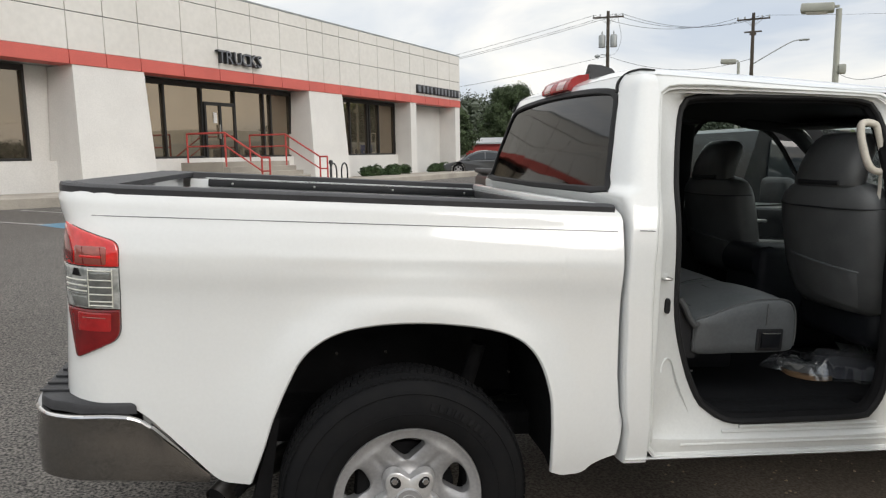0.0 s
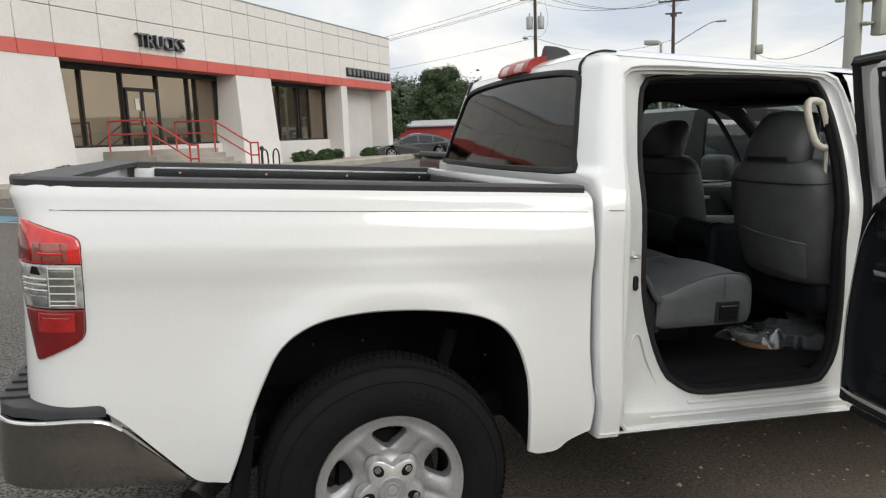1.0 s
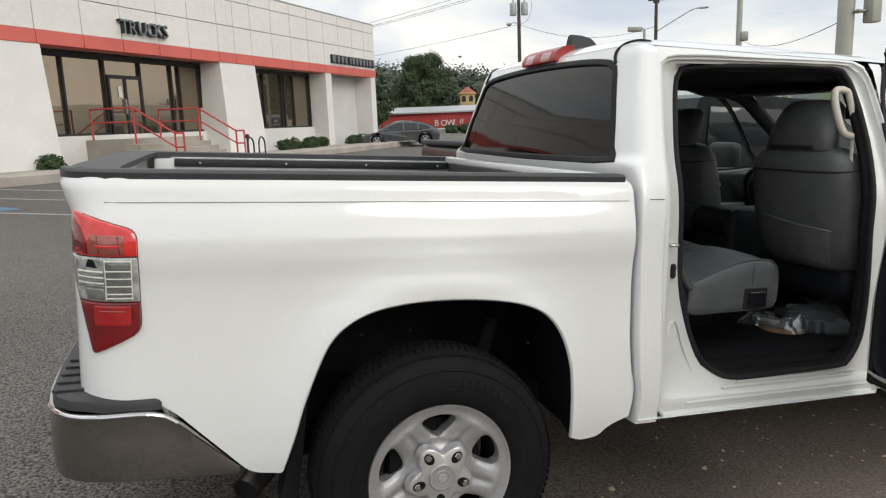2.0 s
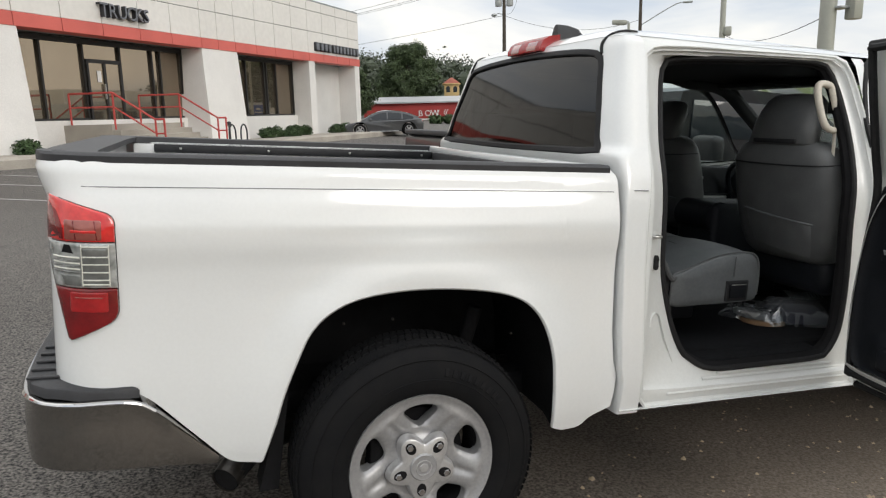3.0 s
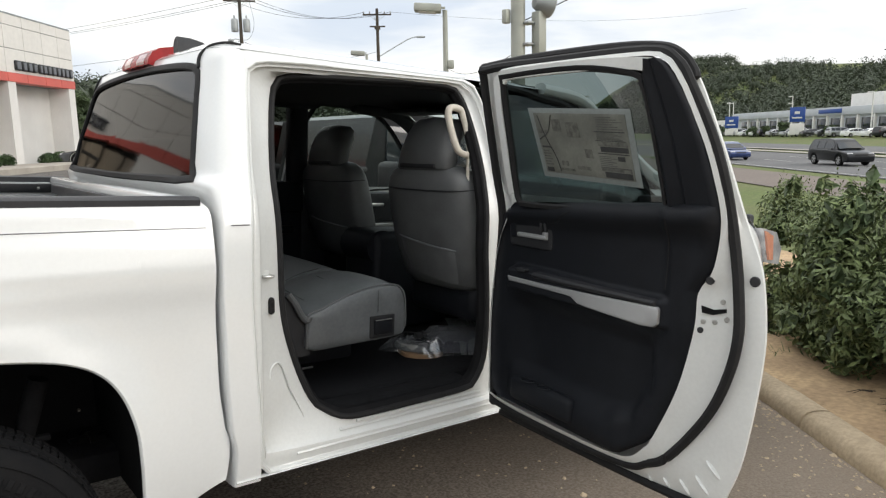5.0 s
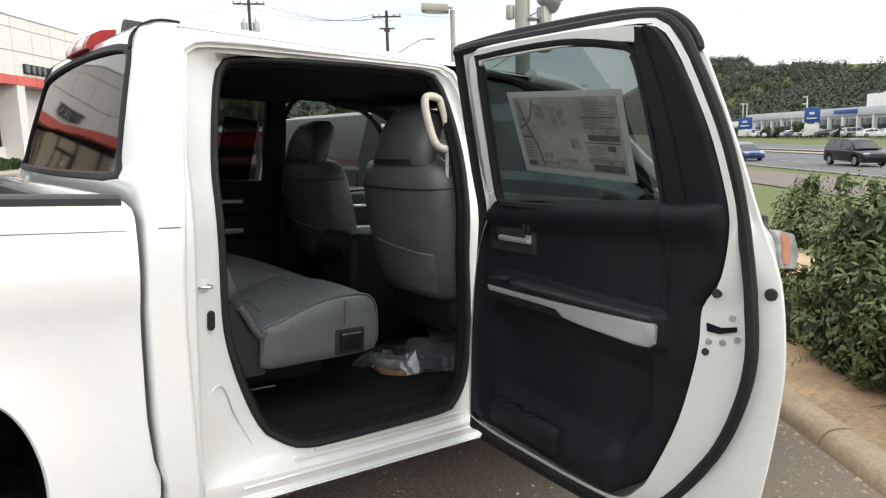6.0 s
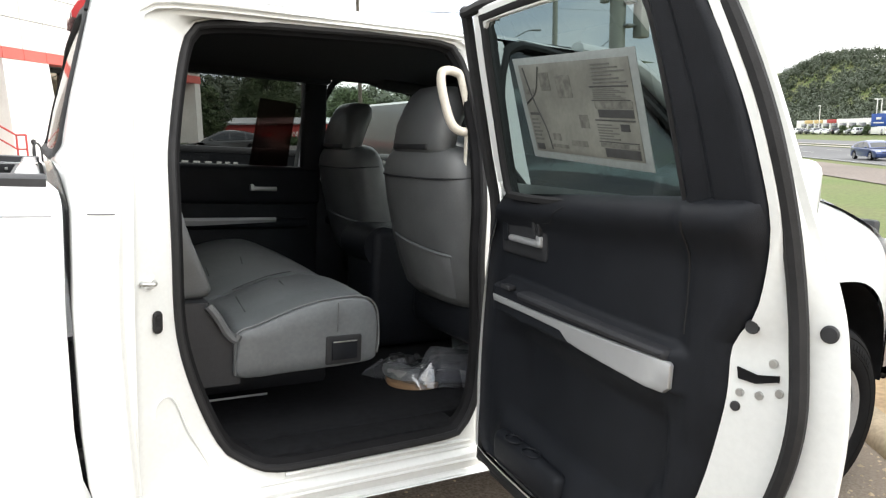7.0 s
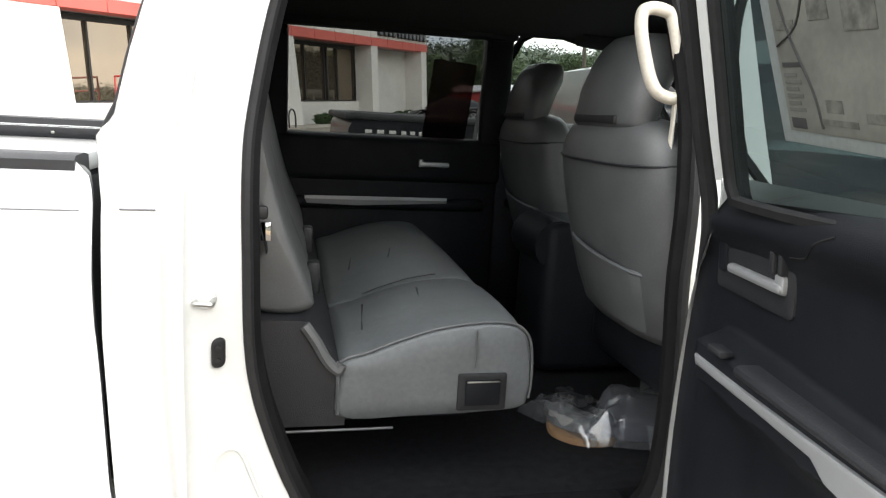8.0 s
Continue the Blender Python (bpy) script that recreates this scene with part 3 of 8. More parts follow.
def rail(a):
    top = [(a, -0.6, FLOOR + 0.95), (a, 1.1, FLOOR + 0.95), (a, 2.6, FLOOR + 0.13), (a, 2.92, FLOOR + 0.13)]
    mid = [(p[0], p[1], p[2] - 0.42) for p in top]
    part("top_rail", tube(top, 0.032, 8), REDRAIL, building)
    part("mid_rail", tube(mid, 0.026, 8), REDRAIL, building)
    for b, c, h in ((-0.6, FLOOR, FLOOR + 0.95), (1.1, FLOOR - 0.1, FLOOR + 0.95), (2.6, 0.4, FLOOR + 0.13), (2.92, 0.4, FLOOR + 0.13)):
        part("rail_post", tube([(a, b, c - 0.05), (a, b, h)], 0.03, 8), REDRAIL, building)


for a in (-19.75, -16.75):
    rail(a)
part("bollard", lathe([(0.0, 0.0), (0.09, 0.0), (0.08, 0.15), (0.04, 0.2), (0.04, 0.75), (0.08, 0.8), (0.07, 0.9), (0.0, 0.93)], 12, Matrix.Translation((-15.3, 2.0, 0.45))), SIGNK, building, "black iron post by the steps")
for a in (-15.6, -14.9):
    part("bike_hoop", tube(smooth_path([(a, 2.2, 0.4), (a, 2.2, 1.05), (a + 0.18, 2.2, 1.25), (a + 0.36, 2.2, 1.05), (a + 0.36, 2.2, 0.4)], 5), 0.03, 8), SIGNK, building)
# wall panels: one piece each, with open joints
SE = [-46.0, -43.6, -41.2, -38.8, -36.4, -34.0, -31.6, -29.2, -26.8, -24.25, -23.1, -21.92, -20.28, -18.72, -17.09, -15.52, -13.87, -12.85, -11.71, -10.19, -8.69, -7.2, -5.7, -4.2, -2.7, -1.3, 0.02]
for a0, a1 in zip(SE[:-1], SE[1:]):
    for c0, c1 in ((4.5, 5.53), (5.53, 6.5), (6.5, 6.96)):
        part("wall_panel", bbox(a0 + 0.012, a1 - 0.012, -0.03, 0.02, c0 + 0.012, c1 - 0.012, 0.006), PANEL, building)
    part("band_panel", bbox(a0 + 0.01, a1 - 0.01, -0.55, 0.05, 4.12, 4.5, 0.01), REDBAND, building)
solid("apron_kerb", flipped(loft([[(*xy(q, s), lot_z(*xy(-20.0, s)) + z) for q, z in ((-20.2, -0.2), (-20.2, 0.14), (-17.9, 0.14), (-17.82, 0.1), (-17.8, -0.2))] for s in lin(-14, 32.7, 40)], True, True, True)), CONC2, "pale concrete walk along the building", "kerb", kind="structure")
for i, (s, q0) in enumerate(((8.0, -15.5), (6.2, -13.2), (4.0, -11.0))):
    solid("parking_line", grid(lambda u, v: (*xy(u, s + (u + 14) * 0.35 + v), lot_z(*xy(u, s + (u + 14) * 0.35 + v)) + 0.006), lin(-17.5, -9.0, 12), [-0.05, 0.05]), PAINTL, "faded white parking line on the asphalt", "parking line", kind="structure")
solid("accessible_mark", grid(lambda q, s: (*xy(q, s), lot_z(*xy(q, s)) + 0.006), lin(-14.9, -14.1, 4), lin(3.6, 4.6, 4)), PAINTB, "faded blue painted parking mark", "parking mark", kind="structure")


# loose gravel on the asphalt by the kerb
def gravel():
    rng = random.Random(31)
    V, F = [], []
    for k in range(2600):
        q, s = -0.12 - 3.0 * rng.random() ** 2.2, rng.uniform(-5.0, 4.5)
        r = rng.uniform(0.003, 0.010) if rng.random() < 0.93 else rng.uniform(0.010, 0.018)
        x, y = xy(q, s)
        z = lot_z(x, y) + r * 0.3
        i = len(V)
        a0 = rng.uniform(0, 6.28)
        for j in range(5):
            a = a0 + j * 1.2566
            V.append((x + r * rng.uniform(0.8, 1.3) * math.cos(a), y + r * rng.uniform(0.8, 1.3) * math.sin(a), z - r * 0.3))
        V += [(x + r * 0.3 * math.cos(a0), y + r * 0.3 * math.sin(a0), z + r * rng.uniform(0.3, 0.7))]
        F += [(i + j, i + (j + 1) % 5, i + 5) for j in range(5)]
    return V, F


solid("gravel", gravel(), CONC, "loose tan gravel scattered on the asphalt", "gravel", kind="stuff")

# ---- the white pickup: x forward, y from its near side to its far side, z up ----
TILTD = 3.87
truck = thing("pickup_truck", "white crew-cab pickup truck with its rear side door standing open", "pickup truck", pose(-0.027, 0, 0, 0, TILTD, 0))
YC = 1.03
ZT = [0.45, 0.52, 0.62, 0.75, 0.95, 1.1, 1.25, 1.32, 1.38, 1.42, 1.5, 1.6, 1.7, 1.8, 1.87, 1.92, 2.0]
YT = [0.03, 0.012, 0.0, -0.004, 0.0, 0.005, 0.012, 0.02, 0.035, 0.05, 0.085, 0.125, 0.165, 0.205, 0.235, 0.30, 0.36]
def ys(z):
    """How far in the cab's side stands at height z."""
    return float(np.interp(z, ZT, YT))


ARCH = [(-0.515, 0.455), (-0.476, 0.585), (-0.450, 0.679), (-0.408, 0.789), (-0.367, 0.872), (-0.309, 0.929), (-0.224, 0.970), (-0.102, 0.992), (0.044, 0.997), (0.197, 0.986), (0.319, 0.961), (0.404, 0.916), (0.461, 0.843), (0.497, 0.739), (0.509, 0.636), (0.514, 0.54), (0.519, 0.452)]
ARCHS = smooth_path(ARCH, 4)
for i in range(1, len(ARCHS)):
    if ARCHS[i][0] <= ARCHS[i - 1][0]:
        ARCHS[i] = (ARCHS[i - 1][0] + 0.0006, ARCHS[i][1])
ZB, YB = [0.42, 0.5, 0.6, 0.7, 0.85, 1.0, 1.08, 1.14, 1.2, 1.27, 1.314, 1.36, 1.40], [0.052, 0.036, 0.03, 0.03, 0.034, 0.036, 0.032, 0.022, 0.02, 0.034, 0.047, 0.055, 0.078]
def bed_y(x, z):
    y = float(np.interp(z, ZB, YB))
    # flare round the wheel opening
    cx, cz = x - 0.02, max(0.0, z - 0.55)
    d = math.hypot(cx / 1.05, cz) - 0.46
    y -= 0.034 * math.exp(-(d / 0.11) ** 2) * (1 if z < 1.15 else max(0, 1 - (z - 1.15) / 0.1))
    if x < -0.93:
        y += 0.16 * (1 - math.sqrt(max(0.0, 1 - min(1.0, (-0.93 - x) / 0.172) ** 2.2)))
    if x > 0.72:
        y += 0.25 * (x - 0.72) ** 1.5
    return y


def bed_bottom(x):
    if x <= ARCHS[0][0]:
        return float(np.interp(x, [-1.10, -1.058, -0.90, -0.86, -0.82, -0.62, -0.59, -0.515], [0.735, 0.733, 0.722, 0.705, 0.675, 0.468, 0.455, 0.452]))
    if x >= ARCHS[-1][0]:
        return float(np.interp(x, [0.519, 0.56, 0.634, 0.76, 0.79], [0.452, 0.436, 0.432, 0.497, 0.515]))
    return float(np.interp(x, [p[0] for p in ARCHS], [p[1] for p in ARCHS]))


def bed_top(x):
    return 1.395 if x < 0.64 else 1.395 - 0.10 * ((x - 0.64) / 0.115) ** 2.6 * 1.0 if x < 0.755 else 1.29


def bed_end(z):
    """The panel's front edge at the gap."""
    return float(np.interp(z, [0.45, 0.50, 0.56, 0.63, 0.68, 0.8, 1.1, 1.33, 1.365, 1.385, 1.395], [0.70, 0.772, 0.782, 0.784, 0.766, 0.750, 0.737, 0.736, 0.733, 0.722, 0.706]))


def rear_push(x, z):
    """The corner over the tail lamp stands a little proud."""
    return -float(np.interp(z, [0.72, 0.80, 1.28, 1.32, 1.365, 1.385, 1.395], [0.0, 0.0, 0.0, 0.018, 0.030, 0.024, 0.014])) * max(0.0, (-0.93 - x) / 0.172) ** 2


def bed_side():
    xs = [-1.102, -1.1015, -1.10, -1.097, -1.093, -1.087, -1.079, -1.07, -1.06, -1.045, -1.03] + lin(-1.01, -0.53, 30) + [p[0] for p in ARCHS] + lin(0.535, 0.66, 8)
    rows = [i / 40 for i in range(41)]
    def fn(x, t):
        zb = bed_bottom(x)
        z = zb + (1.395 - zb) * t
        return (x + rear_push(x, z), bed_y(x, z), z)
    V, F = grid(fn, xs, rows)
    n0 = len(V)
    # the last stretch up to the curved front edge
    def fn2(k, t):
        zb = bed_bottom(0.66) + (0.50 - bed_bottom(0.66)) * k
        z = zb + (1.395 - zb) * t
        x = 0.66 + (bed_end(z) - 0.66) * k
        return (x, bed_y(x, z), z)
    g2 = grid(fn2, lin(0, 1, 8), rows)
    # rolled edge at the gap
    e = [fn2(1, t) for t in rows]
    g3 = loft([e, [(x - 0.004, y + 0.012, z) for x, y, z in e], [(x - 0.012, y + 0.06, z) for x, y, z in e]], False)
    # rolled lip of the wheel opening
    lip = [(x, bed_y(x, z), z) for x, z in ARCHS]
    def inw(p, d, dy):
        c = Vector((0.02, 0, 0.6))
        v = (Vector((p[0], 0, p[2])) - c).normalized()
        return (p[0] - v.x * d, p[1] + dy, p[2] - v.z * d)
    g4 = loft([lip, [inw(p, 0.006, 0.004) for p in lip], [inw(p, 0.006, 0.014) for p in lip]], False)
    low = [(x, bed_y(x, bed_bottom(x)), bed_bottom(x)) for x in lin(-1.10, -0.53, 34)]
    g5 = loft([low, [(x, y + 0.03, z + 0.004) for x, y, z in low]], False)
    low2 = [(x, bed_y(x, bed_bottom(x)), bed_bottom(x)) for x in lin(0.535, 0.66, 8)] + [fn2(k, 0) for k in lin(0.15, 1, 6)]
    g6 = loft([low2, [(x, y + 0.03, z + 0.004) for x, y, z in low2]], False)
    return merge((V, F), g2, flipped(g3), g4, g5, g6)


BS = bed_side()
bed = part("bed_side", flipped(BS), WHITE, truck, sharp=60)
bedf = part("bed_side", mirrored(flipped(BS), YC), WHITE, truck, sharp=60)


def path_on_bed(z, x0, x1, out, n=40):
    return [(x, bed_y(x, z) - out, z) for x in lin(x0, x1, n)]


part("pinstripe", tube(path_on_bed(1.314, -0.995, 0.715, -0.0005), 0.0028, 6, flat=0.6), LINE, bed)
# rail caps along the bed's top
def cap(x0, x1):
    sec = [(-0.006, -0.012), (-0.008, 0.012), (0.004, 0.022), (0.06, 0.024), (0.085, 0.018), (0.088, -0.02)]
    rings = []
    for x in [x0, x0 + 0.002, x0 + 0.006, x0 + 0.012, x0 + 0.022, x0 + 0.035] + lin(x0 + 0.05, x1, 30):
        y0 = bed_y(x, 1.39)
        px = rear_push(x, 1.37)
        rings.append([(x + px * (1 if a < 0.03 else 0.6), y0 + a, 1.388 + b * 0.8) for a, b in sec])
    return flipped(loft(rings, True, True, True))


CAP = cap(-1.101, 0.706)
part("rail_cap", CAP, CAPP, bed, "textured black plastic rail cap")
part("rail_cap", mirrored(CAP, YC), CAPP, bedf, "textured black plastic rail cap")
# inside of the bed
for side, par in ((0, bed), (1, bedf)):
    g = merge(rbox((-0.16, 0.165, 1.225), (1.64, 0.03, 0.29), 0.008), rbox((-0.13, 0.125, 1.37), (1.55, 0.07, 0.03), 0.008))
    part("inner_wall", mirrored(g, YC) if side else g, WHITE, par)
    g = merge(rbox((-0.115, 0.185, 1.35), (1.53, 0.03, 0.042), 0.006))
    part("deck_rail", mirrored(g, YC) if side else g, BLACKP, par, "black bed rail channel")
    for xb in (-0.75, -0.30, 0.15, 0.58):
        g = rbox((xb, 0.203, 1.35), (0.012, 0.008, 0.012), 0.003)
        part("bolt", mirrored(g, YC) if side else g, STEEL, par)
part("bed_floor", grid(lambda x, y: (x, y, 0.885 + 0.012 * (1 if math.sin(y * 38) > 0 else 0)), lin(-1.03, 0.68, 4), lin(0.58, 1.48, 80)), CAPP, truck)
part("bed_front_wall", rbox((0.68, YC, 1.125), (0.035, 1.72, 0.47), 0.01), CAPP, truck)
part("bed_front_rail", rbox((0.668, YC, 1.385), (0.06, 1.74, 0.04), 0.012), WHITE, truck)
part("front_rail_channel", rbox((0.63, YC, 1.352), (0.03, 1.45, 0.045), 0.006), BLACKP, truck)
# tailgate
def tailgate():
    prof = [(-1.045, 0.74), (-1.085, 0.76), (-1.10, 0.9), (-1.092, 1.1), (-1.105, 1.30), (-1.10, 1.36), (-1.08, 1.39), (-1.03, 1.392), (-1.025, 1.36), (-1.03, 0.74)]
    rings = []
    for y in lin(0.205, 2 * YC - 0.205, 24):
        k = ((y - YC) / 0.93) ** 2
        rings.append([(x + 0.03 * k ** 3, y, z) for x, z in prof])
    return loft(rings, True, True, True)


tg = part("tailgate", tailgate(), WHITE, truck)
part("tailgate_cap", loft([[(x + 0.03 * (((y - YC) / 0.93) ** 2) ** 3, y, z) for x, z in ((-1.128, 1.378), (-1.13, 1.396), (-1.12, 1.405), (-1.09, 1.408), (-1.02, 1.406), (-0.985, 1.40), (-0.985, 1.378))] for y in lin(0.16, 2 * YC - 0.16, 24)], True, True, True), CAPP, tg, "grey-black plastic tailgate top cap")
# tail lamps
def rounded(pts, radii, n=6):
    """A closed outline with its corners rounded."""
    out = []
    for i, r in enumerate(radii):
        a, b, c = (Vector(pts[j % len(pts)]) for j in (i - 1, i, i + 1))
        p, q = b + (a - b).normalized() * r, b + (c - b).normalized() * r
        for k in range(n + 1):
            t = k / n
            v = p * (1 - t) ** 2 + b * (2 * t * (1 - t)) + q * t * t
            out.append((v.x, v.y))
    return out


TL = rounded([(-1.094, 1.294), (-0.910, 1.238), (-0.907, 0.936), (-1.046, 0.866), (-1.101, 1.12)], (0.012, 0.03, 0.035, 0.02, 0.06))
def lamp_to3(a, b, h):
    return (a, bed_y(a, b) - h + 0.004, b)


def clip_z(poly, z0, z1):
    for zc, sgn in ((z0, 1), (z1, -1)):
        out = []
        for i in range(len(poly)):
            a, b = poly[i - 1], poly[i]
            ina, inb = sgn * (a[1] - zc) >= 0, sgn * (b[1] - zc) >= 0
            if ina != inb:
                t = (zc - a[1]) / (b[1] - a[1])
                out.append((a[0] + t * (b[0] - a[0]), zc))
            if inb:
                out.append(b)
        poly = out
    return poly


# darker copy of the clear lens, with the bowls' shade in its colour
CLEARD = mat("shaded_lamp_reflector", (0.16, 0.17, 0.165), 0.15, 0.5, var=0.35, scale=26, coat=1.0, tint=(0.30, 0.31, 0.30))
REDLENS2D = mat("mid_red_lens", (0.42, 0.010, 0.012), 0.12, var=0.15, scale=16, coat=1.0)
for par, fl in ((truck, False), (truck, True)):
    K = (lambda g: mirrored(g, YC)) if fl else (lambda g: g)
    tl = part("tail_light", K(plate(TL, 0.006, lamp_to3, 0.003)), RUBBER, par, "tall red and clear tail light")
    inner = inset(TL[::-1], 0.0025)
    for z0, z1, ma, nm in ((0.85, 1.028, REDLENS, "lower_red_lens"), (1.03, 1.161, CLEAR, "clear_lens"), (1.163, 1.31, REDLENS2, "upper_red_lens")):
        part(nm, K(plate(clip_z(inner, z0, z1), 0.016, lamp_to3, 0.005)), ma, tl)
    # greyish-pink reflection, painted as a duller plate on the bright lens
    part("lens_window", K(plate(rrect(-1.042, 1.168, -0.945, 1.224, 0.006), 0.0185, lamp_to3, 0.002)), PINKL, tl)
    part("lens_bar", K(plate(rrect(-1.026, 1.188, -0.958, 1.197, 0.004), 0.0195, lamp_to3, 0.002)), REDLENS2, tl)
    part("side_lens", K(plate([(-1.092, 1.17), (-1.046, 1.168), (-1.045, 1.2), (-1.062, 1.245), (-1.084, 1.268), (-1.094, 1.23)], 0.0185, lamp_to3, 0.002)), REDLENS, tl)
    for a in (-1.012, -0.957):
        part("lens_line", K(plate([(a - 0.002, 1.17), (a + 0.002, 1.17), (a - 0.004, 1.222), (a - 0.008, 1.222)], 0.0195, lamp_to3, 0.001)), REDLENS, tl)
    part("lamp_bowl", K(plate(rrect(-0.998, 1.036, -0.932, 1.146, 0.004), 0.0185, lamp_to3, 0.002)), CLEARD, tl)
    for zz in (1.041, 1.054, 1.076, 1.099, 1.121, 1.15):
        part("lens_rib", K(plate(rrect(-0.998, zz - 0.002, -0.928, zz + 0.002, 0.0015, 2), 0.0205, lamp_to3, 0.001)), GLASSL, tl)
    for a in (-0.999, -0.929):
        part("lens_rib", K(plate(rrect(a - 0.0015, 1.036, a + 0.0015, 1.156, 0.001, 2), 0.0205, lamp_to3, 0.001)), GLASSL, tl)
    part("bulb_shade", K(plate([(-1.052, 1.132), (-1.020, 1.13), (-1.030, 1.154), (-1.044, 1.155)], 0.0195, lamp_to3, 0.002)), DARK, tl)
    for k in range(6):
        zz = 1.076 + 0.0085 * k
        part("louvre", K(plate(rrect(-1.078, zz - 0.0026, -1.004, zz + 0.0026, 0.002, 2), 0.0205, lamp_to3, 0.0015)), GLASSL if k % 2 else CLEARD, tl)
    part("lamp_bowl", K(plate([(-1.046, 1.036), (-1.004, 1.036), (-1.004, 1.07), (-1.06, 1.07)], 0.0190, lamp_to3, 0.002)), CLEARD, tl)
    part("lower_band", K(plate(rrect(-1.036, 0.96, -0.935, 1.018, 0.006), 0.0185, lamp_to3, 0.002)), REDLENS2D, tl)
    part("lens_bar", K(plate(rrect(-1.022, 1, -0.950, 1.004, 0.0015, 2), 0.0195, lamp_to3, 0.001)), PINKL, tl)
# rear bumper
BP = [(-0.645, 0.045, 0.452, 0.485), (-0.70, 0.036, 0.456, 0.543), (-0.76, 0.026, 0.462, 0.605), (-0.82, 0.018, 0.468, 0.664), (-0.865, 0.010, 0.472, 0.694), (-0.93, 0.004, 0.478, 0.705), (-1.03, 0.006, 0.484, 0.706), (-1.11, 0.035, 0.488, 0.708), (-1.155, 0.085, 0.49, 0.712), (-1.18, 0.17, 0.49, 0.715), (-1.195, 0.4, 0.49, 0.72), (-1.2, YC, 0.49, 0.72)]
def bumper():
    pts = BP + [(x, 2 * YC - y, a, b) for x, y, a, b in reversed(BP[:-1])]
    pts = smooth_path(pts, 4)
    rings = []
    for i, (x, y, zb, zt) in enumerate(pts):
        c = Vector((-0.55, YC, 0))
        a, b = pts[max(0, i - 1)], pts[min(len(pts) - 1, i + 1)]
        t = Vector((b[0] - a[0], b[1] - a[1], 0)).normalized()
        nrm = Vector((t.y, -t.x, 0))
        if nrm.dot(Vector((x, y, 0)) - c) < 0:
            nrm = -nrm
        ring = []
        for k, o in ((0.0, -0.05), (0.0, -0.02), (0.06, 0.0), (0.3, 0.006), (0.6, 0.008), (0.9, 0.006), (0.965, 0.012), (1.0, 0.006), (1.0, -0.02), (1.0, -0.06)):
            ring.append((x + nrm.x * o, y + nrm.y * o, zb + (zt - zb) * k))
        rings.append(ring)
    return loft(rings, False)


bump = part("rear_bumper", bumper(), BUMPC, truck, "chrome rear step bumper")
part("bumper_edge", tube([(x, y - 0.012 if y < YC else y + 0.012, zt - 0.006) for x, y, zb, zt in smooth_path(BP[3:9], 5)], 0.006, 8), CHROME, bump)
PADS = [(-0.862, 0.02), (-0.93, 0.012), (-1.03, 0.014), (-1.11, 0.04), (-1.155, 0.09), (-1.178, 0.17), (-1.192, 0.4), (-1.197, YC)]
PADS = PADS + [(x, 2 * YC - y) for x, y in reversed(PADS[:-1])]
part("step_pad", plate(PADS + [(-0.95, 2 * YC - 0.14), (-1.04, 2 * YC - 0.22), (-1.05, YC), (-1.04, 0.22), (-0.95, 0.14)], 0.032, lambda a, b, h: (a, b, 0.700 + 0.012 * step01(-0.95, -1.1, a) + h), 0.01), CAPP, bump, "ribbed black bumper step pad")
for k in range(5):
    part("pad_rib", rbox((-1.125, 0.12 + 0.075 * k, 0.748), (0.09, 0.012, 0.008), 0.003), CAPP, bump)
part("exhaust_pipe", tube(smooth_path([(-0.1, 0.36, 0.48), (-0.35, 0.30, 0.45), (-0.55, 0.17, 0.41), (-0.625, 0.075, 0.375)], 5), 0.046, 16, caps=False), SOOT, truck, "sooty exhaust tail pipe")
part("pipe_bore", tube([(-0.55, 0.17, 0.41), (-0.622, 0.079, 0.377)], 0.043, 14), LINER, truck)


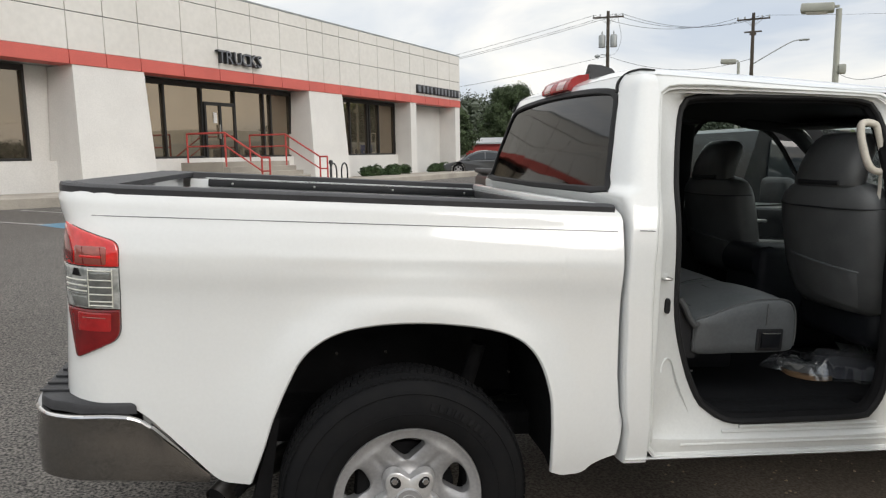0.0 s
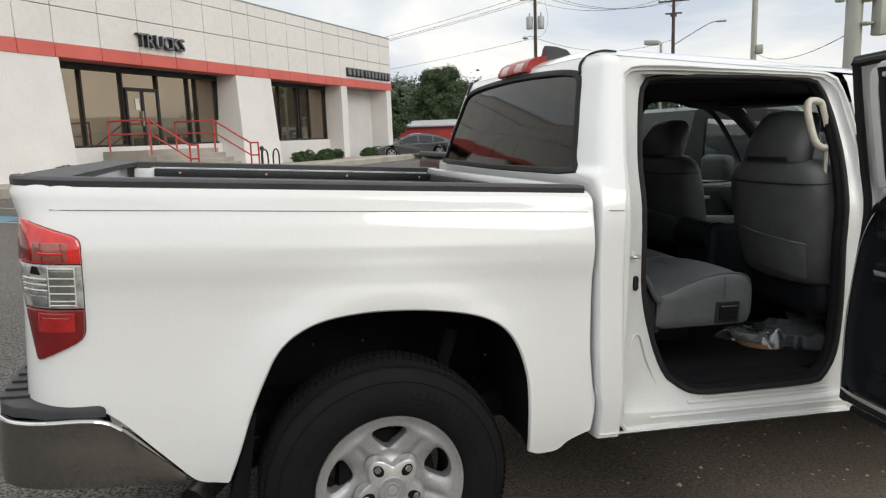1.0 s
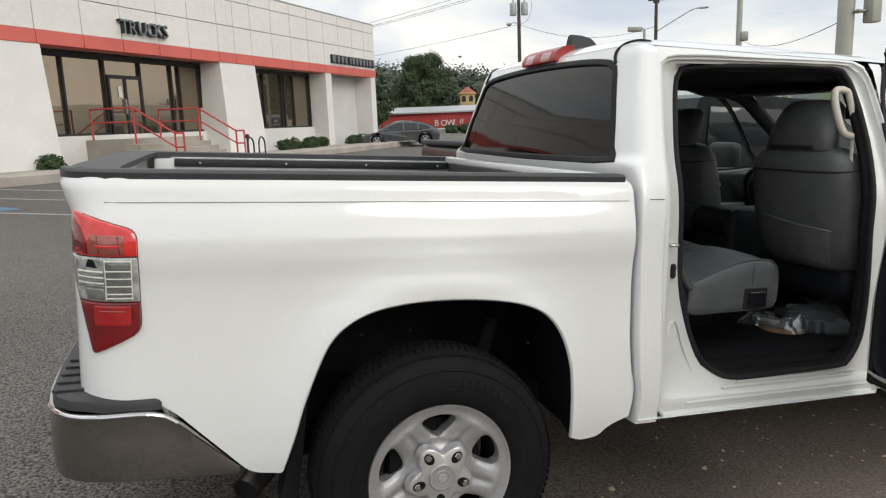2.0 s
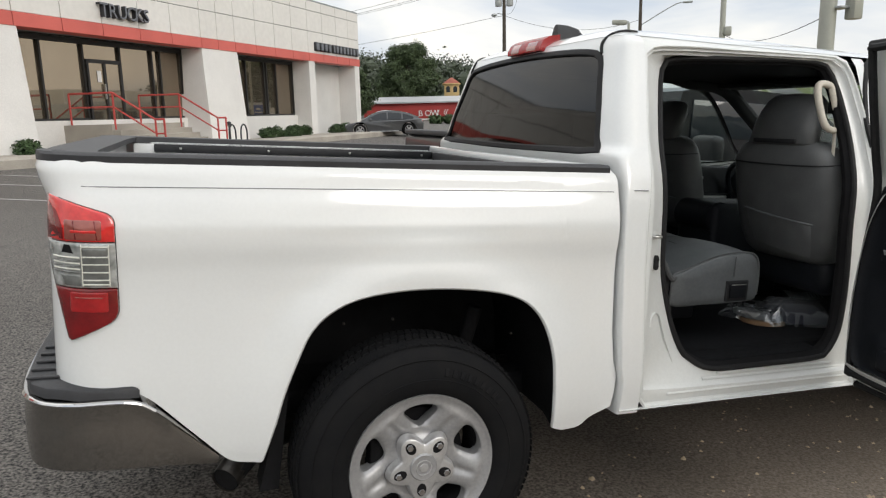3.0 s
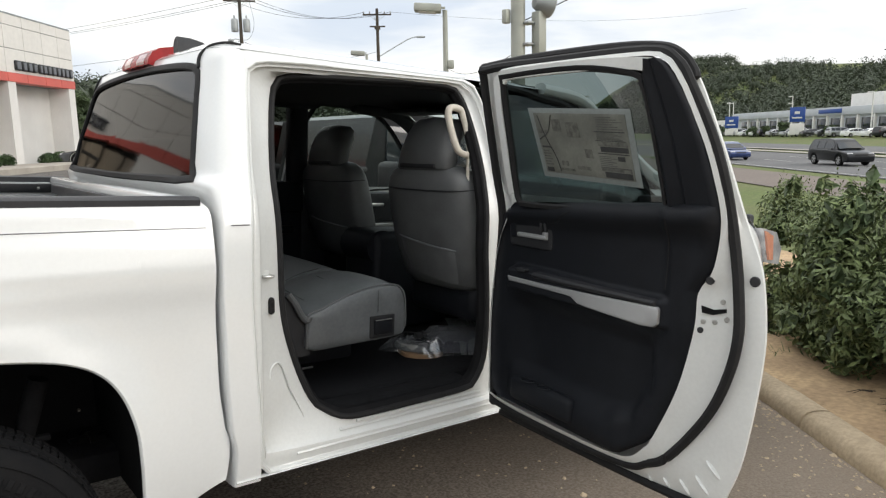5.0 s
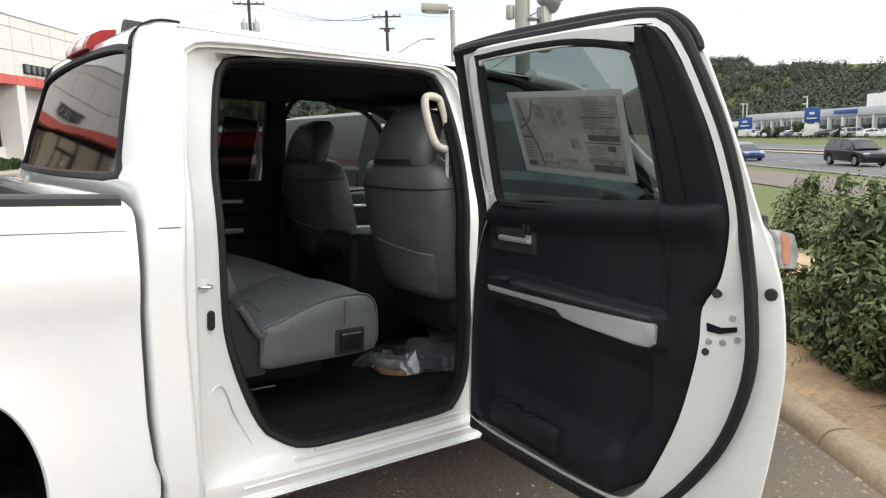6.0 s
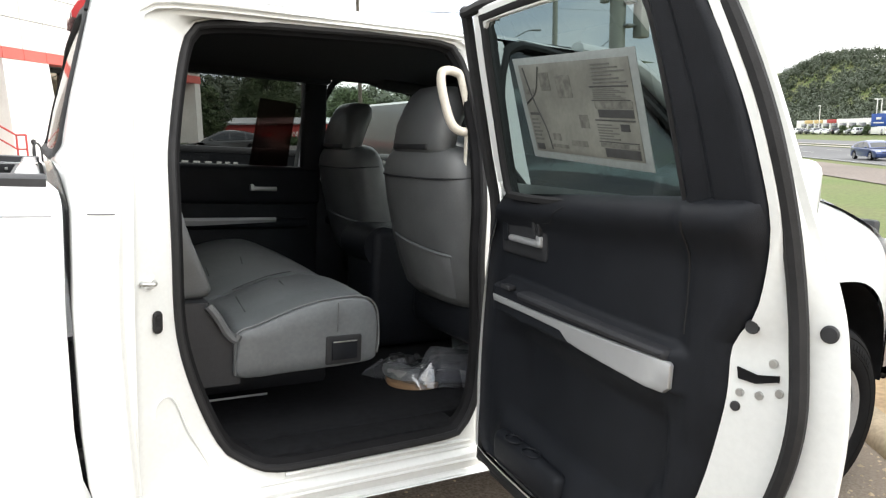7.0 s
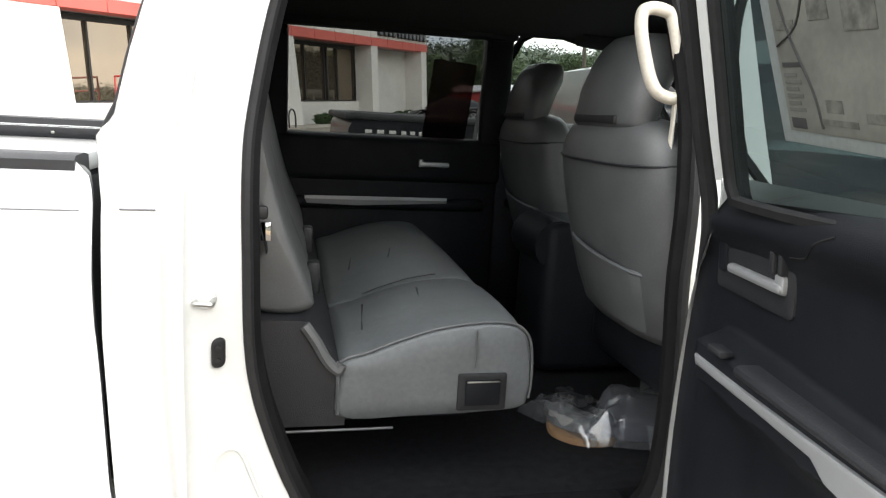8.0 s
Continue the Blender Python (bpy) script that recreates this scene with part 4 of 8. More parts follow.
# ---- wheels ----
CHROME2 = mat("satin_chrome", (0.58, 0.58, 0.585), 0.28, 0.6, var=0.04, scale=8)
def wheel(x, zc, face, m=None, par=None, turn=2.0):
    """A steel-grey five-spoke alloy wheel; axis along -y, outer face at y=face."""
    M = Matrix.Translation((x, face, zc)) @ Matrix.Rotation(radians(90), 4, "X")
    R = 0.415
    prof = [(0.243, -0.215), (0.27, -0.235), (0.33, -0.24), (0.385, -0.222), (0.408, -0.19), (R, -0.15), (R, -0.06), (0.408, -0.03), (0.396, -0.012), (0.372, 0.004), (0.335, 0.016), (0.30, 0.020), (0.272, 0.014), (0.255, 0.004), (0.245, -0.008)]
    tyre = part("tyre", moved(lathe(prof, 72, None, False), M), TYRE, par, "black road tyre")
    # tread blocks
    for row, (h0, h1) in enumerate(((-0.205, -0.165), (-0.155, -0.118), (-0.108, -0.072), (-0.062, -0.022))):
        V, F = [], []
        for k in range(104):
            a0, a1 = 2 * math.pi * (k + 0.5 * (row % 2)) / 104, 2 * math.pi * (k + 0.76 + 0.5 * (row % 2)) / 104
            r0, r1 = R - 0.008, R + 0.006 - (0.010 if row in (0, 3) else 0)
            n = len(V)
            for r in (r0, r1):
                for a, h in ((a0, h0), (a1, h0), (a1 + 0.012, h1), (a0 + 0.012, h1)):
                    V.append((r * math.cos(a), r * math.sin(a), h))
            F += [(n + 4, n + 5, n + 6, n + 7), (n, n + 1, n + 5, n + 4), (n + 1, n + 2, n + 6, n + 5), (n + 2, n + 3, n + 7, n + 6), (n + 3, n, n + 4, n + 7)]
        tagged(part("tread", moved((V, F), M), TYRE, tyre), kind="stuff")
    for base, n in ((1.35, 9), (4.4, 9)):
        for k in range(n):
            a = base - 0.085 * k
            part("raised_mark", moved(loft([[(r * math.cos(a + da), r * math.sin(a + da), h) for r, da, h in ((0.318, 0.0, 0.0205), (0.318, 0.05, 0.0205), (0.345, 0.05, 0.0165), (0.345, 0.0, 0.0165))], [(r * math.cos(a + da), r * math.sin(a + da), h + 0.0018) for r, da, h in ((0.320, 0.006, 0.0205), (0.320, 0.044, 0.0205), (0.343, 0.044, 0.0165), (0.343, 0.006, 0.0165))]], True, False, True), M), TYRE, tyre)
    part("sidewall_rib", moved(merge(tube([(0.305 * math.cos(a), 0.305 * math.sin(a), 0.0195) for a in lin(0, 2 * math.pi * 79 / 80, 80)], 0.0025, 5, True), tube([(0.368 * math.cos(a), 0.368 * math.sin(a), 0.006) for a in lin(0, 2 * math.pi * 79 / 80, 80)], 0.003, 5, True)), M), TYRE, tyre)
    # rim: barrel, lip and five broad spokes
    rim = part("rim", moved(lathe([(0.225, -0.2), (0.215, -0.05), (0.226, -0.012), (0.238, 0.0), (0.247, 0.003), (0.25, -0.004), (0.248, -0.02), (0.243, -0.03)], 64, None, False), M), ALLOY, par, "silver five-spoke alloy wheel")
    part("barrel", moved(lathe([(0.235, -0.205), (0.214, -0.19), (0.205, -0.06), (0.222, -0.03)], 48, None, False), M), DARK, rim)
    # face: hub disc, five broad spokes and outer ring, with rounded three-cornered openings between
    rr = [0.128, 0.1285, 0.130, 0.134, 0.140, 0.148, 0.157, 0.167, 0.177, 0.187, 0.196, 0.203, 0.208, 0.2115, 0.2135, 0.2142]
    def half(r):
        t = (r - 0.128) / (0.2142 - 0.128)
        return 0.385 * (max(0.0, t) ** 0.46) * (max(0.0, 1 - t ** 6)) ** 0.5
    def base_h(r):
        return float(np.interp(r, [0.02, 0.07, 0.09, 0.11, 0.14, 0.18, 0.215, 0.232, 0.238], [-0.014, -0.014, -0.03, -0.038, -0.034, -0.020, -0.009, -0.004, -0.001]))
    def spoke(k):
        a0 = radians(90 + 72 * k)
        def fn(r, t):
            h = half(r)
            a = a0 + h + (radians(72) - 2 * h) * t
            e = 2 * abs(t - 0.5)
            z = base_h(r) + 0.012 * (1 - e ** 2) * step01(0.10, 0.15, r) * (1 - step01(0.195, 0.225, r)) - 0.010 * math.exp(-((e - 0.0) / 0.22) ** 2) * step01(0.10, 0.14, r) * (1 - step01(0.17, 0.21, r)) - 0.008 * e ** 8 * step01(0.128, 0.14, r) * (1 - step01(0.205, 0.214, r))
            return (r * math.cos(a), r * math.sin(a), z)
        g = grid(fn, [0.03, 0.05, 0.07, 0.08, 0.09, 0.10, 0.11, 0.12] + rr + [0.219, 0.225, 0.231, 0.236], lin(0, 1, 21))
        w = [fn(r, 0.0) for r in rr]
        w2 = [fn(r, 1.0) for r in rr]
        def deep(p):
            return (p[0], p[1], p[2] - 0.045)
        return merge(g, flipped(loft([w, [deep(p) for p in w]], False)), loft([w2, [deep(p) for p in w2]], False))
    T = M @ Matrix.Rotation(radians(turn), 4, "Z")
    for k in range(5):
        part("spoke", moved(spoke(k), T), ALLOY, rim, sharp=75)
    lobes = []
    for h, q in ((-0.03, 1.04), (-0.010, 1.0), (0.0, 0.955), (0.003, 0.89)):
        lobes.append([(q * (0.080 + 0.040 * (0.5 + 0.5 * math.cos(5 * (a - radians(122)))) ** 0.75) * math.cos(a), q * (0.080 + 0.040 * (0.5 + 0.5 * math.cos(5 * (a - radians(122)))) ** 0.75) * math.sin(a), h) for a in lin(0, 2 * math.pi * 99 / 100, 100)])
    part("hub_star", moved(loft(lobes, True, False, True), T), CHROME2, rim, "silver star-shaped hub cover")
    part("hub_cap", moved(lathe([(0.047, -0.004), (0.047, 0.006), (0.043, 0.010), (0.038, 0.009), (0.0, 0.011)], 40), M), ALLOY, rim, "silver round hub cap")
    part("hub_emblem", moved(merge(tube([(0.026 * math.cos(a), 0.026 * math.sin(a), 0.0105) for a in lin(0, 2 * math.pi * 23 / 24, 24)], 0.0018, 6, True), lathe([(0.016, 0.009), (0.014, 0.0125), (0.0, 0.013)], 20)), M), CHROME2, rim)
    for k in range(5):
        a = radians(122 + 72 * k)
        p = Matrix.Translation((0.087 * math.cos(a), 0.087 * math.sin(a), -0.004))
        oval = Matrix.Translation((0.081 * math.cos(a), 0.081 * math.sin(a), -0.004)) @ Matrix.Rotation(a, 4, "Z") @ Matrix.Diagonal((1.35, 1.0, 1.0, 1.0))
        # raised dark oval disc stands in for the shade inside the nut recess
        pk = part("nut_pocket_shade", moved(lathe([(0.0165, 0.0), (0.0165, 0.0076), (0.0150, 0.0080), (0.0, 0.0080)], 24, oval), T), LINER, rim, "dark oval disc for the shaded nut recess")
        part("lug_nut", moved(lathe([(0.0125, 0.0), (0.0125, 0.012), (0.010, 0.016), (0.0, 0.016)], 6, p), T), CHROME, pk)
    part("brake_disc", moved(lathe([(0.05, -0.09), (0.17, -0.088), (0.172, -0.1), (0.05, -0.102)], 40, None, False), M), DARK, par)
    part("brake_caliper", moved(rbox((-0.13, 0.04, -0.085), (0.08, 0.14, 0.07), 0.02), M), DARK, par)


WF = -0.068
for x, face in ((-0.006, WF), (3.75, WF + 0.04)):
    w = part("wheel", lathe([(0.05, -0.2), (0.05, -0.05)], 16, Matrix.Translation((x, face, 0.412)) @ Matrix.Rotation(radians(90), 4, "X")), DARK, truck, "alloy wheel with a black tyre")
    wheel(x, 0.412, face, par=w)
for x in (0.0, 3.75):
    w = part("wheel", moved(lathe([(0.2, 0.2), (0.33, 0.23), (0.395, 0.2), (0.415, 0.15), (0.415, 0.05), (0.395, 0.0), (0.33, -0.02), (0.245, 0.0), (0.2, 0.05)], 40), Matrix.Translation((x, 2 * YC - 0.22, 0.412)) @ Matrix.Rotation(radians(90), 4, "X")), TYRE, truck, "black road tyre on the far side")
part("axle", tube([(0, 0.2, 0.42), (0, 1.86, 0.42)], 0.055, 12), DARK, truck)
part("differential", rbox((0, 1.0, 0.42), (0.28, 0.3, 0.28), 0.1, 3), DARK, truck)
part("shock_absorber", tube([(0.17, 0.30, 0.36), (0.29, 0.26, 0.86)], 0.03, 10), DARK, truck)
part("leaf_spring", tube(smooth_path([(-0.58, 0.36, 0.58), (-0.2, 0.36, 0.42), (0.15, 0.36, 0.42), (0.6, 0.36, 0.56)], 5), 0.03, 8), DARK, truck)
part("frame_rail", merge(rbox((1.5, 0.60, 0.55), (5.2, 0.07, 0.14), 0.01), rbox((1.5, 1.64, 0.55), (5.2, 0.07, 0.14), 0.01)), DARK, truck)
for k in range(4):
    part("brake_line_clip", rbox((0.36 - 0.02 * k, 0.28, 0.52 + 0.05 * k), (0.04, 0.03, 0.018), 0.006), DARK, truck)
part("muffler", merge(tube([(0.40, 0.43, 0.535), (0.46, 0.43, 0.535), (0.80, 0.43, 0.535)], [0.052, 0.06, 0.06], 16), tube([(0.455, 0.43, 0.535), (0.468, 0.43, 0.535)], 0.066, 16)), SOOT, truck, "dull grey exhaust muffler")
for x, z in ((-0.246, 0.87), (-0.08, 0.875), (0.36, 0.80)):
    part("liner_clip", lathe([(0.004, -0.01), (0.004, 0.003), (0.003, 0.004), (0.0, 0.004)], 10, Matrix.Translation((x, 0.085, z)) @ Matrix.Rotation(radians(90), 4, "X")), SOOT, truck)
# wheel housings
def housing(cx):
    a = [(x + cx, z) for x, z in ARCHS]
    rings = [[(x, bed_y(x - cx, z) + 0.012 if cx == 0 else 0.06, z) for x, z in a], [(x, 0.1, z + 0.03) for x, z in a], [(x, 0.55, z + 0.04) for x, z in a]]
    g = loft(rings, False)
    back = [(x, 0.55, z + 0.04) for x, z in a]
    n = len(g[0])
    return merge(g, (back, [tuple(range(len(back)))]))


part("wheel_housing", housing(0), LINER, truck, "black inner wheel housing")
part("mud_flap", plate([(-0.50, 0.47), (-0.455, 0.66), (-0.44, 0.66), (-0.47, 0.33), (-0.53, 0.33)], 0.02, lambda a, b, h: (a + 0.012, 0.06 + h * 6, b), 0.004), LINER, truck)
part("underbody", rbox((1.8, YC, 0.53), (5.1, 1.5, 0.10), 0.02), DARK, truck)

# ---- cab shell ----
def xj(z):
    """Where the cab's rear corner meets the first step of the door frame."""
    return float(np.interp(z, [0.47, 0.6, 0.85, 1.05, 1.2, 1.32, 1.44, 1.54, 1.75, 1.82, 1.90], [0.885, 0.876, 0.856, 0.845, 0.844, 0.850, 0.862, 0.874, 0.905, 0.915, 0.920]))



def xr(z):
    return float(np.interp(z, [0.47, 0.6, 0.66, 0.8, 1.1, 1.33, 1.40, 1.44, 1.6, 1.75, 1.85, 1.91], [0.792, 0.792, 0.776, 0.762, 0.748, 0.750, 0.735, 0.718, 0.748, 0.785, 0.81, 0.835]))


def sharpness(z):
    return float(np.interp(z, [1.32, 1.37, 1.47], [34, 20, 5]))


def rear_x(y, z):
    k = min(1.0, abs(y - YC) / (YC - ys(z)))
    n = sharpness(z)
    return xj(z) - (xj(z) - xr(z)) * (1 - k ** n) ** (1 / n)


RWH = [(0.181, 1.446), (0.215, 1.488), (0.252, 1.60), (0.295, 1.70), (0.322, 1.770), (0.338, 1.805), (0.362, 1.828), (0.41, 1.842), (0.55, 1.856), (0.79, 1.866)]
RW = smooth_path([(0.195, 1.441), (0.50, 1.438), (YC, 1.434), (2 * YC - 0.50, 1.438), (2 * YC - 0.195, 1.441)] + [(2 * YC - y, z) for y, z in RWH] + [(YC, 1.869)] + RWH[::-1], 5, True)
RWA = around(RW, (YC, 1.63), 120)


def inside(poly, p):
    c = False
    for i in range(len(poly)):
        (x1, y1), (x2, y2) = poly[i - 1], poly[i]
        if (y1 > p[1]) != (y2 > p[1]) and p[0] < (x2 - x1) * (p[1] - y1) / (y2 - y1) + x1:
            c = not c
    return c


RWI = inset(RWA, 0.012)


def shell_fn(th, z):
    L, hw = xj(z) - xr(z), YC - ys(z)
    c, s, e = math.cos(th), math.sin(th), 2 / sharpness(z)
    y = YC - hw * math.copysign(abs(c) ** e, c)
    return (xj(z) - L * max(0.0, s) ** e, y, z)


ths = [math.pi * (0.5 - 0.5 * math.cos(math.pi * i / 90)) for i in range(91)]
cab = part("cab_shell", flipped(grid(shell_fn, ths, lin(0.47, 1.43, 40) + lin(1.44, 1.893, 36), lambda th, z: inside(RWI, (shell_fn(th, z)[1], z)))), WHITE, truck, sharp=70)
rw = part("rear_window", loft([[(xr(1.63 + (z - 1.63) * k) + 0.005 + 0.012 * ((y - YC) * k / 0.82) ** 2, YC + (y - YC) * k, 1.63 + (z - 1.63) * k) for y, z in RWA] for k in (0.99, 0.85, 0.7, 0.5, 0.3, 0.1, 0.01)], True, False, True), GLASSD, truck, "dark tinted rear window with a black frame", facing=(-2, 1, 1.6))
ro, ri = RWA, inset(RWA, 0.021)
part("window_frame", loft([[(rear_x(y, z) - d, y, z) for y, z in r] for r, d in ((inset(RWA, -0.005), -0.008), (inset(RWA, -0.004), 0.003), (inset(RWA, 0.002), 0.007), (inset(RWA, 0.017), 0.007), (inset(RWA, 0.021), 0.003), (inset(RWA, 0.024), -0.012), (inset(RWA, 0.025), -0.05))], True), RUBBER, rw)
def roof_z(x, y):
    """Height of the roof's crown line and of its rounded shoulders."""
    zc = float(np.interp(x, [0.80, 0.9, 1.1, 1.6, 2.2, 2.6, 2.8], [1.935, 1.950, 1.962, 1.966, 1.958, 1.93, 1.905]))
    k = min(1.0, max(abs(y - YC) / 0.772, (1.15 - x) / (1.15 - 0.822)))
    return 1.893 + (zc - 1.893) * (1 - max(0.0, k) ** 5)


def roof():
    edge = [(x, 0.262 + 0.012 * max(0, x - 2.2), 1.893) for x in lin(2.8, 0.90, 26)]
    rear = [shell_fn(th, 1.893) for th in ths]
    edge += [(x - 0.002, y, z) for x, y, z in rear]
    edge += [(x, 2 * YC - 0.262 - 0.012 * max(0, x - 2.2), 1.893) for x in lin(0.90, 2.8, 26)]
    rings = []
    for k in (1.0, 0.996, 0.985, 0.97, 0.945, 0.91, 0.86, 0.8, 0.7, 0.55, 0.4, 0.2, 0.0):
        ring = []
        for x, y, z in edge:
            tx = max(x, 1.15)
            px, py = tx + (x - tx) * k, YC + (y - YC) * k
            zc = float(np.interp(px, [0.80, 0.9, 1.1, 1.6, 2.2, 2.6, 2.8], [1.935, 1.950, 1.962, 1.966, 1.958, 1.93, 1.905]))
            ring.append((px, py, 1.893 + (zc - 1.893) * (1 - k ** 5)))
        rings.append(ring)
    return loft(rings, False)


part("roof", roof(), WHITE, truck, sharp=70, facing=(1.5, YC, 9.0))
SEAM = [(rear_x(y, z) - 0.003, y, z) for y, z in ((0.352, 1.826), (0.366, 1.850), (0.371, 1.872))] + [(rear_x(0.365, 1.89) + 0.004, 0.365, 1.892), (0.862, 0.352, 1.906), (0.90, 0.335, 1.916), (0.95, 0.330, 1.915)]
part("roof_seam", tube(smooth_path(SEAM, 6), 0.0065, 8), RUBBER, truck, "black roof seam moulding")
part("roof_seam", mirrored(tube(smooth_path(SEAM, 6), 0.0065, 8), YC), RUBBER, truck, "black roof seam moulding")
bl = part("brake_light", loft([[(x - 0.006 + 0.03 * abs(y - YC), y, z + 0.016) for x, z in ((0.83, 1.858), (0.802, 1.864), (0.801, 1.882), (0.818, 1.914), (0.848, 1.932), (0.90, 1.942), (0.90, 1.90))] for y in lin(YC - 0.175, YC + 0.175, 14)], True, True, True), BRAKEL, truck, "wide red high-mounted brake light")
for yb in (YC - 0.085, YC + 0.085):
    part("lens_window", loft([[(x - 0.0075 + 0.03 * abs(y - YC), y, z + 0.016) for x, z in ((0.8015, 1.868), (0.8025, 1.884), (0.8165, 1.9095), (0.826, 1.9165))] for y in lin(yb - 0.045, yb + 0.045, 6)], False), PINKL, bl, "pale clear lens window", facing=(-3, YC, 2.6))
part("roof_antenna", loft([[(x0, YC - w, z0), (x0, YC + w, z0), (x0 + l, YC + w * 0.4, z0), (x0 + l, YC - w * 0.4, z0)] for x0, l, w, z0 in ((0.965, 0.165, 0.040, 1.945), (0.966, 0.150, 0.030, 1.985), (0.968, 0.115, 0.020, 2.016), (0.971, 0.060, 0.009, 2.028))], True, False, True), BLACKP, truck, "black shark-fin roof antenna")
part("cab_stripe", tube([(x, ys(1.322) - 0.0005, 1.322) for x in lin(0.785, 0.843, 6)], 0.003, 6, flat=0.6), LINE, truck)

# ---- rear door opening ----
OP = smooth_path([(0.905, 0.56), (1.4, 0.548), (1.93, 0.556), (1.978, 0.60), (1.99, 0.80), (1.985, 1.10), (1.976, 1.40), (1.984, 1.53), (1.977, 1.66), (1.955, 1.79), (1.90, 1.862), (1.75, 1.868), (1.4, 1.858), (1.0, 1.843), (0.945, 1.826), (0.915, 1.78), (0.893, 1.5), (0.886, 1.2), (0.888, 0.9), (0.894, 0.60)], 5, True)
AP = smooth_path([(1.245, 0.612), (1.50, 0.612), (1.79, 0.618), (1.845, 0.642), (1.885, 0.72), (1.898, 0.85), (1.897, 1.0), (1.889, 1.2), (1.904, 1.385), (1.922, 1.50), (1.925, 1.61), (1.917, 1.72), (1.895, 1.812), (1.85, 1.850), (1.67, 1.853), (1.45, 1.841), (1.25, 1.830), (1.11, 1.818), (1.062, 1.785), (1.030, 1.67), (1.001, 1.50), (0.993, 1.40), (0.995, 1.214), (1.004, 1.0), (1.050, 0.828), (1.112, 0.69), (1.165, 0.645)], 4, True)
CEN = (1.42, 1.2)
OA, AA = around(OP, CEN), inset(around(AP, CEN), -0.004)
ZS = lin(0.49, 1.82, 20)
BA = around([(xj(z) + 0.004, z) for z in reversed(ZS)] + [(xj(0.49) + 0.004, 0.492), (1.993, 0.492), (2.003, 0.9), (1.998, 1.1), (1.990, 1.43), (1.995, 1.6), (1.972, 1.80), (1.935, 1.884), (1.80, 1.886), (1.49, 1.877), (1.125, 1.866), (1.0, 1.858), (0.945, 1.846)], CEN)
RA = around([(xj(z) - 0.002, z) for z in reversed(ZS)] + [(xj(0.49) - 0.002, 0.485), (1.996, 0.485), (2.006, 0.9), (2.001, 1.1), (1.995, 1.43), (2.0, 1.6), (1.978, 1.80), (1.943, 1.898), (0.915, 1.898)], CEN)
def on_side(poly, d, extra=0.0):
    return [(x, ys(z) + d + extra * min(1.0, max(0.0, (1.26 - x) / 0.2)), z) for x, z in poly]


def slim(poly, d, extra):
    """As on_side, but shallow along the pillar at the hinges."""
    return [(x, y - (d - 0.09) * min(1.0, max(0.0, (x - 1.70) / 0.16)), z) for x, y, z in on_side(poly, d, extra)]


def jamb_depth(x, z):
    """Depth of the sloping white jamb behind the latch."""
    xa = float(np.interp(z, [0.645, 0.69, 0.828, 1.0, 1.3], [1.165, 1.112, 1.05, 1.004, 0.993]))
    return 0.042 + 0.054 * min(1.0, max(0.0, (x - 0.888) / (xa - 0.888))) * min(1.0, max(0.0, (1.26 - x) / 0.2))


MID = [tuple(0.5 * np.array(p) + 0.5 * np.array(q)) for p, q in zip(OA, AA)]
frame_ob = part("side_frame", flipped(loft([on_side(RA, 0.001), on_side(inset(BA, -0.006), 0.0), on_side(inset(BA, -0.001), -0.002), on_side(inset(BA, 0.003), 0.001), on_side(inset(BA, 0.006), 0.013), on_side(inset(BA, 0.011), 0.017), on_side(inset(BA, 0.016), 0.0155), on_side(inset(OA, -0.007), 0.018), on_side(inset(OA, -0.002), 0.020), on_side(inset(OA, 0.004), 0.034), on_side(inset(OA, 0.014), 0.041), on_side(MID, 0.046, 0.025), on_side(inset(AA, -0.016), 0.047, 0.046), on_side(AA, 0.052, 0.05), on_side(inset(AA, 0.006), 0.075, 0.05), on_side(inset(AA, 0.004), 0.08, 0.05)], True)), JAMB, truck, "white painted door opening with stepped edges", sharp=40)
part("door_seal", tube(on_side(AA, 0.048, 0.05), 0.0115, 8, True), RUBBER, frame_ob, "black rubber door seal")
part("inner_seal_trim", flipped(loft([on_side(inset(AA, 0.009), 0.054, 0.05), on_side(inset(AA, 0.022), 0.07, 0.05), on_side(inset(AA, 0.022), 0.085, 0.05), slim(inset(AA, 0.02), 0.14, 0.04), slim(inset(AA, -0.04), 0.17, 0.03)], True)), LINER, frame_ob)
part("rocker", loft([[(x, y, z) for x in lin(0.80, 3.05, 30)] for y, z in ((0.03, 0.49), (0.012, 0.487), (0.03, 0.475), (0.16, 0.48), (0.18, 0.6))], False), WHITE, truck)
part("far_rocker", mirrored(loft([[(x, y, z) for x in lin(0.80, 3.05, 30)] for y, z in ((0.0, 0.62), (0.012, 0.487), (0.03, 0.475), (0.16, 0.48), (0.18, 0.6))], False), YC), WHITE, truck)
for z, x0, x1, d in ((0.530, 1.02, 1.94, 0.020), (0.568, 1.20, 1.93, 0.045), (0.588, 1.27, 1.88, 0.046)):
    part("sill_bead", tube([(x, ys(z) + d, z) for x in lin(x0, x1, 12)], 0.007, 8), JAMB, frame_ob)
part("jamb_emboss", tube(smooth_path([(x, ys(z) + jamb_depth(x, z), z) for x, z in ((0.93, 0.80), (0.937, 0.835), (0.96, 0.85), (0.985, 0.83), (1.015, 0.75), (1.05, 0.68), (1.07, 0.625), (1.04, 0.59), (0.95, 0.60))], 5), 0.0035, 6), JAMB, frame_ob)
st = part("striker", tube(smooth_path([(0.902, 0.075, 1.15), (0.902, 0.042, 1.15), (0.907, 0.036, 1.15), (0.928, 0.036, 1.149), (0.933, 0.042, 1.149), (0.933, 0.075, 1.149)], 3), 0.0055, 8), STEEL, frame_ob, "steel door striker")
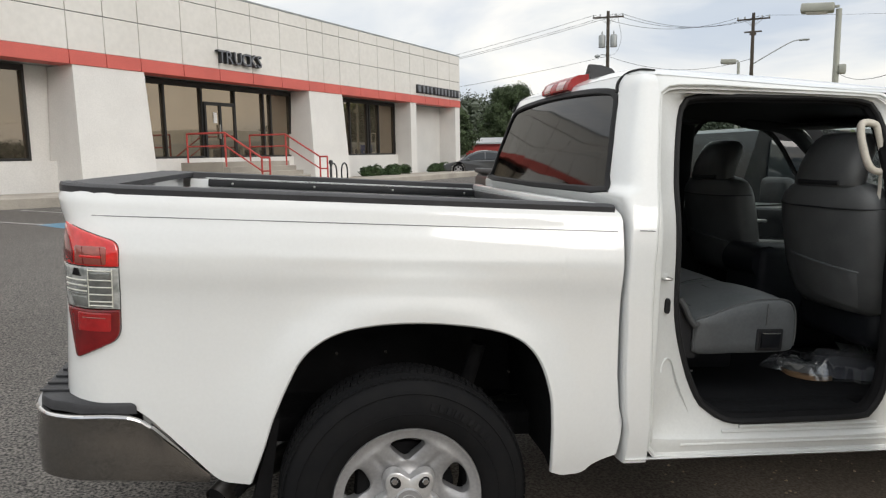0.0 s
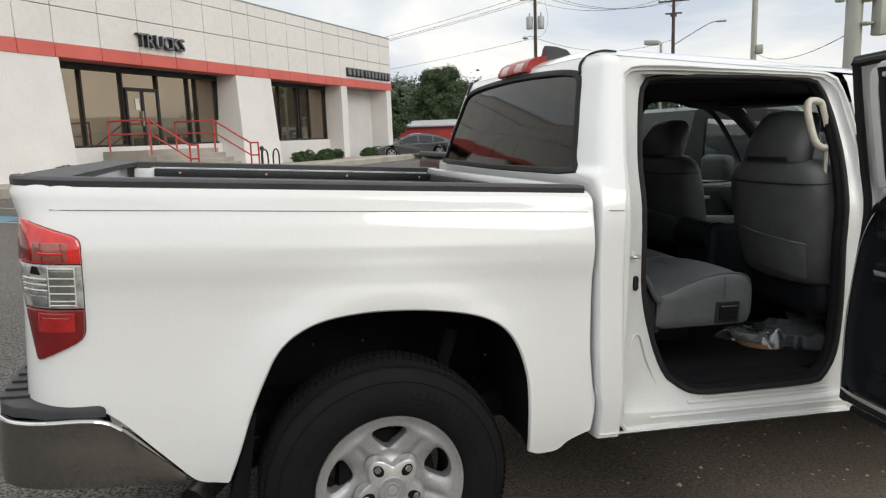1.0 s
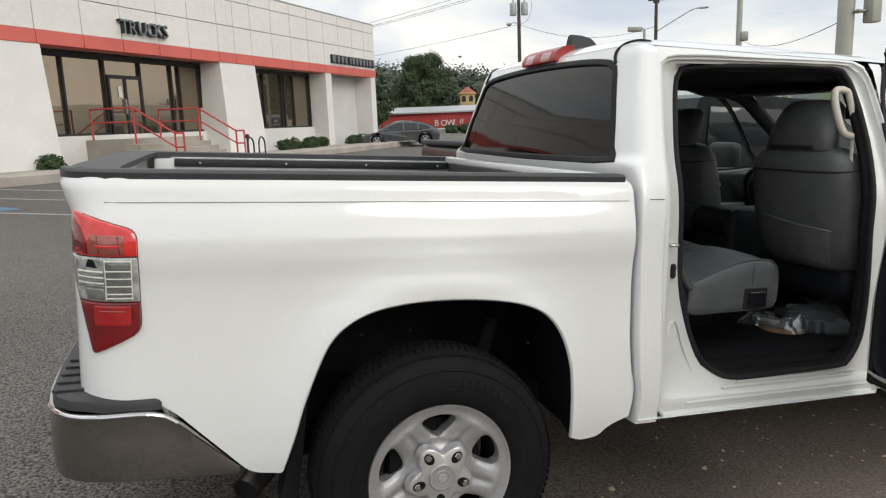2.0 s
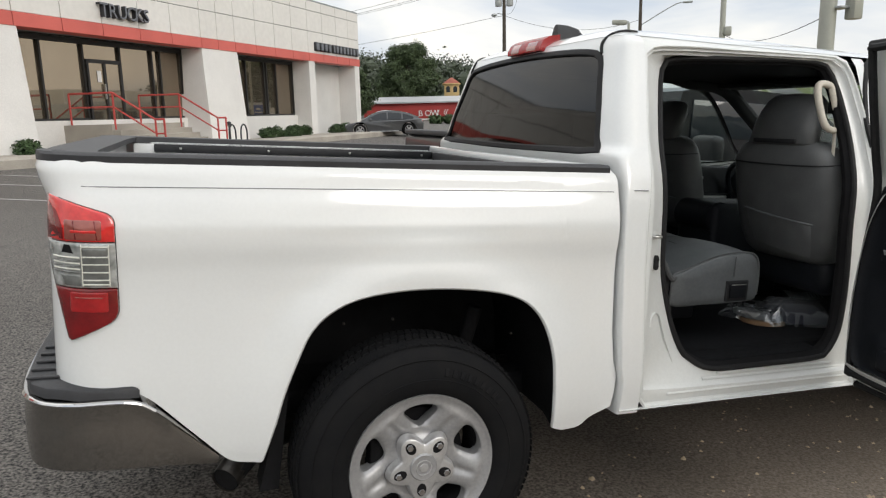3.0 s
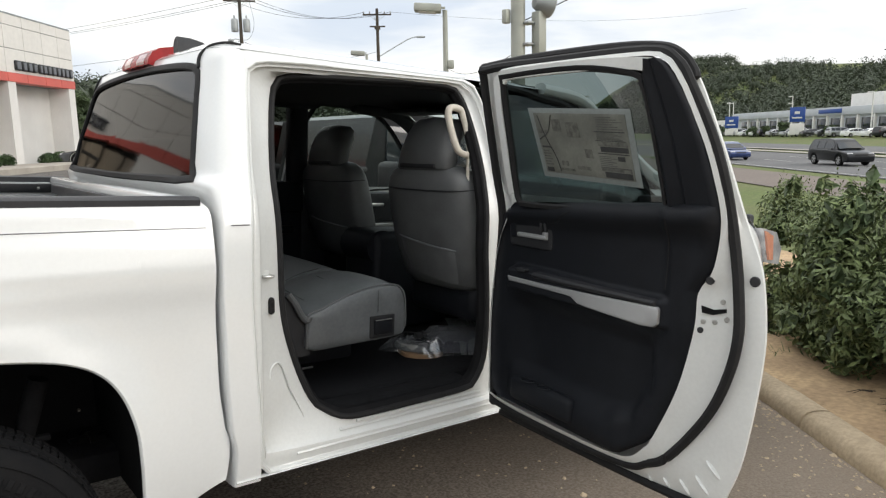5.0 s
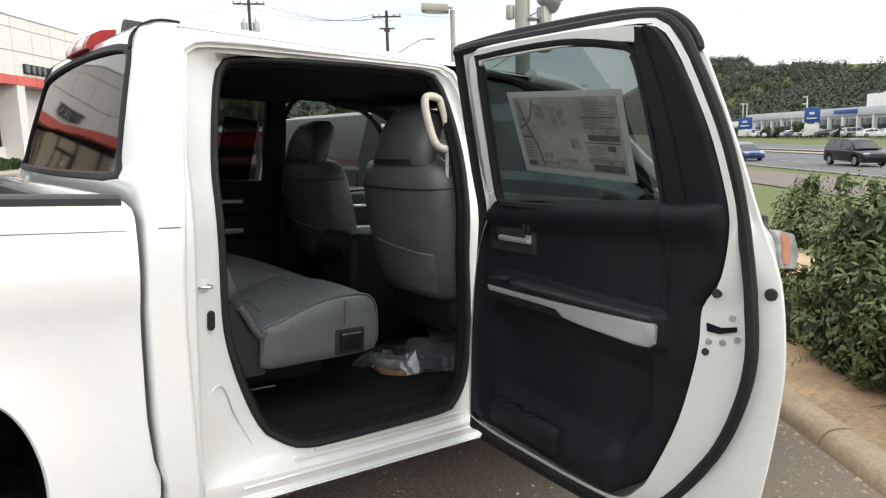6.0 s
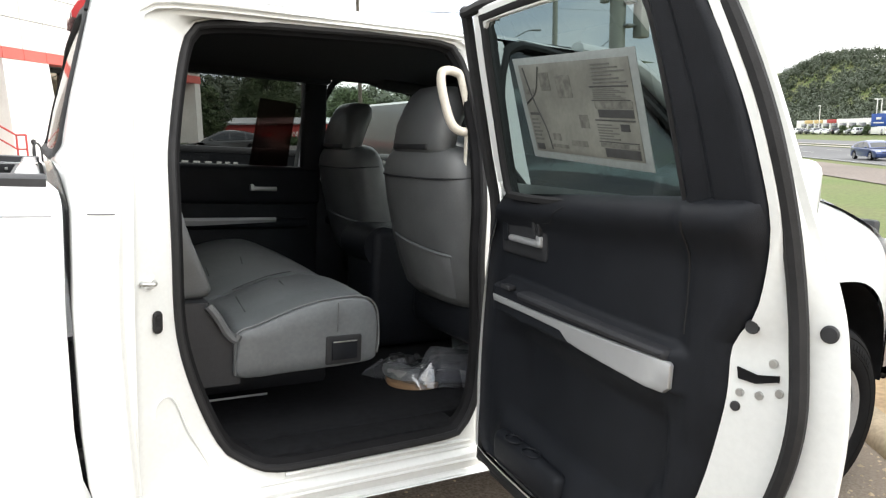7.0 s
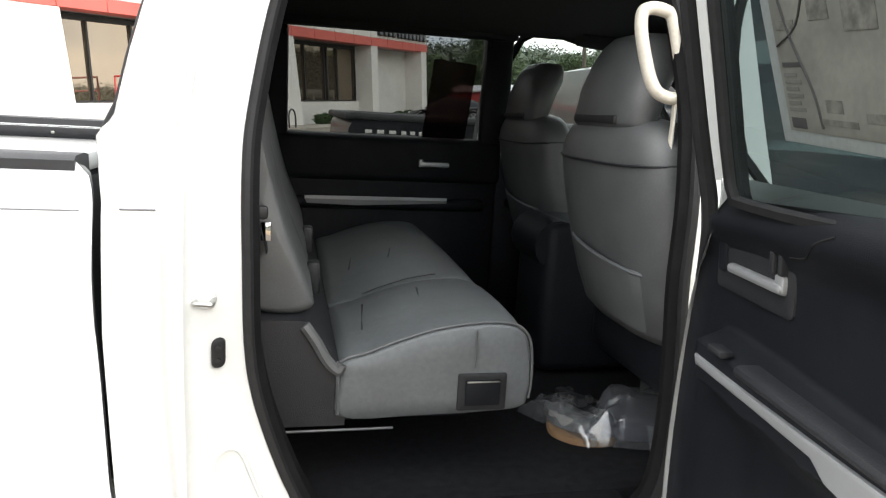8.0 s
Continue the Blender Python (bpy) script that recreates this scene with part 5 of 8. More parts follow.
part("striker_plate", plate(rrect(0.898, 1.132, 0.936, 1.168, 0.008), 0.005, lambda a, b, h: (a, ys(b) + jamb_depth(a, b) + 0.001 - h, b), 0.002), JAMB, frame_ob)
part("door_switch", plate(rrect(0.929, 1.018, 0.953, 1.074, 0.011), 0.014, lambda a, b, h: (a, ys(b) + jamb_depth(a, b) + 0.001 - h, b), 0.005), RUBBER, frame_ob, "black rubber door switch")
part("switch_button", merge(*[lathe([(0.0055, 0), (0.0055, 0.004), (0, 0.005)], 10, Matrix.Translation((0.941, ys(z) + jamb_depth(0.941, z) - 0.012, z)) @ Matrix.Rotation(radians(90), 4, "X")) for z in (1.033, 1.058)]), RUBBER, frame_ob)

# ---- cab interior ----
inside_floor = part("cabin_floor", merge(rbox((2.0, YC, 0.62), (2.2, 1.72, 0.06), 0.02), rbox((1.51, 0.135, 0.618), (0.70, 0.12, 0.05), 0.02)), CARPET, truck, "black carpeted cabin floor")
part("sill_strip", tube([(1.067, 0.528, 0.657), (1.356, 0.528, 0.657)], 0.004, 6), SILVER, truck)
part("headliner", loft([[(x, YC + 0.76 * math.sin(a), 1.858 + 0.045 * math.cos(a) - (0.06 if x < 0.95 else 0) - 0.04 * max(0, x - 2.4)) for a in lin(-math.pi / 2, math.pi / 2, 24)] for x in lin(0.86, 2.78, 12)], False), HEADL, truck)
part("rear_bulkhead", merge(rbox((0.885, YC, 1.06), (0.03, 1.7, 0.74), 0.01), rbox((0.93, 0.32, 1.58), (0.03, 0.10, 0.40), 0.012), rbox((0.93, 2 * YC - 0.32, 1.58), (0.03, 0.10, 0.42), 0.012), rbox((0.90, YC, 1.845), (0.06, 1.4, 0.05), 0.02)), HEADL, truck)
bpil = part("pillar_trim", loft([[(dx + x, ys(z) + d, z) for x, d in ((0.01, 0.10), (0.02, 0.118), (0.09, 0.125), (0.12, 0.11))] for z, dx in ((0.62, 1.90), (1.1, 1.895), (1.43, 1.93), (1.6, 1.935), (1.86, 1.91))], True, True, True), HEADL, truck, "charcoal pillar trim")
gh = part("grip_handle", tube(smooth_path([(1.880, 0.252, 1.766), (1.850, 0.254, 1.768), (1.830, 0.252, 1.755), (1.829, 0.246, 1.715), (1.840, 0.234, 1.655), (1.854, 0.222, 1.605), (1.876, 0.217, 1.580), (1.915, 0.212, 1.574), (1.926, 0.214, 1.60), (1.917, 0.230, 1.675), (1.906, 0.243, 1.735), (1.899, 0.249, 1.757)], 5, True), 0.0150, 10, True, flat=1.0), BEIGE, truck, "pale beige grab handle")
part("belt_trim", tube([(1.912, 0.214, 1.58), (1.908, 0.205, 1.52), (1.898, 0.190, 1.41)], 0.009, 8, flat=0.5), BEIGE, truck)

# rear bench
CU = [(1.185, 0.812), (1.182, 0.90), (1.188, 0.945), (1.25, 0.966), (1.33, 0.996), (1.42, 1.022), (1.52, 1.034), (1.59, 1.03), (1.625, 1.01), (1.642, 0.972), (1.648, 0.90), (1.645, 0.85), (1.632, 0.822), (1.55, 0.812), (1.35, 0.808)]
CU = smooth_path(CU, 4, True)
CC = (1.42, 0.90)
def cushion(y0, y1):
    rings = []
    for y, k in ((y0, 0.001), (y0, 0.5), (y0, 0.93), (y0 + 0.004, 0.965), (y0 + 0.012, 0.985), (y0 + 0.025, 0.997), (y0 + 0.05, 1.0)) :
        rings.append([(CC[0] + (x - CC[0]) * k, y, CC[1] + (z - CC[1]) * k) for x, z in CU])
    for y in lin(y0 + 0.1, y1 - 0.1, 10):
        rings.append([(x, y, z + (0.010 * math.sin(math.pi * (y - y0) / (y1 - y0)) if z > 0.95 else 0)) for x, z in CU])
    for y, k in ((y1 - 0.05, 1.0), (y1 - 0.025, 0.997), (y1 - 0.012, 0.985), (y1 - 0.004, 0.965), (y1, 0.93), (y1, 0.02)):
        rings.append([(CC[0] + (x - CC[0]) * k, y, CC[1] + (z - CC[1]) * k) for x, z in CU])
    return loft(rings, True)


def cu_top(x):
    return float(np.interp(x, [1.188, 1.25, 1.33, 1.42, 1.52, 1.59, 1.625], [0.945, 0.966, 0.996, 1.022, 1.034, 1.03, 1.01]))


bench = part("rear_bench", merge(cushion(0.262, 0.735), cushion(0.738, 1.80)), LEATHERS, truck, "grey leather rear bench seat", sharp=70)
part("seam", merge(tube([(x, 0.272, z + 0.002) for x, z in CU[4:46]], 0.0035, 6), tube([(1.182, 0.268, z) for z in lin(0.82, 0.945, 8)], 0.005, 6), tube([(1.50, 0.258, z) for z in lin(0.93, 1.02, 6)], 0.0025, 6)), LEATHER, bench)
for x0, y0, x1, y1 in ((1.25, 0.42, 1.27, 0.62), (1.40, 0.42, 1.42, 0.62), (1.28, 0.72, 1.50, 0.745), (1.40, 1.05, 1.43, 1.2), (1.27, 1.05, 1.29, 1.2)):
    part("stitch", tube([(x0 + (x1 - x0) * t, y0 + (y1 - y0) * t, cu_top(x0 + (x1 - x0) * t) + 0.0085) for t in lin(0, 1, 6)], 0.0028, 6, flat=0.6), TRIMS, bench)
bx = part("recliner_cover", plate(rrect(1.462, 0.822, 1.582, 0.914, 0.006), 0.006, lambda a, b, h: (a, 0.262 - h, b), 0.003), BLACKP, bench, "black plastic latch cover")
part("latch_lever", rbox((1.522, 0.252, 0.868), (0.085, 0.008, 0.062), 0.003), TRIMK, bx)
part("latch_line", rbox((1.522, 0.2475, 0.897), (0.08, 0.003, 0.004), 0.001), STEEL, bx)
part("bench_base", merge(loft([[(x, y, z) for x, z in ((1.0, 0.79), (1.20, 0.79), (1.205, 0.90), (1.185, 0.94), (1.12, 1.03), (1.10, 1.042), (1.0, 1.045))] for y in (0.275, 1.79)], True, True, True), rbox((1.37, 1.20, 0.735), (0.46, 1.2, 0.18), 0.02)), TRIMS, bench, "black plastic bench base")
part("cushion_edge", tube(smooth_path([(1.105, 0.268, 1.035), (1.13, 0.263, 1.0), (1.155, 0.262, 0.955), (1.18, 0.262, 0.93), (1.19, 0.262, 0.945)], 5), 0.013, 8), LEATHER, bench)
BK = smooth_path([(1.02, 1.045), (1.09, 1.042), (1.125, 1.06), (1.118, 1.10), (1.06, 1.25), (1.015, 1.42), (0.985, 1.56), (0.965, 1.60), (0.93, 1.60), (0.92, 1.55), (0.945, 1.25), (0.98, 1.08)], 4, True)
BC = (1.01, 1.3)
def seatback(y0, y1):
    rings = []
    for y, k in ((y0, 0.02), (y0, 0.82), (y0 + 0.008, 0.92), (y0 + 0.03, 1.0)):
        rings.append([(BC[0] + (x - BC[0]) * k, y, BC[1] + (z - BC[1]) * (k + 1) / 2 if k > 0.5 else BC[1] + (z - BC[1]) * k) for x, z in BK])
    for y, k in ((y1 - 0.03, 1.0), (y1 - 0.008, 0.92), (y1, 0.82), (y1, 0.02)):
        rings.append([(BC[0] + (x - BC[0]) * k, y, BC[1] + (z - BC[1]) * (k + 1) / 2 if k > 0.5 else BC[1] + (z - BC[1]) * k) for x, z in BK])
    return loft(rings, True)


part("bench_back", merge(seatback(0.31, 0.735), seatback(0.738, 1.78)), LEATHER, bench, "grey leather seat back", sharp=70)
part("back_seam", tube(smooth_path([(1.107, 0.318, 1.08), (1.05, 0.316, 1.25), (1.005, 0.316, 1.42), (0.98, 0.32, 1.55)], 5), 0.004, 6), TRIMS, bench)
part("seat_belt", tube(smooth_path([(1.022, 0.285, 1.20), (1.014, 0.276, 1.24), (0.994, 0.272, 1.30), (0.97, 0.28, 1.48)], 5), 0.022, 8, flat=0.12), TRIMK, bench, "black webbing seat belt")
part("belt_guide", rbox((1.0, 0.268, 1.285), (0.05, 0.02, 0.03), 0.008), BLACKP, bench)
part("belt_tongue", merge(rbox((1.021, 0.262, 1.245), (0.022, 0.004, 0.04), 0.002)), CHROME, bench, "chrome belt tongue")
for yb in (0.62, 1.18):
    part("belt_buckle", rbox((1.137, yb, 1.06), (0.035, 0.05, 0.09), 0.01), BLACKP, bench, "black belt buckle")


# front seats
def front_seat(yc, x0):
    s = part("front_seat", loft([[(x0 + 0.02 + dx, yc + w * math.copysign(abs(math.sin(a)) ** 0.6, math.sin(a)), z) if False else
        (x0 + cx - dpt * math.copysign(abs(math.cos(a)) ** 0.7, math.cos(a)), yc + w * math.copysign(abs(math.sin(a)) ** 0.7, math.sin(a)), z) for a in lin(0, 2 * math.pi * 35 / 36, 36)]
        for z, w, dpt, cx, dx in ((0.962, 0.12, 0.03, 0.20, 0), (0.968, 0.215, 0.075, 0.197, 0), (1.0, 0.255, 0.095, 0.186, 0), (1.08, 0.28, 0.105, 0.167, 0), (1.18, 0.298, 0.11, 0.146, 0), (1.32, 0.30, 0.11, 0.114, 0), (1.42, 0.295, 0.105, 0.092, 0), (1.465, 0.278, 0.098, 0.087, 0), (1.50, 0.245, 0.085, 0.085, 0), (1.52, 0.20, 0.07, 0.085, 0), (1.53, 0.13, 0.05, 0.085, 0), (1.533, 0.02, 0.02, 0.085, 0))], True, True, True), LEATHER, truck, "grey leather bucket seat", sharp=70)
    part("headrest", loft([[(x0 + cx - dpt * math.copysign(abs(math.cos(a)) ** 0.75, math.cos(a)), yc + w * math.copysign(abs(math.sin(a)) ** 0.75, math.sin(a)), z) for a in lin(0, 2 * math.pi * 35 / 36, 36)]
        for z, w, dpt, cx in ((1.500, 0.02, 0.01, 0.04), (1.502, 0.178, 0.040, 0.04), (1.515, 0.190, 0.056, 0.045), (1.60, 0.178, 0.070, 0.065), (1.66, 0.165, 0.076, 0.09), (1.705, 0.145, 0.068, 0.105), (1.73, 0.118, 0.048, 0.11), (1.738, 0.03, 0.02, 0.11))], True, True, True), LEATHER, s, "grey leather headrest", sharp=70)
    part("headrest_slot", rbox((x0 - 0.003, yc, 1.52), (0.02, 0.25, 0.022), 0.008), BLACKP, s)
    part("seat_seam", tube([(x0 + 0.09 - 0.107 * math.copysign(abs(math.cos(a)) ** 0.7, math.cos(a)), yc + 0.291 * math.copysign(abs(math.sin(a)) ** 0.7, math.sin(a)), 1.425 - 0.012 * math.cos(a)) for a in lin(-1.75, 1.75, 24)], 0.0035, 6), TRIMS, s)
    part("back_pocket", loft([[(x0 + cx - 0.006 - dpt * math.cos(a) ** 0.5, yc + w * math.sin(a) / math.sin(1.2), z + 0.022 * math.sin(a)) for a in lin(-1.2, 1.2, 18)] for z, w, dpt, cx in ((1.02, 0.19, 0.105, 0.180), (1.10, 0.21, 0.115, 0.162), (1.17, 0.215, 0.122, 0.148), (1.178, 0.215, 0.115, 0.146))], False), LEATHER, s, "leather map pocket")
    part("pocket_hem", tube([(x0 + 0.142 - 0.122 * math.cos(a) ** 0.5, yc + 0.215 * math.sin(a) / math.sin(1.2), 1.174 + 0.022 * math.sin(a)) for a in lin(-1.15, 1.15, 16)], 0.006, 6), LEATHERS, s)
    part("seat_cushion", rbox((x0 + 0.42, yc, 0.91), (0.55, 0.50, 0.18), 0.06, 3), TRIMK, s)
    part("seat_base", rbox((x0 + 0.60, yc, 0.74), (0.36, 0.38, 0.22), 0.03), BLACKP, s)
    return s


front_seat(0.465, 1.84)
front_seat(1.60, 1.99)
con = part("centre_console", merge(rbox((2.15, YC, 0.92), (0.5, 0.30, 0.52), 0.04, 3), rbox((2.6, YC, 0.85), (0.6, 0.28, 0.36), 0.04)), TRIMK, truck, "black centre console")
part("console_latch", tube([(1.893, YC - 0.06, 1.12), (1.885, YC - 0.06, 1.12)], 0.012, 12), CHROME, con)
part("console_arm", tube([(1.95, YC - 0.13, 1.10), (1.95, YC + 0.13, 1.10)], 0.085, 16), TRIMK, con)
part("dashboard", loft([[(x, y, z) for x, z in ((2.95, 0.8), (2.85, 1.0), (2.84, 1.2), (2.9, 1.3), (3.1, 1.33), (3.5, 1.3), (3.5, 0.8))] for y in (0.16, 0.5, 1.0, 1.5, 1.9)], True, True, True), TRIMK, truck, "black dashboard")
part("steering_wheel", tube([(2.80 - 0.08 * math.sin(a), 1.60 + 0.19 * math.cos(a), 1.2 + 0.17 * math.sin(a)) for a in lin(0, 2 * math.pi * 31 / 32, 32)], 0.017, 8, True), TRIMK, truck, "black steering wheel")
part("rear_view_mirror", rbox((2.78, YC, 1.72), (0.03, 0.24, 0.07), 0.015), BLACKP, truck)
for yv in (0.6, 1.45):
    part("sun_visor", rbox((2.6, yv, 1.845), (0.22, 0.4, 0.02), 0.008), HEADL, truck)

# ---- doors ----
def side_panel(x0, x1, z0, z1, out=0.0, nx=24, nz=24):
    return flipped(grid(lambda x, z: (x, ys(z) - out, z), lin(x0, x1, nx), lin(z0, z1, nz)))


WO = [(1.06, 1.405), (1.92, 1.405), (1.93, 1.60), (1.92, 1.815), (1.85, 1.845), (1.2, 1.83), (1.12, 1.80), (1.07, 1.6)]
# far rear door: outer skin, inner trim with window
fd = part("far_rear_door", merge(mirrored(side_panel(0.88, 1.965, 0.5, 1.40), YC), mirrored(side_panel(0.88, 1.06, 1.40, 1.89, nx=4), YC), mirrored(side_panel(1.925, 1.965, 1.40, 1.89, nx=3), YC), mirrored(side_panel(1.06, 1.925, 1.845, 1.89, nz=3), YC)), WHITE, truck, "closed far rear door")
YI = 2 * YC
part("door_trim", merge(rbox((1.45, YI - 0.17, 1.30), (1.14, 0.11, 0.20), 0.03, 3), rbox((1.45, YI - 0.14, 0.95), (1.14, 0.12, 0.56), 0.03, 3), rbox((1.45, YI - 0.20, 1.105), (1.0, 0.10, 0.05), 0.02, 3)), TRIMK, fd, "black moulded inner door trim")
part("window_frame", merge(rbox((0.98, YI - 0.19, 1.63), (0.17, 0.07, 0.5), 0.02), rbox((1.98, YI - 0.19, 1.63), (0.13, 0.07, 0.5), 0.02), rbox((1.5, YI - 0.24, 1.865), (1.1, 0.07, 0.06), 0.02)), TRIMK, fd)
part("window_pane", mirrored(grid(lambda x, z: (x, ys(z) + 0.02, z), lin(1.04, 1.94, 6), lin(1.385, 1.85, 10)), YC), GLASSO, fd, "wet side window", facing=(1.4, 0.5, 1.5))
part("window_sheet", mirrored(plate([(1.675, 1.392), (1.882, 1.39), (1.885, 1.73), (1.69, 1.745)], 0.001, lambda a, b, h: (a, ys(b) + 0.012 - h, b), 0.0003), YC), SHEETK, fd, "dark brown translucent sheet on the window")
part("silver_strip", loft([[(x, YI - 0.258, z) for x in (1.14, 1.38, 1.42, 1.765)] for z in (0,)] and [[(1.14, YI - 0.256, 1.134), (1.40, YI - 0.256, 1.136), (1.765, YI - 0.256, 1.138)], [(1.14, YI - 0.262, 1.122), (1.40, YI - 0.262, 1.12), (1.765, YI - 0.262, 1.126)], [(1.15, YI - 0.256, 1.102), (1.36, YI - 0.256, 1.096), (1.765, YI - 0.256, 1.114)]], False), SILVER, fd, "satin silver trim strip")
part("pull_handle", merge(rbox((1.705, YI - 0.235, 1.284), (0.135, 0.02, 0.022), 0.006), rbox((1.645, YI - 0.232, 1.288), (0.02, 0.022, 0.034), 0.005)), SILVER, fd, "silver inner door handle")
# far front door
fd2 = part("far_front_door", merge(mirrored(side_panel(1.97, 3.05, 0.5, 1.36), YC)), WHITE, truck, "closed far front door")
part("door_trim", merge(rbox((2.5, YI - 0.15, 0.98), (1.0, 0.12, 0.7), 0.03), rbox((2.5, YI - 0.20, 1.12), (0.9, 0.10, 0.05), 0.02)), TRIMK, fd2)
part("silver_strip", rbox((2.45, YI - 0.255, 1.12), (0.7, 0.012, 0.022), 0.005), SILVER, fd2)
part("pull_handle", rbox((2.55, YI - 0.215, 1.25), (0.13, 0.02, 0.022), 0.006), SILVER, fd2)
def front_window(par, fl):
    K = (lambda g: mirrored(g, YC)) if fl else (lambda g: g)
    P = [(2.085, 1.36), (3.02, 1.36), (2.98, 1.44), (2.72, 1.70), (2.55, 1.82), (2.4, 1.845), (2.075, 1.85)]
    P = around(smooth_path(P, 4, True), (2.4, 1.58), 64)
    g = loft([[(2.4 + (x - 2.4) * k, ys(1.58 + (z - 1.58) * k) + 0.02, 1.58 + (z - 1.58) * k) for x, z in P] for k in (1, 0.6, 0.3, 0.02)], True, False, True)
    part("window_pane", K(g), GLASSW if fl else GLASST, par, "rain-spotted side window" if fl else "tinted side window", facing=(2.0, 0.8, 1.5) if fl else (2.0, -3.0, 1.5))
    g = loft([[(x, ys(z) + d, z) for x, z in r] for r, d in ((inset(P, -0.020), 0.008), (inset(P, -0.016), -0.002), (P, -0.002), (inset(P, 0.012), 0.012))], True)
    part("window_frame", K(g), RUBBER, par)


front_window(fd2, True)
nd = part("front_door", side_panel(2.012, 3.05, 0.5, 1.36), WHITE, truck, "closed white front door")
front_window(nd, False)
part("outer_handle", rbox((2.14, -0.018, 1.19), (0.2, 0.035, 0.035), 0.014, 3), CHROME, nd)
part("window_surround", side_panel(2.004, 2.066, 1.355, 1.885, -0.006, 6, 16), WHITE, nd)
mir = part("side_mirror", rbox((2.98, -0.20, 1.42), (0.14, 0.26, 0.24), 0.05, 3), WHITE, truck, "large side mirror")
part("mirror_arm", rbox((2.98, -0.02, 1.38), (0.08, 0.2, 0.06), 0.02), BLACKP, mir)
part("mirror_glass", rbox((2.906, -0.21, 1.42), (0.006, 0.20, 0.19), 0.02), GLASSB, mir)
mirf = part("side_mirror", mirrored(rbox((2.98, -0.20, 1.42), (0.14, 0.26, 0.24), 0.05, 3), YC), BLACKP, truck)
# windscreen, pillars, bonnet, wing, nose
part("windscreen", grid(lambda t, y: (2.78 + 0.72 * t + 0.10 * (1 - ((y - YC) / 0.75) ** 2) * (0.3 + t * 0.5), YC + (y - YC) * (0.94 + 0.1 * t), 1.90 - 0.52 * t), lin(0, 1, 10), lin(0.28, 1.78, 16)), GLASSW, truck, "rain-spotted windscreen", facing=(2.0, 1.0, 1.5))
for fl in (False, True):
    g = tube(smooth_path([(2.40, 0.27, 1.895), (2.68, 0.262, 1.865), (2.9, 0.235, 1.72), (3.2, 0.19, 1.52), (3.5, 0.13, 1.38)], 5), 0.04, 10, flat=0.8)
    part("windscreen_pillar", mirrored(g, YC) if fl else g, WHITE, truck)
for fl in (False, True):
    g = tube(smooth_path([(2.30, 0.325, 1.872), (2.62, 0.315, 1.845), (2.86, 0.29, 1.70), (3.15, 0.25, 1.50), (3.42, 0.20, 1.34)], 5), [0.045, 0.048, 0.05, 0.05, 0.05, 0.05, 0.05, 0.05, 0.05, 0.05, 0.05, 0.05, 0.05, 0.05, 0.05, 0.05, 0.05, 0.05, 0.05, 0.05, 0.05], 10, flat=0.9)
    part("pillar_lining", mirrored(g, YC) if fl else g, HEADL, truck, "charcoal windscreen pillar lining")
part("header_lining", rbox((2.74, YC, 1.868), (0.14, 1.46, 0.05), 0.02, 2), HEADL, truck)
FX = [3.05, 3.13, 3.23, 3.43, 3.63, 3.83, 3.98, 4.17, 4.29, 4.37, 4.42]
def fz(x):
    return float(np.interp(x, [3.05, 3.23, 3.48, 3.73, 3.93, 4.17, 4.29, 4.37, 4.42], [1.36, 1.41, 1.42, 1.39, 1.34, 1.26, 1.18, 1.08, 1.0]))


def wing_bottom(x):
    d = abs(x - 3.75)
    if d < 0.50:
        return 0.50 + 0.52 * (1 - (d / 0.50) ** 3.25) ** 0.5
    return 0.50 if x < 3.73 else 0.78


def wing(x, t):
    z = wing_bottom(x) + (fz(x) - 0.02 - wing_bottom(x)) * t
    y = 0.01 - 0.02 * math.exp(-((x - 3.75) / 0.6) ** 2) * (1 - t) + 0.10 * t ** 5 + 0.30 * max(0, (x - 4.12) / 0.3) ** 2.2 * 0.5
    return (x, y, z)


wx = lin(3.05, 3.245, 8) + [3.25] + [3.75 + 0.5 * math.sin(a) * 0.999 for a in lin(-math.pi / 2, math.pi / 2, 32)] + [4.292] + lin(4.31, 4.43, 5)
WG = flipped(grid(wing, wx, lin(0, 1, 18)))
wg = part("front_wing", WG, WHITE, truck, sharp=60)
part("front_wing", mirrored(WG, YC), WHITE, truck, sharp=60)
part("bonnet", grid(lambda x, y: (x, y, fz(x) + 0.03 + 0.055 * (1 - ((y - YC) / 0.95) ** 2) - 0.05 * (abs(y - YC) / 0.95) ** 8), FX, lin(0.09, 2 * YC - 0.09, 24)), WHITE, truck)
part("nose", loft([[(4.43 + 0.1 * (1 - ((y - YC) / 0.95) ** 2), y, z) for y in lin(0.12, 2 * YC - 0.12, 16)] for z in (0.75, 1.0)], False), BLACKP, truck, "black front grille")
part("front_bumper", loft([[(x + 0.12 * (1 - ((y - YC) / 0.98) ** 4), y + (0.03 if k else 0), z) for k, y in enumerate(lin(0.03, 2 * YC - 0.03, 20))] for x, z in ((4.31, 0.50), (4.39, 0.51), (4.43, 0.6), (4.43, 0.72), (4.39, 0.78), (4.27, 0.785))], False), CHROME, truck, "chrome front bumper")
part("bumper_end", loft([[(x, 0.035, z) for x, z in ((4.29, 0.56), (4.29, 0.765), (4.43, 0.77), (4.44, 0.6))], [(x, 0.02, z) for x, z in ((4.3, 0.57), (4.3, 0.755), (4.42, 0.76), (4.43, 0.61))]], True, False, True), CHROME, truck)
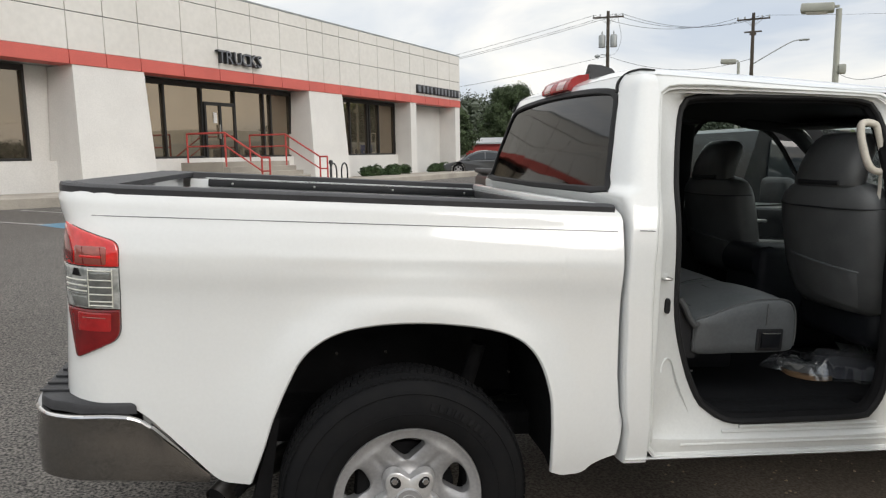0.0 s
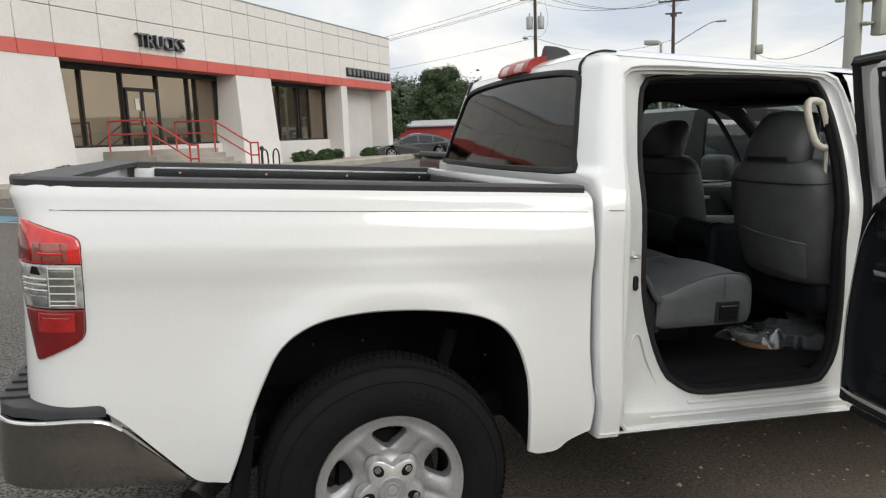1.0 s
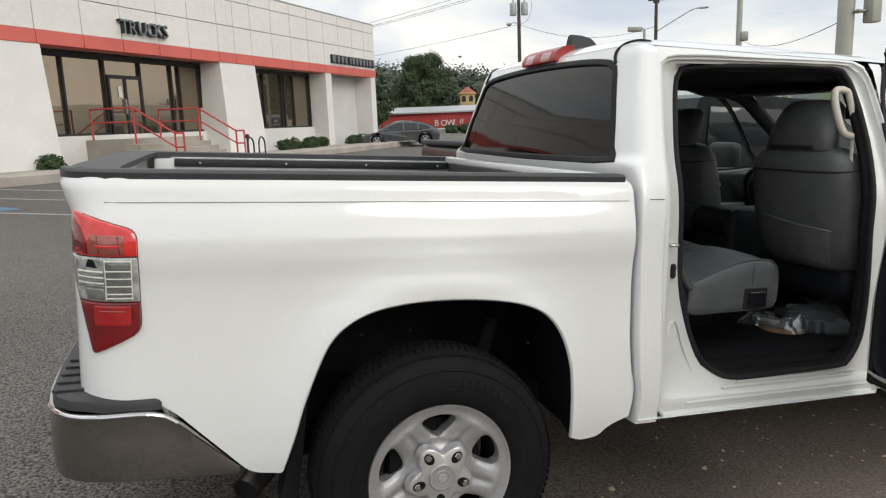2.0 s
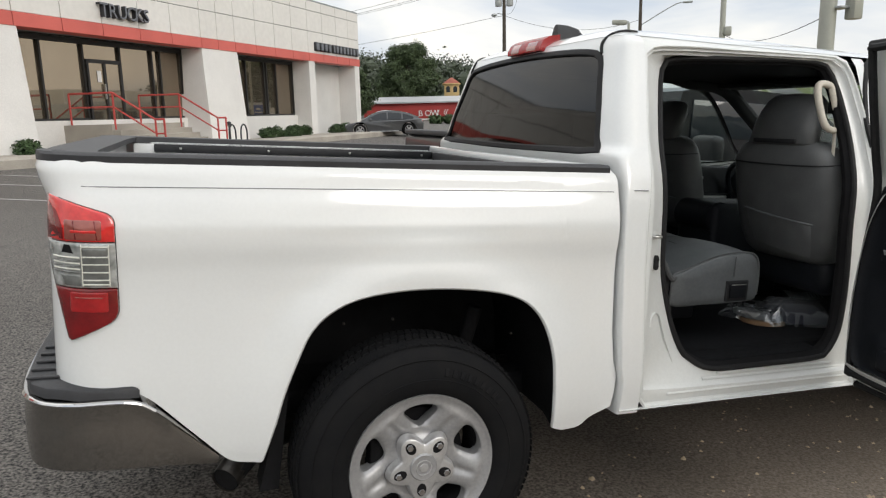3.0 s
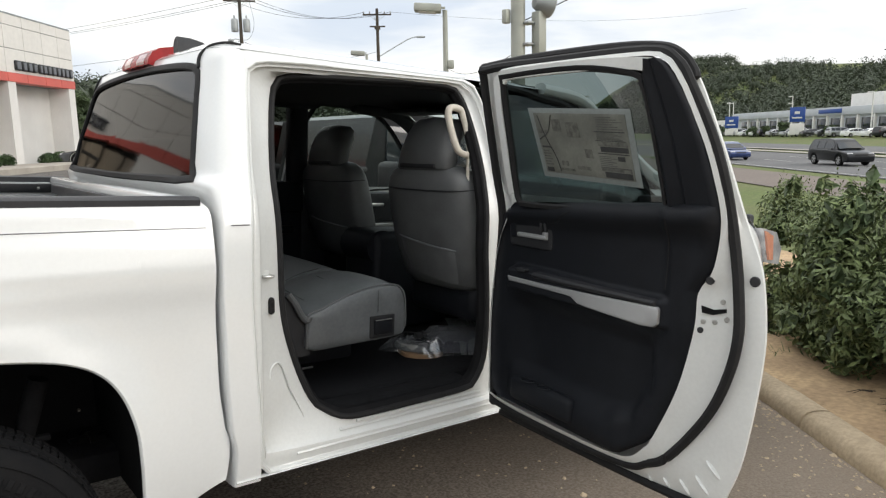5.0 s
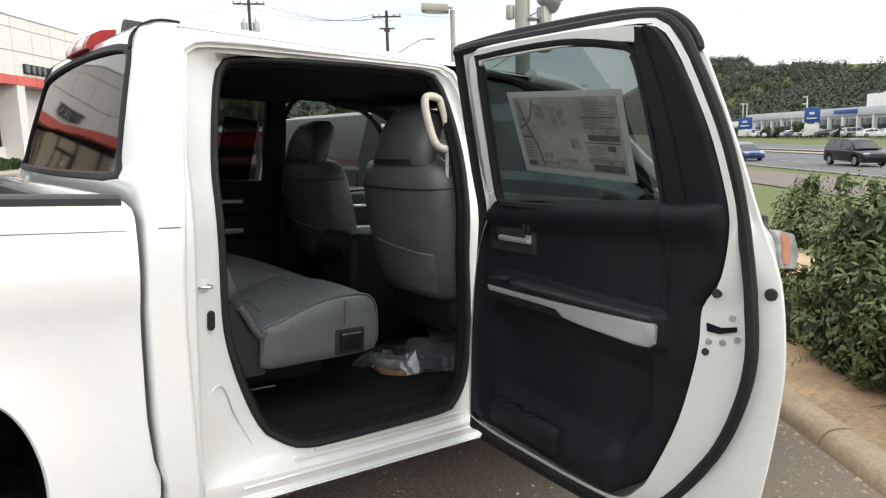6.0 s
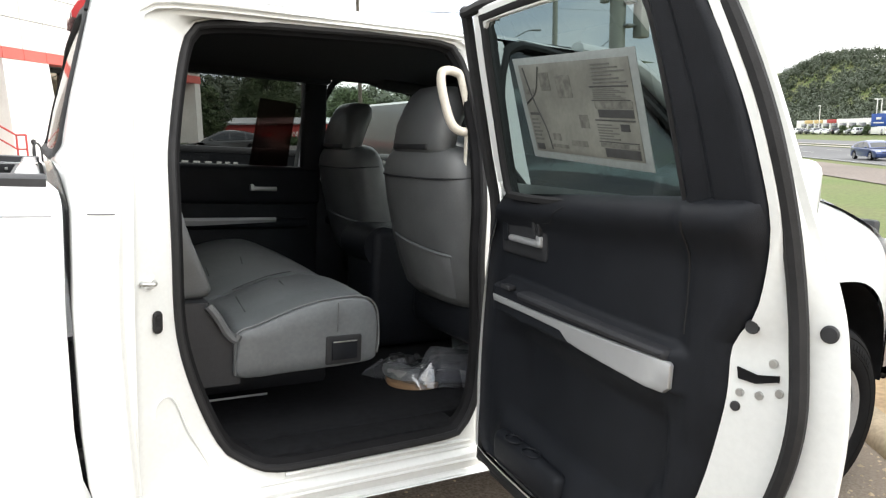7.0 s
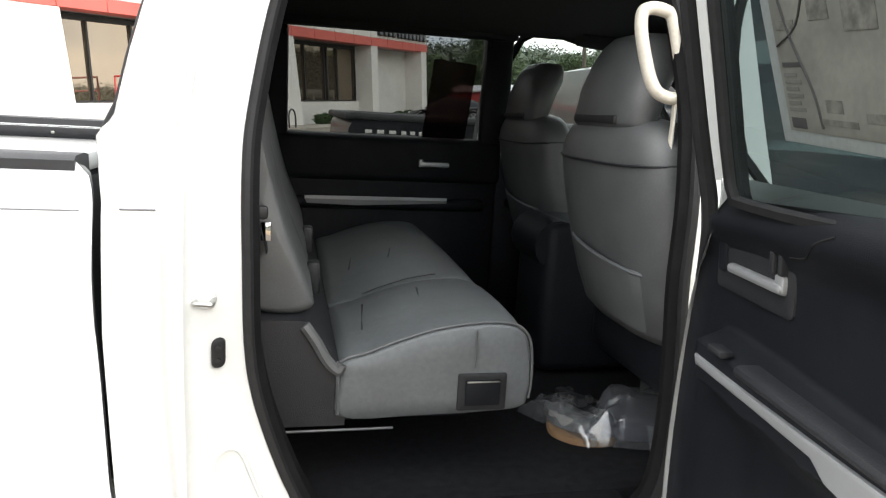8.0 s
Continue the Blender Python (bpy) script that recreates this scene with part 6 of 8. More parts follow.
hl = part("headlight", loft([[(x, y, z) for x, z in ((4.23, 1.20), (4.27, 1.08), (4.31, 0.98), (4.47, 0.96), (4.49, 1.06), (4.41, 1.17))] for y in (0.035, 0.10, 0.40)], True, True, True), LAMPGL, truck, "clear headlight with an amber corner")
part("amber_corner", loft([[(x, y, z) for x, z in ((4.24, 1.185), (4.27, 1.10), (4.31, 1.0), (4.36, 0.995), (4.34, 1.15))] for y in (0.022, 0.05)], True, True, True), AMBER, hl)
part("headlight", mirrored(loft([[(x, y, z) for x, z in ((4.23, 1.20), (4.27, 1.08), (4.31, 0.98), (4.47, 0.96), (4.49, 1.06), (4.41, 1.17))] for y in (0.035, 0.10, 0.40)], True, True, True), YC), LAMPGL, truck)
gr = part("grille", rbox((4.4, YC, 0.98), (0.10, 1.16, 0.34), 0.05, 3), CHROME, truck, "chrome front grille")
for k in range(4):
    part("grille_bar", rbox((4.453, YC, 0.88 + 0.065 * k), (0.02, 1.02, 0.038), 0.008), BLACKP, gr)
part("front_valance", rbox((4.29, YC, 0.50), (0.16, 1.7, 0.16), 0.05, 2), BLACKP, truck)
part("radiator_panel", rbox((4.27, YC, 0.92), (0.06, 1.8, 0.72), 0.02), BLACKP, truck)


def front_housing():
    a = [(3.75 + 0.5 * math.sin(t), 0.50 + 0.53 * abs(math.cos(t)) ** 0.62) for t in lin(-math.pi / 2, math.pi / 2, 32)]
    g = loft([[(x, 0.02, z) for x, z in a], [(x, 0.55, z) for x, z in a]], False)
    return merge(g, ([(x, 0.55, z) for x, z in a], [tuple(range(len(a)))]))


part("wheel_housing", front_housing(), LINER, truck)

# ---- the open rear door, in its own frame: x along it from the hinge, y out through its skin, z up ----
UX, UY = -0.13, -0.9915
WID = 0.933
DOOR = Matrix(((UX * WID, -UY, 0, 1.93 + UX * 0.033), (UY * WID, UX, 0, UY * 0.033), (0, 0, 1, 0), (0, 0, 0, 1)))
DO = smooth_path([(0.045, 0.535), (0.4, 0.528), (0.9, 0.545), (1.12, 0.565), (1.186, 0.66), (1.220, 0.80), (1.247, 1.0), (1.250, 1.12), (1.228, 1.27), (1.178, 1.40), (1.146, 1.52), (1.110, 1.64), (1.070, 1.755), (1.050, 1.800), (1.012, 1.845), (0.94, 1.872), (0.761, 1.888), (0.341, 1.897), (0.06, 1.893), (0.025, 1.88), (0.018, 1.70), (0.018, 1.53), (0.022, 1.40), (0.03, 1.2), (0.02, 0.9), (0.022, 0.6)], 4, True)
DCEN = (0.62, 1.15)
DOA = around(DO, DCEN, 128)
def dv(z, d):
    """Depth in the door: d inward from the outer skin."""
    return -0.62 * ys(z) - d


def drng(poly, d):
    return [(u, dv(z, d), z) for u, z in poly]


WIN = smooth_path([(0.25, 1.403), (0.55, 1.405), (0.955, 1.43), (0.968, 1.46), (0.955, 1.60), (0.934, 1.735), (0.915, 1.775), (0.87, 1.797), (0.65, 1.828), (0.285, 1.832), (0.247, 1.81), (0.236, 1.58), (0.230, 1.425)], 4, True)
WINA = around(WIN, (0.6, 1.62), 96)
WINL = around(WIN, (0.6, 1.62), 128)
INN = smooth_path([(0.06, 0.625), (0.4, 0.615), (0.80, 0.625), (0.90, 0.68), (0.941, 0.734), (1.023, 0.904), (1.072, 1.089), (1.079, 1.195), (1.122, 1.255), (1.140, 1.315), (1.154, 1.39), (1.155, 1.44), (1.143, 1.52), (1.120, 1.61), (1.070, 1.735), (1.045, 1.783), (1.005, 1.828), (0.92, 1.843), (0.60, 1.852), (0.26, 1.856), (0.215, 1.83), (0.20, 1.66), (0.195, 1.46), (0.17, 1.375), (0.10, 1.27), (0.06, 1.15), (0.03, 0.9), (0.04, 0.68)], 4, True)
INNA = around(INN, DCEN, 128)
door = part("rear_door", merge(flipped(loft([drng(inset(DOA, 0.004), 0.0), drng(DOA, 0.006), drng(DOA, 0.014), drng(inset(DOA, 0.012), 0.022), drng([tuple(0.55 * np.array(a) + 0.45 * np.array(b)) for a, b in zip(DOA, INNA)], 0.045), drng(inset(INNA, -0.012), 0.085), drng(INNA, 0.092)], True))), JAMB, truck, "open rear side door with a black inner trim", sharp=50)
door.matrix_local = DOOR
# outer skin below and round the window
def ring_to(poly, poly2, d):
    return loft([drng(poly, d), drng(poly2, d)], True)


OW = around(WIN, DCEN, 128)
def win_edge():
    """The window opening as met from the door's middle is one-sided, so the skin is built in rows."""
    rows = lin(0.54, 1.425, 25)
    us = [0, 0.25, 0.5, 0.75, 1]
    def ext(z):
        xs = []
        for i in range(len(DO)):
            (a, b), (c, d) = DO[i - 1], DO[i]
            if (b > z) != (d > z):
                xs.append(a + (z - b) / (d - b) * (c - a))
        return (min(xs) + 0.004, max(xs) - 0.004) if len(xs) > 1 else (0.1, 1.1)
    return grid(lambda z, k: (ext(z)[0] + (ext(z)[1] - ext(z)[0]) * k, dv(z, 0.0), z), rows, us)


part("outer_skin", win_edge(), WHITE, door)
wf = loft([drng(inset(WINL, 0.004), 0.084), drng(inset(WINL, -0.046), 0.050), drng(inset(WINL, -0.062), 0.030)], True)
part("outer_window_frame", wf, RUBBER, door)
part("door_glass", loft([[(0.6 + (u - 0.6) * k, dv(1.62 + (z - 1.62) * k, 0.086), 1.62 + (z - 1.62) * k) for u, z in WINA] for k in (1.03, 0.8, 0.6, 0.4, 0.2, 0.02)], True, False, True), GLASST, door, "tinted door window", facing=(0.6, -3.0, 1.6))
# upper frame: pale headed strip, black run channel, dark pillar trim
part("window_channel", flipped(loft([drng(inset(WINL, -0.016), 0.090), drng(inset(WINL, -0.014), 0.099), drng(inset(WINL, -0.002), 0.099), drng(inset(WINL, 0.003), 0.094), drng(inset(WINL, 0.004), 0.084)], True)), RUBBER, door)
def upper_frame():
    """Painted frame round the window's top, between its channel and the seal."""
    run = smooth_path([(0.190, 1.43), (0.190, 1.60), (0.20, 1.80), (0.24, 1.838), (0.29, 1.848), (0.65, 1.843), (0.90, 1.828), (0.965, 1.815)], 6)
    return loft([[(u, dv(z, d), z) for u, z in [(0.6 + (u - 0.6) * k, 1.5 + (z - 1.5) * k) for u, z in run]] for k, d in ((1.045, 0.084), (1.04, 0.094), (0.945, 0.096), (0.94, 0.088))], False)


part("upper_frame", upper_frame(), JAMB, door, facing=(0.6, -3.0, 1.6))
def right_edge(z):
    """The trim's latch-side edge."""
    return float(np.interp(z, [0.622, 0.632, 0.70, 0.734, 0.904, 1.0, 1.089, 1.195, 1.255, 1.315, 1.383, 1.436, 1.517, 1.61, 1.70, 1.742, 1.783, 1.815, 1.834], [0.70, 0.80, 0.905, 0.941, 1.023, 1.052, 1.072, 1.079, 1.120, 1.139, 1.153, 1.154, 1.142, 1.119, 1.087, 1.066, 1.043, 1.018, 0.985]))


def left_edge(z):
    return float(np.interp(z, [0.622, 0.64, 0.70, 0.9, 1.1, 1.28, 1.35, 1.385], [0.10, 0.065, 0.043, 0.034, 0.05, 0.085, 0.125, 0.19]))


def belt_z(u):
    return 1.388 + 0.055 * u


def trim_depth(u, z):
    """How far the trim stands in from the skin."""
    zt = belt_z(u)
    d = 0.066 + 0.034 * step01(0.25, 0.80, u) + 0.030 * math.exp(-((z - zt + 0.045) / 0.040) ** 2)             # rounded belt roll
    d += 0.012 * step01(0.955, 0.995, u) * step01(0.95, 1.10, z)                 # border beside the latch
    arm = step01(1.072, 1.082, z) * (1 - step01(1.150, 1.172, z)) * step01(0.165, 0.20, u) * (1 - step01(0.965, 0.985, u))
    d += (0.032 + 0.034 * (1 - step01(0.25, 0.80, u))) * arm
    d += 0.018 * step01(0.60, 0.68, z) * (1 - step01(0.74, 0.80, z)) * step01(0.12, 0.2, u) * (1 - step01(0.78, 0.86, u))   # pocket
    zb = float(np.interp(u, [0.25, 0.73, 0.85, 0.90], [0.755, 0.745, 0.79, 0.87]))
    d -= 0.026 * step01(zb - 0.05, zb + 0.04, z) * (1 - step01(0.99, 1.06, z)) * step01(0.05, 0.30, u) * (1 - step01(0.91, 0.94, u))
    return d


def trim_panel():
    ks = [0.0, 0.004, 0.012, 0.03] + lin(0.05, 0.95, 60) + [0.97, 0.982, 0.992, 1.0]
    def fn(w, k):
        z0 = 0.622 + 0.764 * w
        u = left_edge(z0) + (right_edge(z0 + 0.055 * w) - left_edge(z0)) * k
        z = z0 + (belt_z(u) - 1.386) * w
        rim = min(1.0, min(k, 1 - k) / 0.03, (w + 0.0008) / 0.02) ** 0.5
        top = 1.0 if w < 0.97 else max(0.0, 1 - ((w - 0.97) / 0.03) ** 2) ** 0.5
        return (u, dv(z, 0.084 + (trim_depth(u, z) - 0.084) * rim * top), z)
    return grid(fn, [0.0, 0.004, 0.012, 0.02] + lin(0.03, 0.96, 130) + [0.968, 0.976, 0.984, 0.990, 0.995, 0.998, 1.0], ks)


def pillar_panel():
    def fn(z, k):
        u0, u1 = float(np.interp(z, [1.425, 1.6, 1.74, 1.79, 1.83], [0.975, 0.962, 0.940, 0.935, 0.950])), right_edge(z)
        u = u0 + (u1 - u0) * k
        d = 0.086 + 0.022 * min(1.0, min(k, 1 - k) / 0.08) ** 0.5
        d += 0.012 * math.exp(-((k - 0.16) / 0.10) ** 2) - 0.007 * math.exp(-((k - 0.36) / 0.045) ** 2)
        return (u, dv(z, d), z)
    return grid(fn, lin(1.425, 1.830, 42), [0, 0.02, 0.05, 0.08] + lin(0.1, 0.9, 30) + [0.93, 0.96, 0.985, 1.0])


part("pillar_trim", pillar_panel(), TRIMK, door, "black window pillar trim", sharp=75, facing=(0.9, -3.0, 1.6))
part("run_channel", tube(smooth_path([(0.970, dv(1.43, 0.098), 1.43), (0.957, dv(1.6, 0.10), 1.60), (0.936, dv(1.735, 0.10), 1.735), (0.920, dv(1.775, 0.098), 1.775)], 5), 0.009, 8), RUBBER, door)
tp = part("trim_panel", trim_panel(), TRIMK, door, "black moulded door trim panel", sharp=75, facing=(0.6, -3.0, 1.0))
to_d = lambda d0: (lambda a, b, h: (a, dv(b, d0 + h), b))
part("pad_crease", tube([(u, dv(z, trim_depth(u, z) - 0.0005), z) for u, z in smooth_path([(0.40, 1.335), (0.455, 1.345), (0.50, 1.372), (0.545, 1.388)], 5)], 0.0022, 6), RUBBER, tp)
part("pad_crease", tube([(u, dv(z, trim_depth(u, z) - 0.0005), z) for u, z in smooth_path([(1.0, 1.40), (0.985, 1.345), (0.972, 1.25), (0.965, 1.19)], 5)], 0.003, 6), RUBBER, tp)
strip_o = [(0.206, 1.126), (0.40, 1.126), (0.60, 1.129), (0.80, 1.134), (0.965, 1.140), (0.974, 1.134), (0.972, 1.090), (0.955, 1.077), (0.90, 1.073), (0.68, 1.082), (0.61, 1.088), (0.575, 1.106), (0.42, 1.108), (0.215, 1.108)]
part("silver_strip", plate(strip_o, 0.010, to_d(0.128), 0.005), SILVER, tp, "satin silver armrest strip")
part("armrest", plate(rrect(0.36, 1.138, 0.962, 1.160, 0.010), 0.045, to_d(0.10), 0.012), TRIMS, tp)
part("window_switch", rbox((0.30, dv(1.158, 0.135), 1.16), (0.05, 0.025, 0.012), 0.004), BLACKP, tp)
hb = part("handle_recess", plate(rrect(0.135, 1.235, 0.395, 1.335, 0.015), 0.010, to_d(0.066), 0.004), BLACKP, tp)
part("pull_handle", merge(plate(rrect(0.192, 1.270, 0.372, 1.288, 0.008), 0.02, to_d(0.068), 0.008), plate(rrect(0.345, 1.270, 0.374, 1.302, 0.008), 0.016, to_d(0.068), 0.006)), SILVER, hb, "silver inner door handle")
part("lock_knob", merge(plate(rrect(0.335, 1.30, 0.35, 1.335, 0.005), 0.02, to_d(0.068), 0.004), plate(rrect(0.36, 1.30, 0.373, 1.335, 0.005), 0.02, to_d(0.068), 0.004)), BLACKP, hb)
part("latch_slot", plate(rrect(0.142, 1.265, 0.178, 1.325, 0.01), 0.012, to_d(0.068), 0.006), TRIMK, hb)
cups = part("cup_tray", rbox((0.40, dv(0.73, 0.100), 0.70), (0.36, 0.05, 0.09), 0.022, 3), TRIMK, tp, "moulded door pocket")
for k in (0.32, 0.42):
    part("cup_holder", tube([(k + 0.033 * math.cos(a), dv(0.75, 0.108) + 0.022 * math.sin(a), 0.746) for a in lin(0, 2 * math.pi * 19 / 20, 20)], 0.003, 6, True), TRIMK, cups)
# edge seal, latch, plugs and label on the glass
SEALP = smooth_path([(0.985, 0.681), (1.115, 0.843), (1.178, 0.98), (1.202, 1.10), (1.192, 1.226), (1.175, 1.35), (1.158, 1.504), (1.128, 1.624), (1.078, 1.745), (1.030, 1.825), (0.92, 1.860), (0.451, 1.874), (0.13, 1.877), (0.085, 1.84), (0.07, 1.5), (0.07, 1.36), (0.06, 1.26), (0.03, 1.0), (0.035, 0.62), (0.09, 0.585), (0.45, 0.58), (0.80, 0.595), (0.90, 0.63)], 5, True)
part("edge_seal", tube([(u, dv(z, 0.064), z) for u, z in SEALP], 0.0155, 8, True), RUBBER, door, "black rubber edge seal")
part("top_seal", tube(smooth_path([(1.060, dv(1.775, 0.030), 1.775), (1.050, dv(1.80, 0.024), 1.802), (1.012, dv(1.845, 0.02), 1.845), (0.94, dv(1.873, 0.02), 1.873), (0.75, dv(1.889, 0.02), 1.889), (0.34, dv(1.898, 0.02), 1.898), (0.05, dv(1.894, 0.02), 1.894)], 5), [0.006] + [0.0145] * 30, 8), RUBBER, door)
part("bottom_seal", tube([(u, dv(0.53, 0.02), 0.533 + 0.02 * u * u) for u in lin(0.05, 1.08, 20)], 0.016, 8), RUBBER, door)
def edge_at(t, z):
    """On the latch edge: t from the trim (0) to the skin (1)."""
    u0 = float(np.interp(z, [0.8, 0.95, 1.08, 1.2, 1.3], [0.970, 1.04, 1.074, 1.085, 1.142]))
    u1 = float(np.interp(z, [0.8, 1.0, 1.12, 1.28], [1.22, 1.247, 1.250, 1.228]))
    um, dm = 0.45 * u0 + 0.55 * u1, 0.045
    if t < 0.45:
        k = t / 0.45
        return Vector((u0 + (um - u0) * k, dv(z, 0.09 + (dm - 0.09) * k), z))
    k = (t - 0.45) / 0.55
    return Vector((um + (u1 - um) * k, dv(z, dm + (0.014 - dm) * k), z))


def plug(t, z, r, ma, nm, out=0.004):
    p = edge_at(t, z)
    n = (edge_at(t + 0.02, z) - edge_at(t - 0.02, z)).cross(Vector((0, 0, 1))).normalized()
    if n.y > 0:
        n = -n
    q = n.to_track_quat("Z", "Y").to_matrix().to_4x4()
    part(nm, lathe([(r, -0.004), (r, out * 0.5), (r * 0.8, out), (0, out)], 16, Matrix.Translation(p) @ q), ma, door)


plug(0.05, 1.237, 0.0125, BLACKP, "rubber_plug", 0.008)
plug(0.82, 1.244, 0.0145, BLACKP, "rubber_plug", 0.006)
for t, z in ((0.30, 1.179), (0.22, 1.120), (0.36, 1.131), (0.08, 1.118)):
    plug(t, z, 0.0075, STEEL, "latch_screw", 0.005)
plug(0.06, 1.092, 0.009, BLACKP, "rubber_plug", 0.004)
part("latch_mouth", loft([[tuple(edge_at(t, z) + Vector((0, -0.004 - 0.002 * k, 0))) for t, z in ((0.05, 1.163), (0.07, 1.143), (0.20, 1.140), (0.36, 1.150), (0.36, 1.161), (0.20, 1.155))] for k in (-1, 1)], True, False, True), LINER, door, "latch opening")
for i in (105, 107, 109, 111, 113):
    a, b = inset(DOA, 0.012)[i], tuple(0.55 * np.array(DOA[i]) + 0.45 * np.array(INNA[i]))
    at = lambda s: (a[0] + (b[0] - a[0]) * s, dv(a[1] + (b[1] - a[1]) * s, 0.0225 + 0.0225 * s), a[1] + (b[1] - a[1]) * s)
    part("drain_emboss", tube([at(0.22), at(0.30), at(0.5), at(0.72), at(0.80)], [0.003, 0.008, 0.010, 0.008, 0.003], 8, flat=0.6), JAMB, door)
LAB = [np.array(p) for p in ((0.408, 1.502), (0.877, 1.478), (0.857, 1.705), (0.363, 1.730))]
def on_label(a, b):
    """A place on the label, in shares of its width and height."""
    return tuple((LAB[0] * (1 - a) + LAB[1] * a) * (1 - b) + (LAB[3] * (1 - a) + LAB[2] * a) * b)


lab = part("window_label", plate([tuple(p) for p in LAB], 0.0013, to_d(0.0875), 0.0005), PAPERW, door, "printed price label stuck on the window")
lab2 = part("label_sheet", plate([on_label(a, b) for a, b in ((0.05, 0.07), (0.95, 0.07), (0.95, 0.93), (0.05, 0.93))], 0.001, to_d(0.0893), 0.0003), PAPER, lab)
def label_bar(a0, b0, a1, b1, ma=INK):
    """A bar of print, in shares of the sheet's width and height."""
    at = lambda a, b: on_label(0.05 + 0.90 * a, 0.07 + 0.86 * b)
    part("print_bar", plate([at(a0, b0), at(a1, b0), at(a1, b1), at(a0, b1)], 0.0008, to_d(0.0904), 0.0002), ma, lab2)


PALEPR = mat("pale_print", (0.118, 0.122, 0.105), 0.7, var=0.3, scale=60)
for a0, b0, a1, b1 in ((0.70, 0.02, 0.98, 0.11), (0.70, 0.42, 0.98, 0.50), (0.66, 0.385, 0.98, 0.40), (0.66, 0.17, 0.98, 0.18), (0.66, 0.72, 0.97, 0.735), (0.66, 0.585, 0.97, 0.595), (0.02, 0.02, 0.10, 0.09), (0.02, 0.42, 0.12, 0.45), (0.86, 0.29, 0.93, 0.36)):
    label_bar(a0, b0, a1, b1)
for k in range(6):
    label_bar(0.02, 0.13 + 0.045 * k, 0.11 - 0.02 * (k % 2), 0.155 + 0.045 * k, GREYPR)
    label_bar(0.68, 0.61 + 0.018 * k, 0.94 - 0.04 * (k % 3), 0.618 + 0.018 * k, GREYPR)
    label_bar(0.67, 0.20 + 0.028 * k, 0.84 - 0.05 * (k % 2), 0.212 + 0.028 * k, GREYPR)
    label_bar(0.70, 0.76 + 0.036 * k, 0.96 - 0.05 * (k % 3), 0.775 + 0.036 * k, GREYPR)
for a0, b0, a1, b1 in ((0.68, 0.51, 0.98, 0.58), (0.67, 0.12, 0.98, 0.165), (0.18, 0.06, 0.36, 0.10), (0.22, 0.14, 0.30, 0.22), (0.40, 0.10, 0.55, 0.16), (0.36, 0.62, 0.50, 0.86), (0.20, 0.70, 0.30, 0.90), (0.02, 0.66, 0.12, 0.72), (0.52, 0.30, 0.60, 0.44)):
    label_bar(a0, b0, a1, b1, PALEPR)
def crayon(pts):
    part("crayon_mark", tube([(u, dv(z, 0.0912), z) for u, z in smooth_path([on_label(a, b) for a, b in pts], 4)], 0.0018, 5), INK, lab2)


crayon(((0.09, 0.90), (0.13, 0.60), (0.20, 0.30), (0.22, 0.10)))
crayon(((0.24, 0.90), (0.17, 0.66), (0.06, 0.55)))

# ---- foliage ----
rnd = random.Random(7)
def leaf_cloud(clumps, count, size, rng, bend=0.25, long=1.5, loose=0.0):
    """Small bent leaves scattered over clumps (centre, radii); thicker towards the clumps' rims."""
    V, F = [], []
    weights = [r[0] * r[1] + r[1] * r[2] + r[0] * r[2] for c, r in clumps]
    for c, r in rng.choices(clumps, weights, k=count):
        d = Vector((rng.gauss(0, 1), rng.gauss(0, 1), rng.gauss(0, 1))).normalized()
        k = rng.gauss(0.9, loose) if loose else rng.uniform(0.72, 1.06) if rng.random() < 0.8 else rng.uniform(0.3, 0.8)
        p = Vector((c[0] + d.x * r[0] * k, c[1] + d.y * r[1] * k, c[2] + d.z * r[2] * k))
        n = (d + 0.9 * Vector((rng.uniform(-1, 1), rng.uniform(-1, 1), rng.uniform(-0.4, 1)))).normalized()
        a = n.cross(Vector((rng.uniform(-1, 1), rng.uniform(-1, 1), rng.uniform(-1, 1)))).normalized()
        b = n.cross(a)
        s = size * rng.uniform(0.6, 1.35)
        i = len(V)
        V += [tuple(p - a * s * long * 0.5), tuple(p + b * s * 0.36 + n * s * bend), tuple(p + a * s * long * 0.5), tuple(p - b * s * 0.36 + n * s * bend)]
        F += [(i, i + 1, i + 2), (i, i + 2, i + 3)]
    return V, F


def blob(rng, c, r, sub=2):
    bm = bmesh.new()
    bmesh.ops.create_icosphere(bm, subdivisions=sub, radius=1.0)
    o = Vector((rng.uniform(0, 99), rng.uniform(0, 99), 0))
    V = []
    for v in bm.verts:
        k = 1 + 0.38 * noise.noise(v.co * 1.7 + o) + 0.22 * noise.noise(v.co * 4.3 + o)
        V.append((c[0] + v.co.x * r[0] * k, c[1] + v.co.y * r[1] * k, c[2] + v.co.z * r[2] * k))
    bm.verts.index_update()
    F = [tuple(v.index for v in f.verts) for f in bm.faces]
    bm.free()
    return V, F


